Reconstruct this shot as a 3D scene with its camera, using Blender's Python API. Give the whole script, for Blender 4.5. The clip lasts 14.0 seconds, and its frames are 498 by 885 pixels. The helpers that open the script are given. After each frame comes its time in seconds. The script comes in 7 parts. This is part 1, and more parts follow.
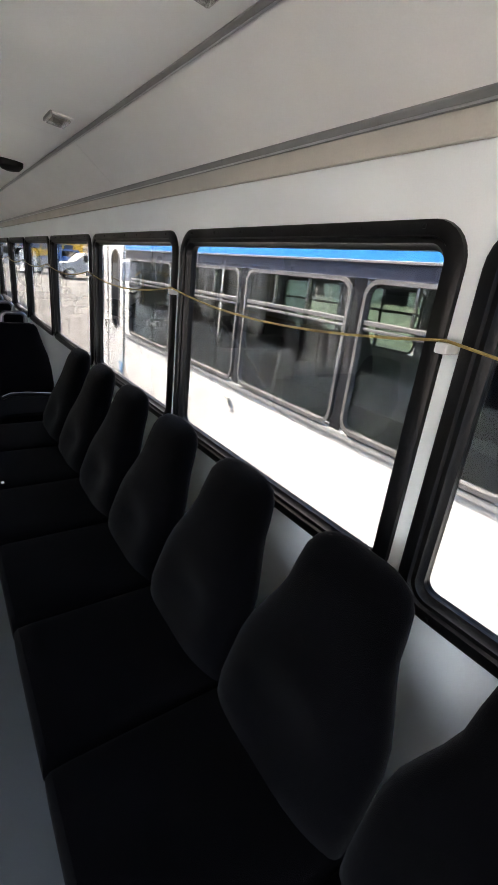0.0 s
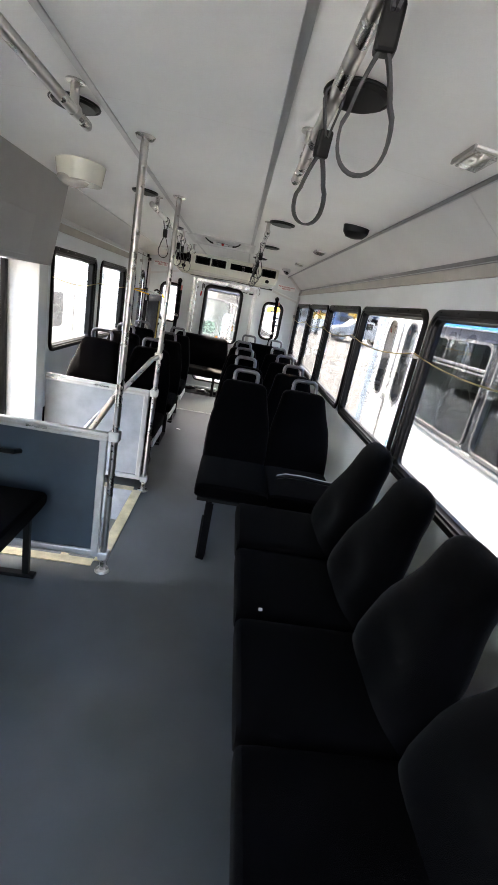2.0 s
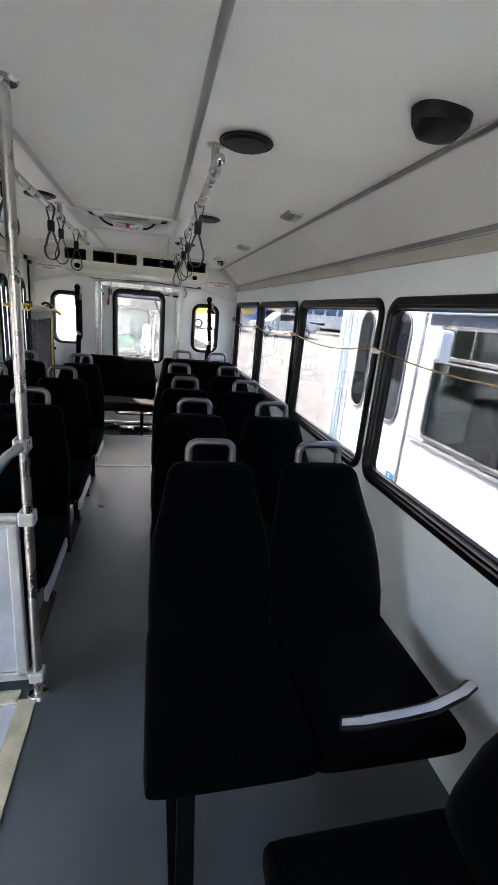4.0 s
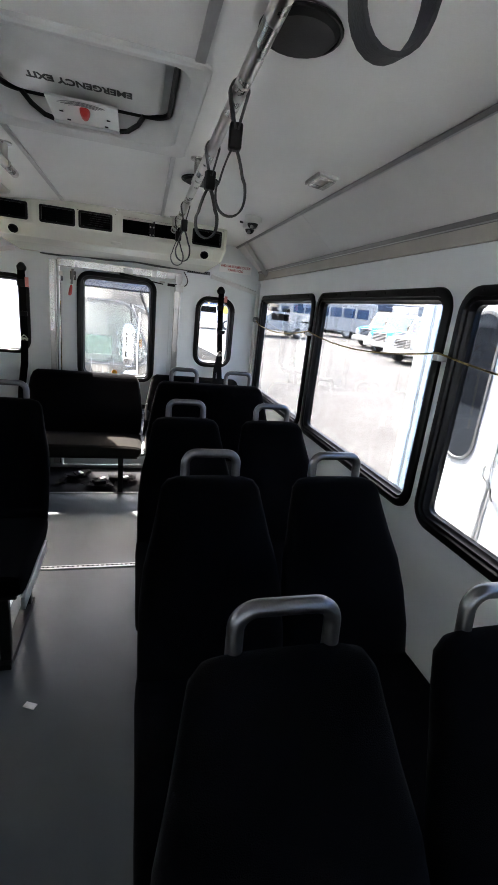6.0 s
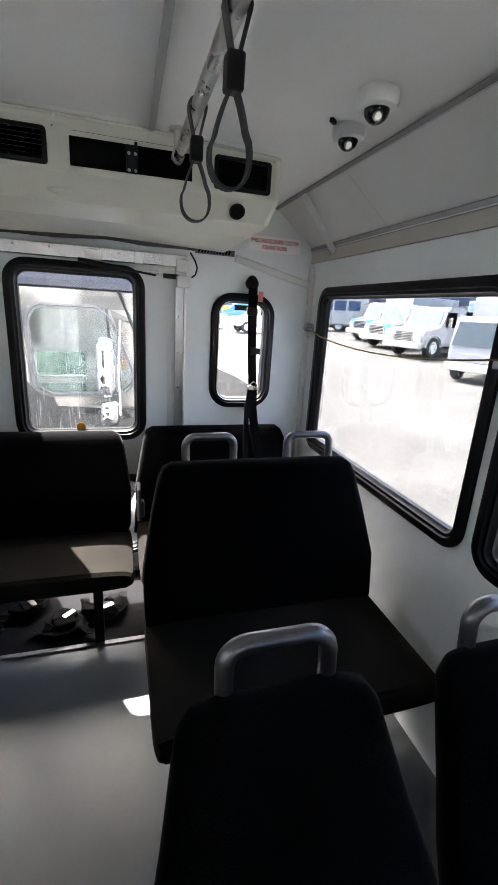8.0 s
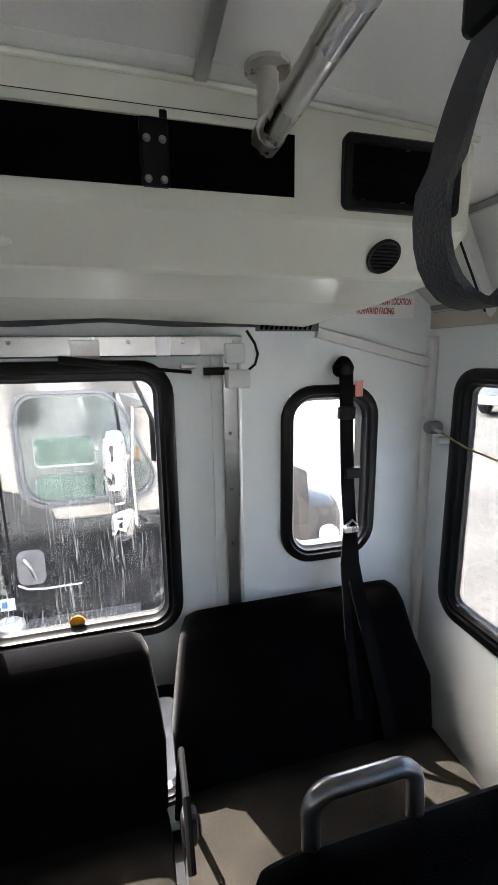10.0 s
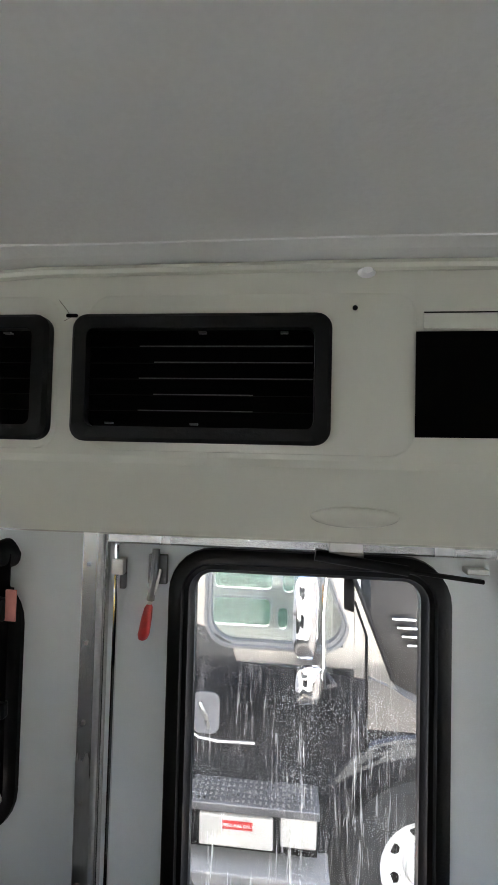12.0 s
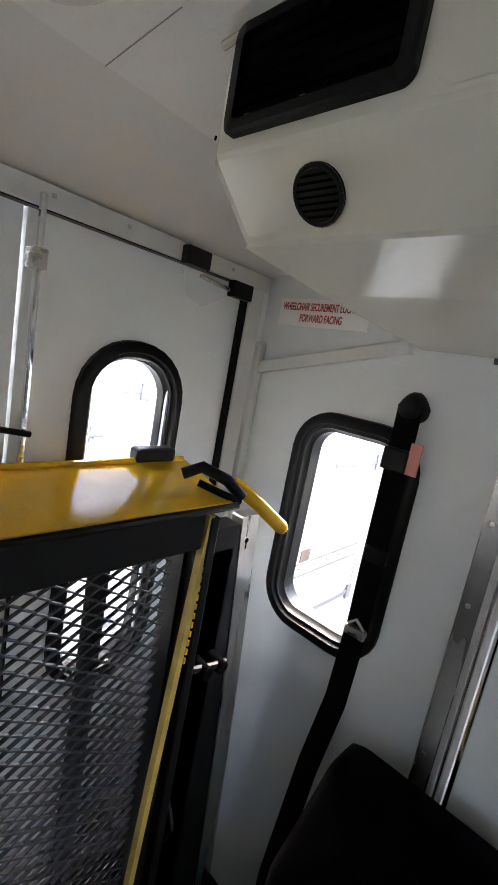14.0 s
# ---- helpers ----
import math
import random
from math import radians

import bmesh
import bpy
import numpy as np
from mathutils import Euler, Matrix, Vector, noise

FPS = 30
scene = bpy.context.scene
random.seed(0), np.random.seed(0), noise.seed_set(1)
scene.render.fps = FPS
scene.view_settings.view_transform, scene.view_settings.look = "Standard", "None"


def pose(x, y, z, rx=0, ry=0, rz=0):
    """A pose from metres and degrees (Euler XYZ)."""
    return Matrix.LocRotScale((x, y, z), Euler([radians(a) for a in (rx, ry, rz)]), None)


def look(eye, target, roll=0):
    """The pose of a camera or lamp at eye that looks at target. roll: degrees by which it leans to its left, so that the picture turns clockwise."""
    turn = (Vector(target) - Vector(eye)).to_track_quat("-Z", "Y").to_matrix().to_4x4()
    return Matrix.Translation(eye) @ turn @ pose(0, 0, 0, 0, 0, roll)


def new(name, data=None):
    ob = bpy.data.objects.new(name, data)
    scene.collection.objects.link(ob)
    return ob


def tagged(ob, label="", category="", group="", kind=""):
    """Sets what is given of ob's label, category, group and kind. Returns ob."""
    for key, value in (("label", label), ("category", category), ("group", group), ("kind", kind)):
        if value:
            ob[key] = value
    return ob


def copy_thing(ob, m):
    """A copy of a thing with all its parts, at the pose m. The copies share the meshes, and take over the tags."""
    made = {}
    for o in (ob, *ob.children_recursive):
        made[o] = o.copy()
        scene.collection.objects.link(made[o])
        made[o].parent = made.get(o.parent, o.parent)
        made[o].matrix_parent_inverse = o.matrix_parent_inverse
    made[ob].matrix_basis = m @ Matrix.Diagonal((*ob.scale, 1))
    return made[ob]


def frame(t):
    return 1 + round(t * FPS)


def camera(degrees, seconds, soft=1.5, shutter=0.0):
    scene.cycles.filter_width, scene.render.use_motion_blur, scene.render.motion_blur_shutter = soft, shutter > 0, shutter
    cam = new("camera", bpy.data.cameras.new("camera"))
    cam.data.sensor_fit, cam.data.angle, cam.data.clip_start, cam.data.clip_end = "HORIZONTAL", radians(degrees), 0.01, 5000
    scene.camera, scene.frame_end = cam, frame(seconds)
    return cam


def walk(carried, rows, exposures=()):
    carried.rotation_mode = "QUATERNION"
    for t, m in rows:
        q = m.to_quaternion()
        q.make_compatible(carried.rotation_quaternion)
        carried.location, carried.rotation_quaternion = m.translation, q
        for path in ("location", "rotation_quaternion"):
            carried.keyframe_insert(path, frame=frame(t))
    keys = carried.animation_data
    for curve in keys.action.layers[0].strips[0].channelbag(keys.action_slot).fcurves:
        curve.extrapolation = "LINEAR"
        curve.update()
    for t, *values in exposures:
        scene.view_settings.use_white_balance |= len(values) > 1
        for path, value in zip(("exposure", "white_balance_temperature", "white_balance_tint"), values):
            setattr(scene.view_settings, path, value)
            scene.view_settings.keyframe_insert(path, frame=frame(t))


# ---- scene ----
cam = camera(59.9, 14.0)
# time, place in metres, turn in degrees
ROWS = [
    (0.0, 0.282, 0.008, 1.463, 69.19, -6.20, -34.12),
    (0.5, 0.224, 0.109, 1.444, 70.89, -6.42, -18.71),
    (1.0, 0.148, 0.267, 1.420, 71.76, -10.25, -10.34),
    (1.5, 0.154, 0.488, 1.442, 71.67, -9.74, -7.54),
    (2.0, 0.173, 0.806, 1.473, 72.17, -10.59, -1.39),
    (2.5, 0.106, 1.160, 1.497, 72.52, -4.30, -5.31),
    (5.0, 0.095, 3.231, 1.461, 74.14, -6.67, -13.93),
    (5.5, 0.085, 3.672, 1.449, 74.19, -6.53, -14.12),
    (6.0, 0.087, 4.145, 1.453, 73.45, -5.92, -13.95),
    (6.5, 0.097, 4.489, 1.445, 73.37, -4.77, -15.08),
    (7.0, 0.076, 4.926, 1.459, 73.34, -4.76, -14.69),
    (9.5, 0.190, 6.530, 1.511, 72.80, -0.54, -18.54),
    (10.0, 0.119, 6.709, 1.658, 78.52, 0.74, -15.50),
    (10.5, 0.159, 6.812, 1.798, 86.46, 3.62, -20.94),
    (11.0, 0.098, 6.923, 1.834, 89.27, 3.43, -13.48),
    (11.5, -0.001, 6.964, 1.841, 91.53, 1.79, -1.60),
    (12.0, -0.107, 7.004, 1.856, 91.81, -1.39, 5.38),
    (12.5, -0.204, 7.017, 1.848, 91.58, -3.16, 14.28),
    (13.0, -0.281, 7.010, 1.836, 90.65, -5.00, 23.14),
    (13.5, -0.346, 7.015, 1.779, 86.41, -7.27, 31.99),
    (14.0, -0.388, 7.017, 1.643, 79.78, -10.39, 43.05),
]
walk(cam, [(t, pose(x, y, z, rx, ry, rz)) for t, x, y, z, rx, ry, rz in ROWS], [(0.0, 4.42, 7100, 14), (1.0, 4.72, 6900, 13), (2.5, 5.05, 6900, 13), (5.0, 4.7, 6400, 12), (7.0, 4.7, 6400, 12), (9.5, 4.66, 6500, 11), (10.5, 4.74, 6500, 11), (12.0, 4.76, 6600, 11), (13.0, 4.82, 6600, 12), (14.0, 4.76, 6600, 14)])

# ---- light ----
SUN_WAY = Vector((-0.283, 0.63, 1.0)).normalized()
world = bpy.data.worlds.new("sky")
scene.world = world
world.use_nodes = True
wn = world.node_tree.nodes
sky = wn.new("ShaderNodeTexSky")
sky.sky_type = "NISHITA"
sky.sun_disc = False
sky.sun_elevation = math.asin(SUN_WAY.z)
sky.sun_rotation = math.atan2(SUN_WAY.x, SUN_WAY.y)
sky.dust_density = 6.0
wn["Background"].inputs["Strength"].default_value = 0.15
world.node_tree.links.new(sky.outputs["Color"], wn["Background"].inputs["Color"])
sun_data = bpy.data.lights.new("sun", "SUN")
sun_data.energy, sun_data.angle, sun_data.color = 2.7, radians(0.5), (1.0, 0.96, 0.9)
sun = new("sun", sun_data)
sun.matrix_world = look(SUN_WAY * 50, (0, 0, 0))


# ---- materials ----
def mat(name, color, rough=0.5, metal=0.0, vary=0.12, scale=6.0, fine=90.0, bump=0.02, spec=0.5, second=None, patch=0.5, sheen=0.0, stretch=(1, 1, 1)):
    """A painted, metal or cloth surface: large patches, fine grain, uneven gloss and slight relief."""
    m = bpy.data.materials.new(name)
    m.use_nodes = True
    n, l = m.node_tree.nodes, m.node_tree.links
    b = n["Principled BSDF"]
    co = n.new("ShaderNodeTexCoord")
    mp = n.new("ShaderNodeMapping")
    mp.inputs["Scale"].default_value = stretch
    l.new(co.outputs["Object"], mp.inputs["Vector"])
    big, small = n.new("ShaderNodeTexNoise"), n.new("ShaderNodeTexNoise")
    big.inputs["Scale"].default_value, small.inputs["Scale"].default_value = scale, fine
    big.inputs["Detail"].default_value, small.inputs["Detail"].default_value = 5, 3
    l.new(mp.outputs["Vector"], big.inputs["Vector"])
    l.new(mp.outputs["Vector"], small.inputs["Vector"])
    ramp = n.new("ShaderNodeValToRGB")
    dark = [c * (1 - vary) for c in color] if second is None else second
    light = [min(1, c * (1 + vary * 0.6)) for c in color] if second is None else color
    ramp.color_ramp.elements[0].position, ramp.color_ramp.elements[1].position = patch - 0.16, patch + 0.16
    ramp.color_ramp.elements[0].color = (*dark, 1)
    ramp.color_ramp.elements[1].color = (*light, 1)
    l.new(big.outputs["Fac"], ramp.inputs["Fac"])
    mix = n.new("ShaderNodeMix")
    mix.data_type, mix.blend_type = "RGBA", "MULTIPLY"
    mix.inputs["Factor"].default_value = min(1, vary * 2)
    l.new(ramp.outputs["Color"], mix.inputs["A"])
    grey = n.new("ShaderNodeValToRGB")
    grey.color_ramp.elements[0].position, grey.color_ramp.elements[1].position = 0.3, 0.7
    grey.color_ramp.elements[0].color = (0.7, 0.7, 0.7, 1)
    grey.color_ramp.elements[1].color = (1, 1, 1, 1)
    l.new(small.outputs["Fac"], grey.inputs["Fac"])
    l.new(grey.outputs["Color"], mix.inputs["B"])
    l.new(mix.outputs["Result"], b.inputs["Base Color"])
    rr = n.new("ShaderNodeMapRange")
    rr.inputs["To Min"].default_value, rr.inputs["To Max"].default_value = max(0.03, rough - min(0.12, rough * 0.2)), min(1, rough + min(0.12, rough * 0.2))
    l.new(big.outputs["Fac"], rr.inputs["Value"])
    l.new(rr.outputs["Result"], b.inputs["Roughness"])
    b.inputs["Metallic"].default_value = metal
    b.inputs["Specular IOR Level"].default_value = spec
    if sheen:
        b.inputs["Sheen Weight"].default_value = sheen
        b.inputs["Sheen Roughness"].default_value = 0.4
    if bump:
        bp = n.new("ShaderNodeBump")
        bp.inputs["Strength"].default_value, bp.inputs["Distance"].default_value = 0.6, bump * 0.05
        l.new(small.outputs["Fac"], bp.inputs["Height"])
        l.new(bp.outputs["Normal"], b.inputs["Normal"])
    return m


def glass_mat(name, tint, gloss=0.08, dirt=0.0):
    """Clear or tinted window glass, with a film of dust where dirt is given."""
    m = bpy.data.materials.new(name)
    m.use_nodes = True
    n, l = m.node_tree.nodes, m.node_tree.links
    n.remove(n["Principled BSDF"])
    out = n["Material Output"]
    see, shine, mix = n.new("ShaderNodeBsdfTransparent"), n.new("ShaderNodeBsdfGlossy"), n.new("ShaderNodeMixShader")
    see.inputs["Color"].default_value = (*tint, 1)
    shine.inputs["Roughness"].default_value = 0.02
    lw, pw, ad = n.new("ShaderNodeLayerWeight"), n.new("ShaderNodeMath"), n.new("ShaderNodeMath")
    lw.inputs["Blend"].default_value = 0.5
    pw.operation, ad.operation = "POWER", "MULTIPLY_ADD"
    pw.inputs[1].default_value = 4.0
    l.new(lw.outputs["Facing"], pw.inputs[0])
    l.new(pw.outputs["Value"], ad.inputs[0])
    ad.inputs[1].default_value, ad.inputs[2].default_value = 0.5, gloss * 0.5
    l.new(ad.outputs["Value"], mix.inputs["Fac"])
    l.new(see.outputs["BSDF"], mix.inputs[1])
    l.new(shine.outputs["BSDF"], mix.inputs[2])
    last = mix
    if dirt:
        co = n.new("ShaderNodeTexCoord")

        def noise(scale, detail, lo, hi, twist=0.0):
            mp, no, rp = n.new("ShaderNodeMapping"), n.new("ShaderNodeTexNoise"), n.new("ShaderNodeMapRange")
            mp.inputs["Scale"].default_value = scale
            no.inputs["Scale"].default_value, no.inputs["Detail"].default_value, no.inputs["Distortion"].default_value = 1.0, detail, twist
            rp.inputs["From Min"].default_value, rp.inputs["From Max"].default_value = lo, hi
            l.new(co.outputs["Object"], mp.inputs["Vector"])
            l.new(mp.outputs["Vector"], no.inputs["Vector"])
            l.new(no.outputs["Fac"], rp.inputs["Value"])
            return rp.outputs["Result"]

        def joined(kind, a, b):
            ma = n.new("ShaderNodeMath")
            ma.operation = kind
            for k, v in enumerate((a, b)):
                if isinstance(v, float):
                    ma.inputs[k].default_value = v
                else:
                    l.new(v, ma.inputs[k])
            return ma.outputs["Value"]

        # run-down drips in patches, dried drops between them, and a thin even film
        drips = joined("MULTIPLY", noise((135, 135, 8), 3, 0.56, 0.70, 1.2), noise((9, 9, 3), 2, 0.40, 0.58))
        sep, run = n.new("ShaderNodeSeparateXYZ"), n.new("ShaderNodeMapRange")
        l.new(co.outputs["Object"], sep.inputs["Vector"])
        l.new(sep.outputs["Z"], run.inputs["Value"])
        run.inputs["From Min"].default_value, run.inputs["From Max"].default_value = 1.42, 1.32
        run.inputs["To Min"].default_value = 0.0
        drips = joined("MULTIPLY", drips, run.outputs["Result"])
        drops = joined("MULTIPLY", noise((300, 300, 240), 1, 0.62, 0.70), noise((7, 7, 6), 2, 0.46, 0.60))
        film = noise((5, 5, 5), 4, 0.2, 0.9)
        most = joined("MAXIMUM", drips, joined("MULTIPLY", joined("MULTIPLY", drops, run.outputs["Result"]), 0.9))
        amount = joined("ADD", joined("MULTIPLY", most, dirt), joined("MULTIPLY", film, dirt * 0.07))
        dust, glow, both, mix2 = n.new("ShaderNodeBsdfDiffuse"), n.new("ShaderNodeBsdfTranslucent"), n.new("ShaderNodeMixShader"), n.new("ShaderNodeMixShader")
        dust.inputs["Color"].default_value = glow.inputs["Color"].default_value = (0.66, 0.70, 0.75, 1)
        both.inputs["Fac"].default_value = 0.06
        l.new(dust.outputs["BSDF"], both.inputs[1])
        l.new(glow.outputs["BSDF"], both.inputs[2])
        l.new(amount, mix2.inputs["Fac"])
        l.new(mix.outputs["Shader"], mix2.inputs[1])
        l.new(both.outputs["Shader"], mix2.inputs[2])
        last = mix2
    l.new(last.outputs["Shader"], out.inputs["Surface"])
    return m


WHITE = mat("white_panel", (0.835, 0.87, 0.868), 0.42, vary=0.05, scale=2.5, fine=300, bump=0.004)
CEIL = mat("ceiling_vinyl", (0.88, 0.88, 0.855), 0.55, vary=0.05, scale=1.6, fine=260, bump=0.01)
COVE = mat("cove_panel", (0.80, 0.79, 0.755), 0.5, vary=0.05, scale=2.0, fine=260, bump=0.006)
TAN = mat("tan_strip", (0.50, 0.47, 0.41), 0.55, vary=0.1, scale=5, fine=200, bump=0.006)
ALU = mat("aluminium", (0.66, 0.66, 0.65), 0.42, 0.75, vary=0.12, scale=7, fine=150, bump=0.006, stretch=(1, 0.15, 1))
DULL_STRIP = mat("dull_grey_strip", (0.33, 0.325, 0.31), 0.42, 0.5, vary=0.15, scale=7, fine=150, bump=0.006, stretch=(1, 0.15, 1))
STEEL = mat("stainless_tube", (0.58, 0.56, 0.53), 0.28, 1.0, vary=0.08, scale=14, fine=200, bump=0.004)
HANDLE = mat("dull_chrome", (0.22, 0.22, 0.23), 0.34, 1.0, vary=0.15, scale=20, fine=200, bump=0.006)
BLACK_RUBBER = mat("black_rubber", (0.004, 0.004, 0.0045), 0.32, vary=0.2, scale=9, fine=160, bump=0.02, spec=0.24)
BLACK_PLASTIC = mat("black_plastic", (0.005, 0.005, 0.0055), 0.42, vary=0.2, scale=12, fine=240, bump=0.012, spec=0.22)
# near-black; in vents, slots and holes it stands for the shade inside
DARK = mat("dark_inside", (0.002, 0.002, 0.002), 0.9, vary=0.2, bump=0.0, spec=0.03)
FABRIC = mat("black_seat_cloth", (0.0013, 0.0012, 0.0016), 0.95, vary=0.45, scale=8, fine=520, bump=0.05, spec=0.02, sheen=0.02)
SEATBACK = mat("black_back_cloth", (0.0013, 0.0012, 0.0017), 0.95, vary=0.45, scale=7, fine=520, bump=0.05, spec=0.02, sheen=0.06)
# dusty rear cushions, colour raised further so the sun patch reads bright
DUSTY_LIT = mat("dusty_lit_seat_cloth", (0.0118, 0.0102, 0.0083), 0.95, vary=0.35, scale=6, fine=480, bump=0.05, spec=0.05, sheen=0.02)
PIPING = mat("grey_piping", (0.42, 0.42, 0.43), 0.6, vary=0.2, fine=200)
FLOOR = mat("grey_vinyl_floor", (0.105, 0.118, 0.126), 0.42, vary=0.32, scale=2.2, fine=420, bump=0.01, second=(0.072, 0.083, 0.083))
# darker rear vinyl, lowered to near black for the shade under the benches
FLOOR_REAR = mat("dark_vinyl_shade", (0.008, 0.008, 0.009), 0.85, vary=0.25, scale=4, fine=420, bump=0.01, spec=0.06)
STEP_FLOOR = mat("step_vinyl", (0.13, 0.14, 0.145), 0.5, vary=0.2, scale=6, fine=380, bump=0.02)
YELLOW_TRIM = mat("worn_cream_edge", (0.62, 0.55, 0.36), 0.55, vary=0.25, scale=11, fine=120, bump=0.01)
PANEL_BLUE = mat("blue_grey_panel", (0.045, 0.064, 0.083), 0.3, vary=0.2, scale=5, fine=300, bump=0.006)
PANEL_GREY = mat("pale_grey_panel", (0.42, 0.44, 0.46), 0.45, vary=0.15, scale=9, fine=300, bump=0.006)
STRAP = mat("grey_webbing", (0.06, 0.061, 0.065), 0.7, vary=0.2, scale=15, fine=500, bump=0.05)
BELT = mat("black_webbing", (0.0035, 0.0033, 0.0038), 0.85, vary=0.2, scale=15, fine=500, bump=0.05, spec=0.08)
YELLOW = mat("yellow_enamel", (0.80, 0.45, 0.02), 0.10, vary=0.1, scale=6, fine=160, bump=0.006)
RED = mat("red_plastic", (0.55, 0.03, 0.025), 0.35, vary=0.15, fine=200)
REDTAG = mat("faded_red_tag", (0.75, 0.28, 0.24), 0.6, vary=0.12, fine=200)
ROPE = mat("yellow_cord", (0.42, 0.30, 0.09), 0.7, vary=0.3, scale=40, fine=500, bump=0.05)
HOUSING = mat("cream_fibreglass", (0.74, 0.735, 0.635), 0.2, vary=0.006, scale=0.6, fine=260, bump=0.003)
LENS = mat("clear_lens", (0.72, 0.72, 0.70), 0.12, vary=0.15, scale=30, fine=90, bump=0.02)
WHITE_PLASTIC = mat("white_plastic", (0.74, 0.74, 0.72), 0.35, vary=0.06, scale=8, fine=200, bump=0.004)
STICKER = mat("white_sticker", (0.96, 0.955, 0.94), 0.4, vary=0.05, fine=200, bump=0)
RED_INK = mat("red_ink", (0.45, 0.02, 0.03), 0.5, vary=0.1, bump=0)
BLACK_INK = mat("black_ink", (0.02, 0.02, 0.02), 0.5, vary=0.1, bump=0)
BLUE_INK = mat("blue_ink", (0.02, 0.2, 0.5), 0.5, vary=0.1, bump=0)
ORANGE = mat("orange_label", (0.85, 0.33, 0.03), 0.5, vary=0.1, bump=0)
GLASS = glass_mat("window_glass", (0.47, 0.48, 0.48), 0.06)
GLASS_CLEAR = glass_mat("clear_window_glass", (0.90, 0.91, 0.905), 0.06)
GLASS_LEFT = glass_mat("light_grey_glass", (0.74, 0.75, 0.75), 0.06)
GLASS_DIRTY = glass_mat("dusty_glass", (0.54, 0.55, 0.555), 0.05, 0.35)
BUSWHITE = mat("white_bus_paint", (0.76, 0.77, 0.78), 0.28, vary=0.06, scale=1.5, fine=60, bump=0.003)
BUSBLUE = mat("blue_bus_paint", (0.03, 0.30, 0.75), 0.28, vary=0.1, scale=2, fine=60, bump=0.003)
PALEBLUE = mat("pale_blue", (0.40, 0.52, 0.66), 0.3, vary=0.1, scale=2, fine=60, bump=0.003)
TYRE = mat("tyre", (0.025, 0.025, 0.025), 0.85, vary=0.3, fine=120, bump=0.05)
TRUCKBLACK = mat("black_truck_paint", (0.014, 0.014, 0.017), 0.14, vary=0.3, scale=5, fine=80, bump=0.004)
GROUND = mat("pale_gravel", (0.120, 0.115, 0.108), 0.95, vary=0.5, scale=0.55, fine=7.0, bump=0.6, second=(0.070, 0.067, 0.063))
CHROME = mat("chrome", (0.8, 0.8, 0.8), 0.08, 1.0, vary=0.05, bump=0)
LEAF = mat("leaf_green", (0.07, 0.10, 0.04), 0.8, vary=0.35, scale=1.2, fine=20, bump=0.1)
BARK = mat("bark", (0.12, 0.09, 0.07), 0.9, vary=0.3, fine=40, bump=0.2)
CONCRETE = mat("pale_wall_paint", (0.55, 0.52, 0.47), 0.8, vary=0.12, scale=0.6, fine=20, bump=0.05)


FRAME_GREY = mat("grey_print", (0.2, 0.2, 0.21), 0.5, vary=0.1, bump=0)
UX, UY, UZ = Vector((1, 0, 0)), Vector((0, 1, 0)), Vector((0, 0, 1))


BLACK_GLOSS = mat("glossy_black", (0.004, 0.004, 0.005), 0.08, vary=0.1, bump=0)
# yard vehicles' white, set below the near bus's to hold down sunlit brightness
YARDWHITE = mat("lowered_white_paint", (0.42, 0.425, 0.43), 0.35, vary=0.12, scale=1.2, fine=30, bump=0.003)
BRUSHED = mat("brushed_stainless", (0.62, 0.615, 0.60), 0.27, 1.0, vary=0.14, scale=9, fine=170, bump=0.005, stretch=(1, 1, 0.08))
LENSCLEAR = glass_mat("clear_lamp_lens", (0.86, 0.86, 0.84), 0.5)


# ---- mesh helpers ----
def part(name, bm, material, parent=None, label="", smooth=False, kind=""):
    me = bpy.data.meshes.new(name)
    bmesh.ops.recalc_face_normals(bm, faces=bm.faces)
    bm.to_mesh(me)
    bm.free()
    me.materials.append(material)
    if smooth:
        me.shade_smooth()
        me.set_sharp_from_angle(angle=radians(38))
    ob = new(name, me)
    if parent is not None:
        ob.parent = parent
    return tagged(ob, label, kind=kind)


def thing(name, label, category, group="", at=(0, 0, 0), kind=""):
    ob = new(name)
    ob.location = at
    ob.empty_display_size = 0.1
    return tagged(ob, label, category, group, kind)


def box(bm, x0, x1, y0, y1, z0, z1, bevel=0.0, turn=None):
    made = bmesh.ops.create_cube(bm, size=1.0)
    vs = made["verts"]
    for v in vs:
        v.co = Vector((x0 + (v.co.x + 0.5) * (x1 - x0), y0 + (v.co.y + 0.5) * (y1 - y0), z0 + (v.co.z + 0.5) * (z1 - z0)))
    if bevel:
        es = {e for v in vs for e in v.link_edges}
        r = bmesh.ops.bevel(bm, geom=list(es), offset=bevel, segments=2, profile=0.5, affect="EDGES")
        vs = list({v for f in r["faces"] for v in f.verts} | {v for v in vs if v.is_valid})
    if turn is not None:
        for v in vs:
            v.co = turn @ v.co
    return vs


def boxed(*args, **kw):
    bm = bmesh.new()
    box(bm, *args, **kw)
    return bm


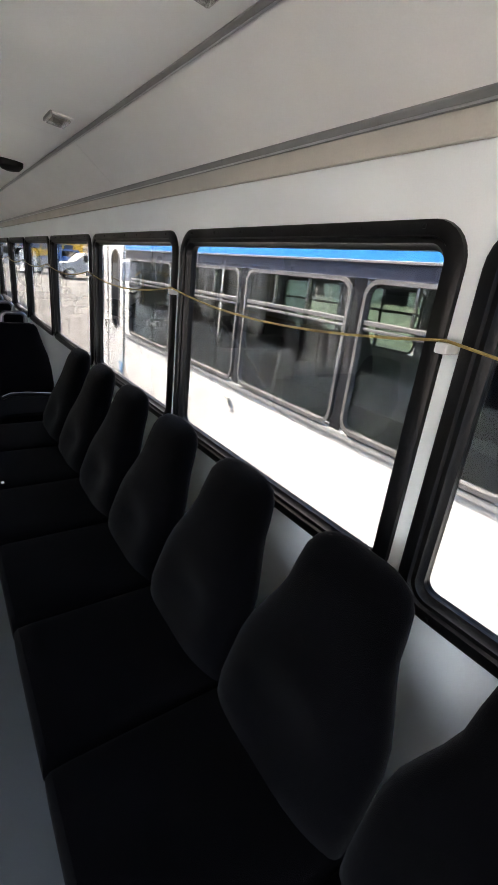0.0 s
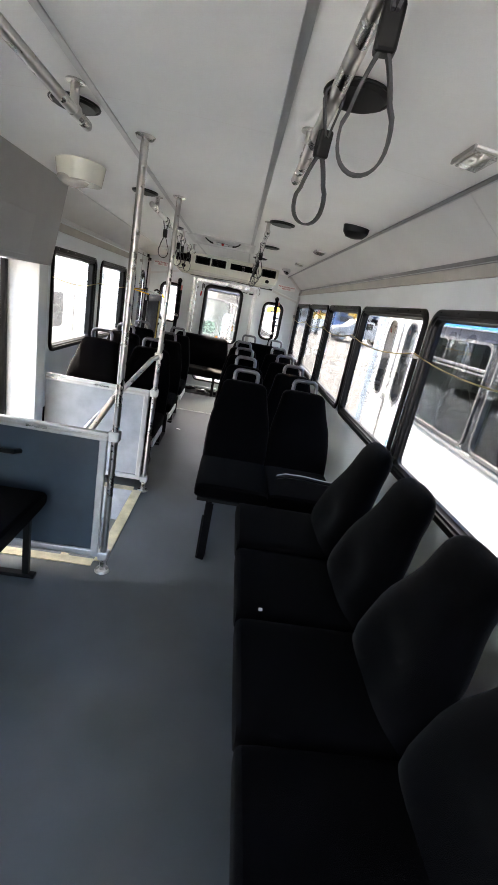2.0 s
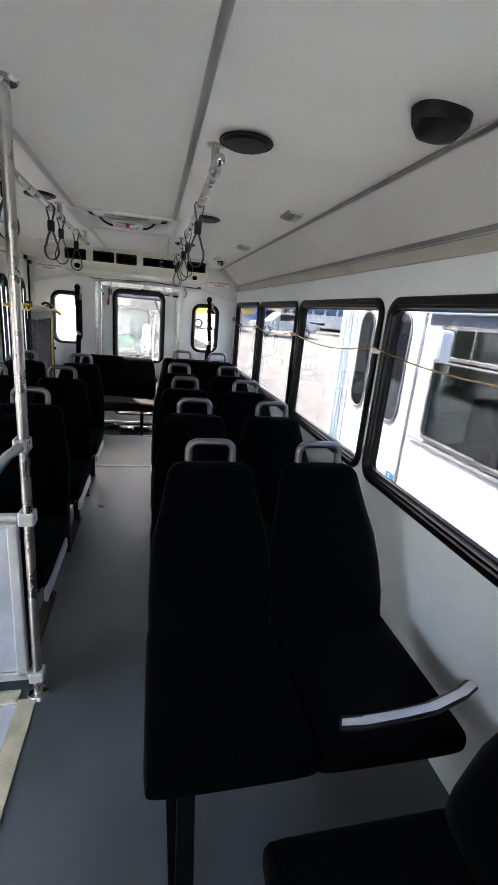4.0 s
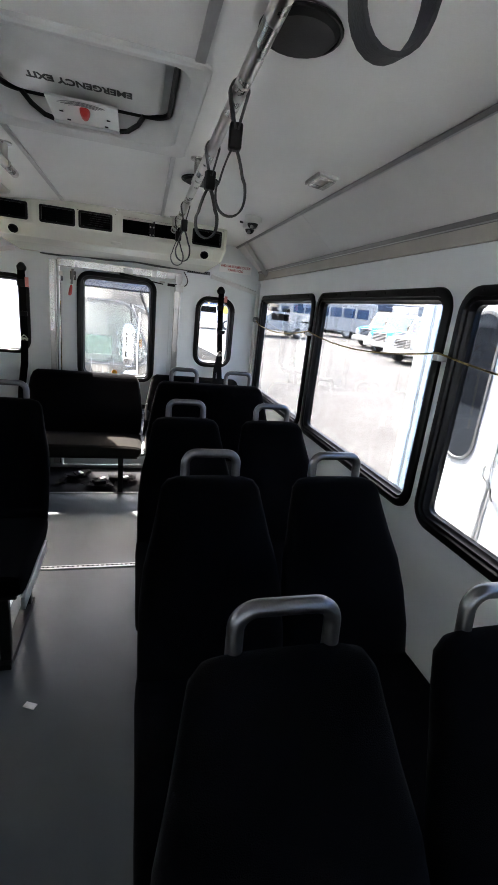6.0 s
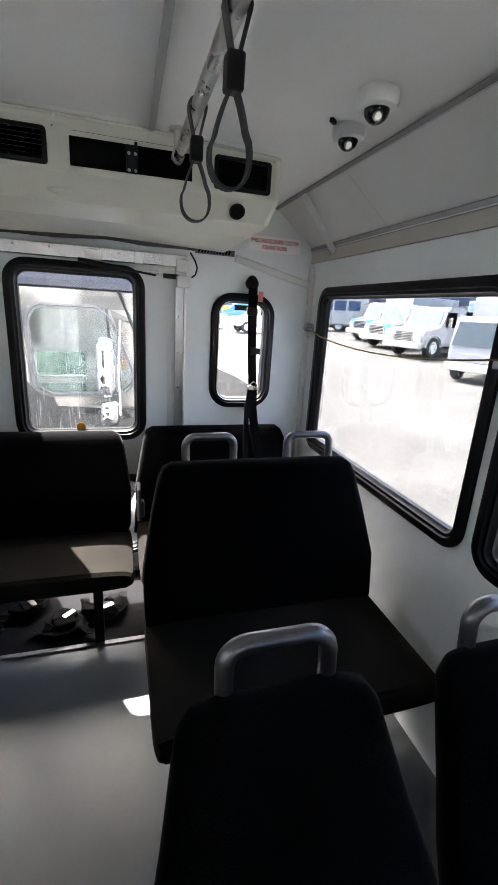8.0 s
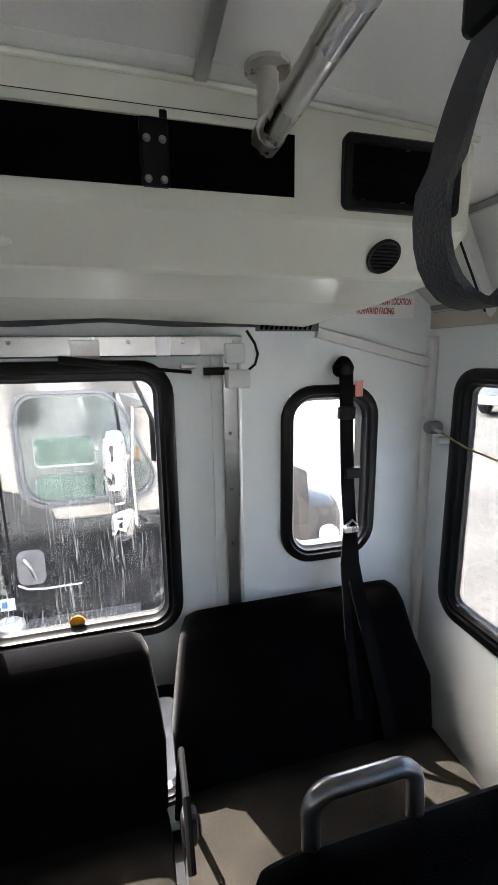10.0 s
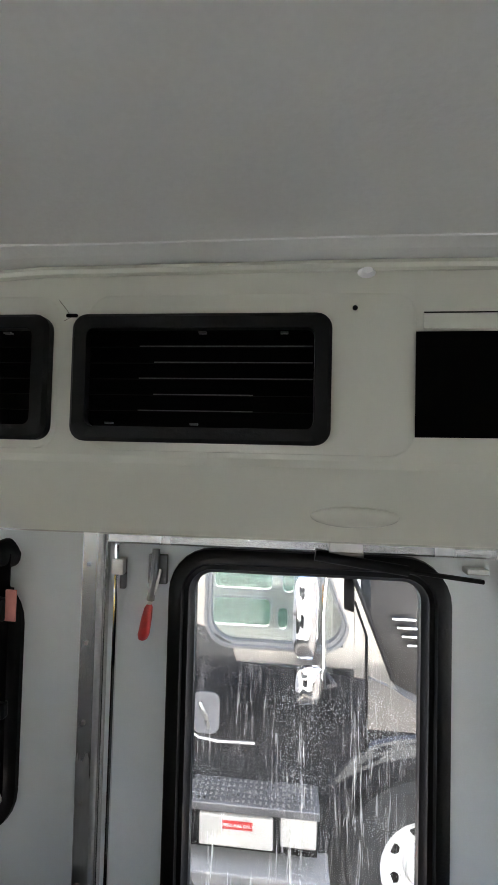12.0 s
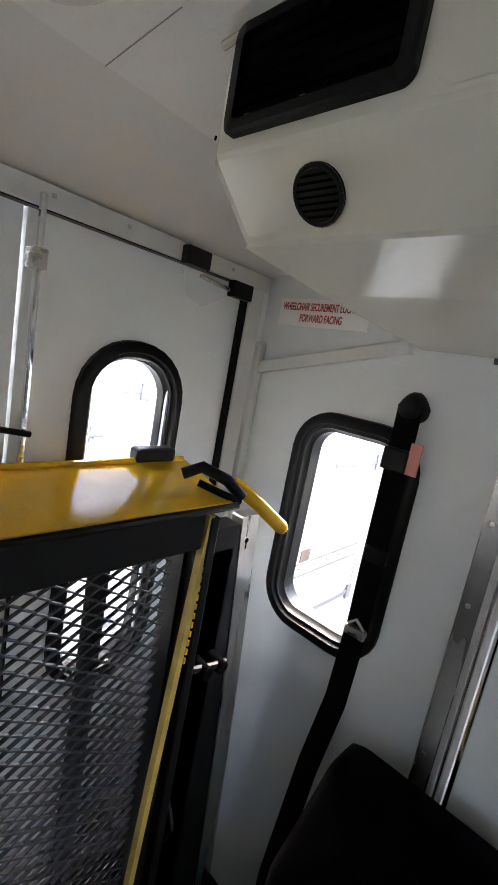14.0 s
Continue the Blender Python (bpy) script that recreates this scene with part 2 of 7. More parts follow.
def sweep(bm, pts, section, closed=False, up=Vector((0, 0, 1)), caps=True):
    """Carries a flat section of (side, up) offsets along a line of points."""
    pts = [Vector(p) for p in pts]
    n = len(pts)
    rings, last = [], None
    for i, p in enumerate(pts):
        a = pts[(i - 1) % n] if closed or i > 0 else p
        b = pts[(i + 1) % n] if closed or i < n - 1 else p
        t = (b - a).normalized()
        ref = up if last is None else last
        s = t.cross(ref)
        if s.length < 1e-4:
            s = t.cross(Vector((1, 0, 0)) if abs(t.x) < 0.9 else Vector((0, 1, 0)))
        s.normalize()
        u = s.cross(t).normalized()
        last = u
        rings.append([bm.verts.new(p + s * q[0] + u * q[1]) for q in section])
    k = len(section)
    for i in range(n if closed else n - 1):
        r0, r1 = rings[i], rings[(i + 1) % n]
        for j in range(k):
            bm.faces.new((r0[j], r0[(j + 1) % k], r1[(j + 1) % k], r1[j]))
    if caps and not closed:
        bm.faces.new(rings[0][::-1])
        bm.faces.new(rings[-1])


def circle(r, n=10):
    return [(r * math.cos(2 * math.pi * i / n), r * math.sin(2 * math.pi * i / n)) for i in range(n)]


def tube(bm, pts, r, n=10, closed=False):
    sweep(bm, pts, circle(r, n), closed)


def tubed(pts, r, n=10, closed=False):
    bm = bmesh.new()
    tube(bm, pts, r, n, closed)
    return bm


def rrect(u0, u1, v0, v1, r, n=5):
    """A rounded rectangle as a list of (u, v), anticlockwise."""
    out = []
    for cu, cv, a in ((u1 - r, v1 - r, 0), (u0 + r, v1 - r, 90), (u0 + r, v0 + r, 180), (u1 - r, v0 + r, 270)):
        for i in range(n + 1):
            w = radians(a + 90 * i / n)
            out.append((cu + r * math.cos(w), cv + r * math.sin(w)))
    return out


def on_x(x, inward):
    """Maps (u, v, d) of a side wall to the world: u along y, v up, d into the room."""
    return lambda u, v, d: Vector((x + inward * d, u, v))


def on_y(y):
    return lambda u, v, d: Vector((u, y - d, v))


def loops(bm, put, rows, closed=True):
    """Joins outlines of equal length, each a (list of (u, v), depth), into one skin."""
    rings = [[bm.verts.new(put(u, v, d)) for u, v in outline] for outline, d in rows]
    k = len(rings[0])
    for a, b in zip(rings, rings[1:]):
        for j in range(k):
            bm.faces.new((a[j], a[(j + 1) % k], b[(j + 1) % k], b[j]))
    return rings


def plate(put, outline, d0, d1, edge=0.0):
    """A flat plate of any outline between two depths."""
    bm = bmesh.new()
    r = loops(bm, put, [(outline, d0), (outline, d1)])
    bm.faces.new(r[0])
    bm.faces.new(r[1])
    return bm


def window_frame_mesh(put, u0, u1, v0, v1, r, wide, depth_in, depth_out, lip=0.012):
    """A rubber window surround: a rounded flange on the wall, a step and a reveal back to the glass."""
    bm = bmesh.new()
    o = lambda q, rr: rrect(u0 + q, u1 - q, v0 + q, v1 - q, max(0.012, rr), 7)
    rows = [(o(0, r), 0.001), (o(0.002, r - 0.002), depth_in * 0.7), (o(0.010, r - 0.01), depth_in), (o(wide * 0.55, r - wide * 0.55), depth_in),
            (o(wide * 0.62, r - wide * 0.62), depth_in * 0.45), (o(wide * 0.8, r - wide * 0.8), depth_in * 0.45), (o(wide * 0.86, r - wide * 0.86), -0.004),
            (o(wide, r - wide), -0.012), (o(wide, r - wide), -depth_out), (o(wide * 0.5, r - wide * 0.5), -depth_out)]
    loops(bm, put, rows)
    return bm


def grid_wall(bm, put, us, vs, holes, thick):
    """A slab with rectangular openings: holes are (u0, u1, v0, v1)."""
    us = sorted({round(u, 4) for u in (*us, *(h[0] for h in holes), *(h[1] for h in holes))})
    vs = sorted({round(v, 4) for v in (*vs, *(h[2] for h in holes), *(h[3] for h in holes))})
    solid = lambda i, j: 0 <= i < len(us) - 1 and 0 <= j < len(vs) - 1 and not any(
        h[0] < (us[i] + us[i + 1]) / 2 < h[1] and h[2] < (vs[j] + vs[j + 1]) / 2 < h[3] for h in holes)
    seen = {}

    def vert(i, j, d):
        if (i, j, d) not in seen:
            seen[i, j, d] = bm.verts.new(put(us[i], vs[j], d))
        return seen[i, j, d]
    for i in range(len(us) - 1):
        for j in range(len(vs) - 1):
            if not solid(i, j):
                continue
            for d in (0, -thick):
                bm.faces.new([vert(a, b, d) for a, b in ((i, j), (i + 1, j), (i + 1, j + 1), (i, j + 1))])
            for di, dj, e in ((-1, 0, ((i, j), (i, j + 1))), (1, 0, ((i + 1, j), (i + 1, j + 1))), (0, -1, ((i, j), (i + 1, j))), (0, 1, ((i, j + 1), (i + 1, j + 1)))):
                if not solid(i + di, j + dj):
                    (a, b), (c, d2) = e
                    bm.faces.new((vert(a, b, 0), vert(c, d2, 0), vert(c, d2, -thick), vert(a, b, -thick)))


def super_ring(centre, u, v, a, b, power=3.2, n=20):
    out = []
    for i in range(n):
        w = 2 * math.pi * i / n
        c, s = math.cos(w), math.sin(w)
        out.append(centre + u * (a * math.copysign(abs(c) ** (2 / power), c)) + v * (b * math.copysign(abs(s) ** (2 / power), s)))
    return out


def loft(bm, rings, caps=True):
    vs = [[bm.verts.new(p) for p in r] for r in rings]
    k = len(vs[0])
    for a, b in zip(vs, vs[1:]):
        for j in range(k):
            bm.faces.new((a[j], a[(j + 1) % k], b[(j + 1) % k], b[j]))
    if caps:
        bm.faces.new(vs[0][::-1])
        bm.faces.new(vs[-1])


def arc(c, a, b, r, w0, w1, n=8):
    """Points of an arc round c in the plane of a and b, from angle w0 to w1 in degrees."""
    c, a, b = Vector(c), Vector(a), Vector(b)
    return [c + a * (r * math.cos(radians(w0 + (w1 - w0) * i / n))) + b * (r * math.sin(radians(w0 + (w1 - w0) * i / n))) for i in range(n + 1)]


def words(name, text, size, m, material, parent=None, label="", wide=1.0, bold=0.018):
    cu = bpy.data.curves.new(name, "FONT")
    cu.body, cu.size, cu.align_x, cu.align_y, cu.extrude = text, size, "CENTER", "CENTER", 0.0004
    cu.offset = size * bold
    tmp = bpy.data.objects.new(name, cu)
    scene.collection.objects.link(tmp)
    bpy.context.view_layer.update()
    me = bpy.data.meshes.new_from_object(tmp.evaluated_get(bpy.context.evaluated_depsgraph_get()))
    bpy.data.objects.remove(tmp)
    me.materials.clear()
    me.materials.append(material)
    me.transform(m @ Matrix.Diagonal((wide, 1, 1, 1)))
    ob = new(name, me)
    if parent is not None:
        ob.parent = parent
    return tagged(ob, label)


# ---- setting: the body of the bus ----
RX, LX, REAR, FRONT = 1.11, -1.25, 7.97, -2.3
THICK = 0.07
PILLARS = [-1.96, -0.735, 0.49, 1.733, 2.965, 4.20, 5.43, 6.635, 7.868]
WIN = [(a + 0.018, b - 0.018) for a, b in zip(PILLARS, PILLARS[1:])]
WZ0, WZ1 = 0.785, 1.612
LWIN = [(4.33, 5.40), (5.53, 6.57)]
LZ0 = 0.815
STEP = (2.87, 3.80)
STEP_X = -0.347

# floor, with the step well let into it
bm = bmesh.new()
grid_wall(bm, lambda u, v, d: Vector((u, v, d)), (LX, RX), (FRONT, 7.42), [(LX, STEP_X, *STEP)], 0.09)
floor = tagged(part("floor", bm, FLOOR), "grey speckled vinyl bus floor, scuffed", "floor", kind="structure")
# this strip's colour includes the shade beneath the rear benches
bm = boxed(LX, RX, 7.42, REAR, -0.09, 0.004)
tagged(part("floor", bm, FLOOR_REAR), "darker vinyl floor strip at the rear door, bench shade in its colour", "floor", kind="structure")
well = thing("step_well", "entry step well with worn cream-edged steps", "steps", kind="structure")
for k, (xa, xb, z) in enumerate(((STEP_X - 0.30, STEP_X, -0.26), (LX, STEP_X - 0.30, -0.5))):
    part("step", boxed(xa, xb, *STEP, z - 0.05, z, bevel=0.004), STEP_FLOOR, well)
part("riser", boxed(STEP_X, STEP_X + 0.02, *STEP, -0.56, -0.004), STEP_FLOOR, well)
part("riser", boxed(STEP_X - 0.31, STEP_X - 0.29, STEP[0] + 0.002, STEP[1] - 0.002, -0.56, -0.27), STEP_FLOOR, well)
for y in STEP:
    part("side", boxed(LX, STEP_X, y - 0.012, y + 0.012, -0.56, -0.002), PANEL_GREY, well)
part("edge_strip", boxed(STEP_X - 0.02, STEP_X + 0.045, STEP[0], STEP[1], 0.001, 0.008, bevel=0.002), YELLOW_TRIM, well, "worn cream step edging")
part("edge_strip", boxed(STEP_X - 0.33, STEP_X - 0.28, STEP[0] + 0.015, STEP[1] - 0.015, -0.262, -0.25, bevel=0.002), YELLOW_TRIM, well)
part("edge_strip", boxed(LX, STEP_X - 0.021, STEP[0] - 0.05, STEP[0] + 0.012, 0.001, 0.007, bevel=0.002), YELLOW_TRIM, well)
part("edge_strip", boxed(LX, STEP_X - 0.021, STEP[1] - 0.012, STEP[1] + 0.05, 0.001, 0.007, bevel=0.002), YELLOW_TRIM, well)

# side walls
bm = bmesh.new()
grid_wall(bm, on_x(RX, -1), (FRONT, REAR + THICK), (-0.1, 2.11), [(a + 0.03, b - 0.03, WZ0 + 0.03, WZ1 - 0.03) for a, b in WIN], 0.045)
wall_right = tagged(part("wall_right", bm, WHITE), "white bus side wall with a row of large windows", "wall", kind="structure")
LIFT = (6.70, 7.89, 0.02, 1.85)
ENTRY = (2.9, 3.78, -0.5, 1.60)
bm = bmesh.new()
# the foremost opening is out of view, added to let daylight in
grid_wall(bm, on_x(LX, 1), (FRONT, REAR + THICK), (-0.6, 2.11), [(a + 0.03, b - 0.03, LZ0 + 0.03, WZ1 - 0.03) for a, b in LWIN] + [LIFT, ENTRY, (-2.1, 0.45, LZ0, WZ1)], THICK)
wall_left = tagged(part("wall_left", bm, WHITE), "white bus side wall with windows, entry and lift doors", "wall", kind="structure")
RW = [(-1.058, -0.712, 0.968, 1.566, 0.11), (0.568, 0.908, 0.968, 1.562, 0.11)]
DW = (-0.373, 0.243, 0.795, 1.648, 0.10)
DW2 = (-0.373, 0.243, 0.12, 0.60, 0.08)
DOOR = (-0.50, 0.375, 0.03, 1.69)
bm = bmesh.new()
grid_wall(bm, on_y(REAR), (LX, RX), (-0.1, 2.11), [(a + 0.03, b - 0.03, c + 0.03, d - 0.03) for a, b, c, d, _ in RW] + [DOOR], THICK)
wall_rear = tagged(part("wall_rear", bm, WHITE), "white rear wall round the emergency door", "wall", kind="structure")
bm = bmesh.new()
# front end is out of view; its opening is sized for the cabin's daylight
grid_wall(bm, lambda u, v, d: Vector((u, FRONT + d, v)), (LX, RX), (-0.1, 2.11), [(-0.95, 0.8, 0.78, 1.62)], 0.06)
tagged(part("wall_front", bm, WHITE), "white front end of the bus with the windscreen opening", "wall", kind="structure")

# ceiling: shallow crown, sloping cove panels, all one skin with thickness
prof = [(LX, 1.80), (-0.95, 1.953), (-0.6, 1.985), (-0.33, 2.009), (-0.05, 2.011), (0.22, 2.009), (0.55, 1.995), (0.876, 1.973), (RX, 1.80)]
HATCH = (-0.395, 0.225, 5.405, 6.045)


def on_profile(x):
    for (xa, za), (xb, zb) in zip(prof, prof[1:]):
        if xa <= x <= xb:
            return za + (zb - za) * (x - xa) / (xb - xa)
    return prof[-1][1]


bm = bmesh.new()
xs = sorted({x for x, z in prof[1:-1]} | set(HATCH[:2]))
grid_wall(bm, lambda u, v, d: Vector((u, v, on_profile(u) - d)), xs, (FRONT, REAR), [HATCH], 0.05)
tagged(part("ceiling", bm, CEIL, smooth=True), "off-white vinyl bus ceiling with aluminium strips", "ceiling", kind="structure")
roof = boxed(LX - 0.1, RX + 0.1, FRONT - 0.1, REAR + 0.1, 2.12, 2.16)
tagged(part("roof", roof, BUSWHITE), "white bus roof over the cabin", "roof", kind="structure")
for side in (-1, 1):
    bm = bmesh.new()
    for y0, y1 in ((FRONT, 0.0), (0.002, 2.45), (2.452, 4.9), (4.902, 6.46 if side > 0 else 6.62), (6.462 if side > 0 else 6.622, 7.275 if side > 0 else 7.5), (7.277 if side > 0 else 7.5, REAR)):
        a, b = (Vector((0.876, 0, 1.973)), Vector((1.11, 0, 1.787))) if side > 0 else (Vector((-0.95, 0, 1.953)), Vector((-1.25, 0, 1.80 if y0 < 6 else 1.888)))
        nrm = Vector((-(b - a).z, 0, (b - a).x)).normalized() * (0.03 * side)
        q = [bm.verts.new(p + Vector((0, y, 0))) for y in (y0, y1) for p in (a, b, b + nrm, a + nrm)]
        for f in ((0, 1, 5, 4), (1, 2, 6, 5), (2, 3, 7, 6), (3, 0, 4, 7), (0, 1, 2, 3), (4, 5, 6, 7)):
            bm.faces.new([q[k] for k in f])
    tagged(part("cove_panel", bm, COVE), "sloping beige panel between ceiling and side wall", "ceiling panel", kind="structure")
    # strips along both edges of the cove
    for x, z, wide, material, tip in ((0.878, 1.966, 0.0095, DULL_STRIP, 38), (1.086, 1.795, 0.012, DULL_STRIP, 60)) if side > 0 else ((0.952, 1.948, 0.010, COVE, 38), (1.232, 1.806, 0.014, ALU, 60)):
        t = thing("ceiling_strip", "brushed aluminium strip along the cove panel", "trim", "cove strips", (side * x, 0, z), "structure")
        bm = bmesh.new()
        for y0, y1 in ((FRONT, 1.4), (1.403, 3.85), (3.853, 6.3), (6.303, REAR - 0.01)) if side > 0 else ((FRONT, 2.45), (3.853, 6.3)):
            box(bm, -wide, wide, y0, y1, -0.006, 0.004, bevel=0.0025, turn=Matrix.Rotation(radians(side * tip), 4, "Y"))
        part("strip", bm, material, t)
        bm = bmesh.new()
        for y0, y1 in ((FRONT, 3.85), (3.853, REAR - 0.01)) if side > 0 else ((FRONT, 2.45), (3.853, 6.3)):
            box(bm, 0.004, 0.0085, y0, y1, -0.008, -0.004, bevel=0.001, turn=Matrix.Rotation(radians(side * tip), 4, "Y"))
        part("bead", bm, ALU, t)
    t = tagged(part("wall_strip", boxed(1.09, 1.106, FRONT, REAR, 1.733, 1.785, bevel=0.003) if side > 0 else boxed(LX + 0.004, LX + 0.02, 3.85, 6.62, 1.72, 1.78, bevel=0.003), TAN), "tan moulding along the top of the wall", "trim", kind="structure")
for xa, xb, z in ((0.216, 0.232, 2.009), (-0.376, -0.370, 2.006)):
    t = thing("ceiling_strip", "narrow metal strip along the ceiling joint", "trim", "ceiling joint strips", (xa, 0, z), "structure")
    part("strip", boxed(-0.0125, 0.0125, FRONT, 5.388, -0.005, 0.003, bevel=0.002), ALU, t)
    part("strip", boxed(-0.0095, 0.0095, 6.065, 7.345, -0.009, 0.003, bevel=0.002, turn=pose(xb - xa, 7.345, 0, 0, 0, -math.degrees(math.atan2(xb - xa + 0.008, 1.28))) @ pose(0, -7.345, 0)), ALU, t)

# cross joints of the ceiling lining
for y in (2.47, 4.92):
    bm = bmesh.new()
    rows = [[bm.verts.new((x, y + d, z - 0.0015)) for x, z in prof[1:-1]] for d in (-0.0016, 0.0016)]
    for i in range(len(rows[0]) - 1):
        bm.faces.new((rows[0][i], rows[0][i + 1], rows[1][i + 1], rows[1][i]))
    tagged(part("ceiling_seam", bm, COVE), "fine cross joint in the ceiling lining", "trim", kind="structure")

# windows of the right side
for i, (a, b) in enumerate(WIN):
    w = thing("window_%d" % (i + 1), "large fixed bus window in a thick black rubber frame", "window", "right side windows", kind="structure")
    put = on_x(RX, -1)
    part("window_frame", window_frame_mesh(put, a, b, WZ0, WZ1, 0.085, 0.056, 0.016, 0.034), BLACK_RUBBER, w, smooth=True)
    g = part("pane", plate(put, rrect(a + 0.05, b - 0.05, WZ0 + 0.05, WZ1 - 0.05, 0.03), -0.028, -0.022), GLASS, w)
    g.visible_shadow = False
    for u in [a + 0.1 + k * (b - a - 0.2) / 6 for k in range(7)]:
        for v in (WZ0 + 0.016, WZ1 - 0.016):
            part("screw", boxed(RX - 0.019, RX - 0.0155, u - 0.004, u + 0.004, v - 0.004, v + 0.004, bevel=0.001), BLACK_PLASTIC, w)
for i, (a, b) in enumerate(LWIN):
    w = thing("window_%d" % (i + 9), "fixed bus window in a black rubber frame", "window", "left side windows", kind="structure")
    put = on_x(LX, 1)
    part("window_frame", window_frame_mesh(put, a, b, LZ0, WZ1, 0.085, 0.062, 0.016, 0.055), BLACK_RUBBER, w, smooth=True)
    g = part("pane", plate(put, rrect(a + 0.056, b - 0.056, LZ0 + 0.056, WZ1 - 0.056, 0.03), -0.044, -0.038), GLASS_LEFT, w)
    g.visible_shadow = False
    for u in [a + 0.1 + k * (b - a - 0.2) / 5 for k in range(6)]:
        part("screw", boxed(LX + 0.0155, LX + 0.019, u - 0.004, u + 0.004, WZ1 - 0.02, WZ1 - 0.012, bevel=0.001), STEEL, w)
for i, (a, b, c, d, r) in enumerate(RW):
    w = thing("window_%d" % (i + 11), "small round-cornered rear window in a black rubber frame", "window", "rear windows", kind="structure")
    put = on_y(REAR)
    part("window_frame", window_frame_mesh(put, a, b, c, d, r, 0.05, 0.016, 0.055), BLACK_RUBBER, w, smooth=True)
    g = part("pane", plate(put, rrect(a + 0.045, b - 0.045, c + 0.045, d - 0.045, r - 0.045), -0.044, -0.038), GLASS_CLEAR, w)
    g.visible_shadow = False

# rear emergency door
door = thing("door_1", "white rear emergency door with a large dusty window", "door", kind="structure")
bm = bmesh.new()
grid_wall(bm, on_y(REAR + 0.006), (DOOR[0] + 0.006, DOOR[1] - 0.006), (DOOR[2] + 0.006, DOOR[3] - 0.006), [(d[0] + 0.03, d[1] - 0.03, d[2] + 0.03, d[3] - 0.03) for d in (DW, DW2)], 0.045)
part("leaf", bm, WHITE, door)
part("window_frame", window_frame_mesh(on_y(REAR + 0.006), *DW, 0.058, 0.018, 0.04), BLACK_RUBBER, door, smooth=True)
part("window_frame", window_frame_mesh(on_y(REAR + 0.006), *DW2, 0.05, 0.018, 0.04), BLACK_RUBBER, door, smooth=True)
g = part("pane", plate(on_y(REAR), rrect(DW2[0] + 0.045, DW2[1] - 0.045, DW2[2] + 0.045, DW2[3] - 0.045, 0.035), -0.036, -0.03), GLASS_CLEAR, door)
g.visible_shadow = False
g = part("pane", plate(on_y(REAR), rrect(DW[0] + 0.052, DW[1] - 0.052, DW[2] + 0.052, DW[3] - 0.052, 0.05), -0.036, -0.03), GLASS_DIRTY, door, "dusty water-streaked glass")
g.visible_shadow = False

# aluminium trim round the rear door
for xa, xb in ((-0.568, -0.510), (0.384, 0.438)):
    t = thing("door_trim", "aluminium angle trim beside the rear door", "trim", "rear door trims", kind="structure")
    part("strip", boxed(xa, xb, REAR - 0.022, REAR - 0.002, 0.05, 1.70, bevel=0.003), BRUSHED, t)
    part("lip", boxed(xa + 0.04, xb - 0.006, REAR - 0.034, REAR - 0.0225, 0.05, 1.70, bevel=0.003), ALU, t)
    for k in range(9):
        part("screw", boxed(xa + 0.012, xa + 0.021, REAR - 0.026, REAR - 0.0225, 0.2 + k * 0.175, 0.209 + k * 0.175, bevel=0.0015), STEEL, t)
part("gap_strip", boxed(0.352, 0.3835, 7.969, 7.9745, 0.05, 1.655, bevel=0.002), WHITE, t)
t = thing("door_trim", "riveted aluminium header over the rear door", "trim", "rear door trims", kind="structure")
part("strip", boxed(-0.505, 0.44, REAR - 0.032, REAR - 0.003, 1.656, 1.712, bevel=0.004), BRUSHED, t)
for k in range(7):
    part("screw", boxed(-0.46 + k * 0.145, -0.45 + k * 0.145, REAR - 0.036, REAR - 0.0325, 1.69, 1.70, bevel=0.0015), STEEL, t)

# air-conditioning housing under the ceiling at the rear
ac = thing("air_conditioner", "cream moulded air-conditioning housing with dark louvred vents", "air conditioner")
AC_Y, AC0, AC1 = 7.339, -0.808, 0.674
bm = bmesh.new()
prof_ac = [(AC_Y + 0.02, 2.012), (AC_Y, 2.004), (AC_Y, 1.854), (AC_Y + 0.002, 1.848), (AC_Y + 0.007, 1.841), (AC_Y + 0.051, 1.787), (AC_Y + 0.056, 1.782), (AC_Y + 0.064, 1.779), (AC_Y + 0.2, 1.757), (REAR - 0.16, 1.734), (REAR - 0.105, 1.731), (REAR - 0.10, 1.739), (REAR - 0.004, 1.80)]
rows = []
spread = [0.0, 0.012] + [0.05 * k for k in range(1, 20)] + [0.988, 1.0]
for f in spread:
    ring = []
    for j, (y, z) in enumerate(prof_ac):
        cut = max(0.0, 1.855 - z) * 0.24 + max(0.0, 1.780 - z) * 0.9
        xa, xb = AC0 + cut, AC1 - cut
        x = xa + (xb - xa) * f
        if j >= len(prof_ac) - 4:
            z += 0.02 * max(0.0, 1 - abs(x - 0.08) / 0.55)
        if j < 2:
            z = on_profile(x) + (0.006, -0.008)[j]
        ring.append(bm.verts.new((x, y + (0.014 if f in (0.0, 1.0) and j < 7 else 0), z)))
    rows.append(ring)
for a, b in zip(rows, rows[1:]):
    for j in range(len(prof_ac) - 1):
        bm.faces.new((a[j], b[j], b[j + 1], a[j + 1]))
for r in (rows[0], rows[-1]):
    bm.faces.new(r + [bm.verts.new((r[-1].co.x, REAR - 0.004, r[0].co.z))])
part("shell", bm, HOUSING, ac)
put_ac = on_y(AC_Y)
bm = bmesh.new()
spots = [AC0 + 0.005 + (AC1 - AC0 - 0.01) * k / 24 for k in range(25)]
sweep(bm, [(x, AC_Y - 0.002, on_profile(x) - 0.0065) for x in spots], circle(0.0045, 8))
part("top_bead", bm, HOUSING, ac, smooth=True)
seam = thing("ceiling_seam_strip", "off-white vinyl strip where ceiling and housing meet", "trim", kind="structure")
bm = bmesh.new()
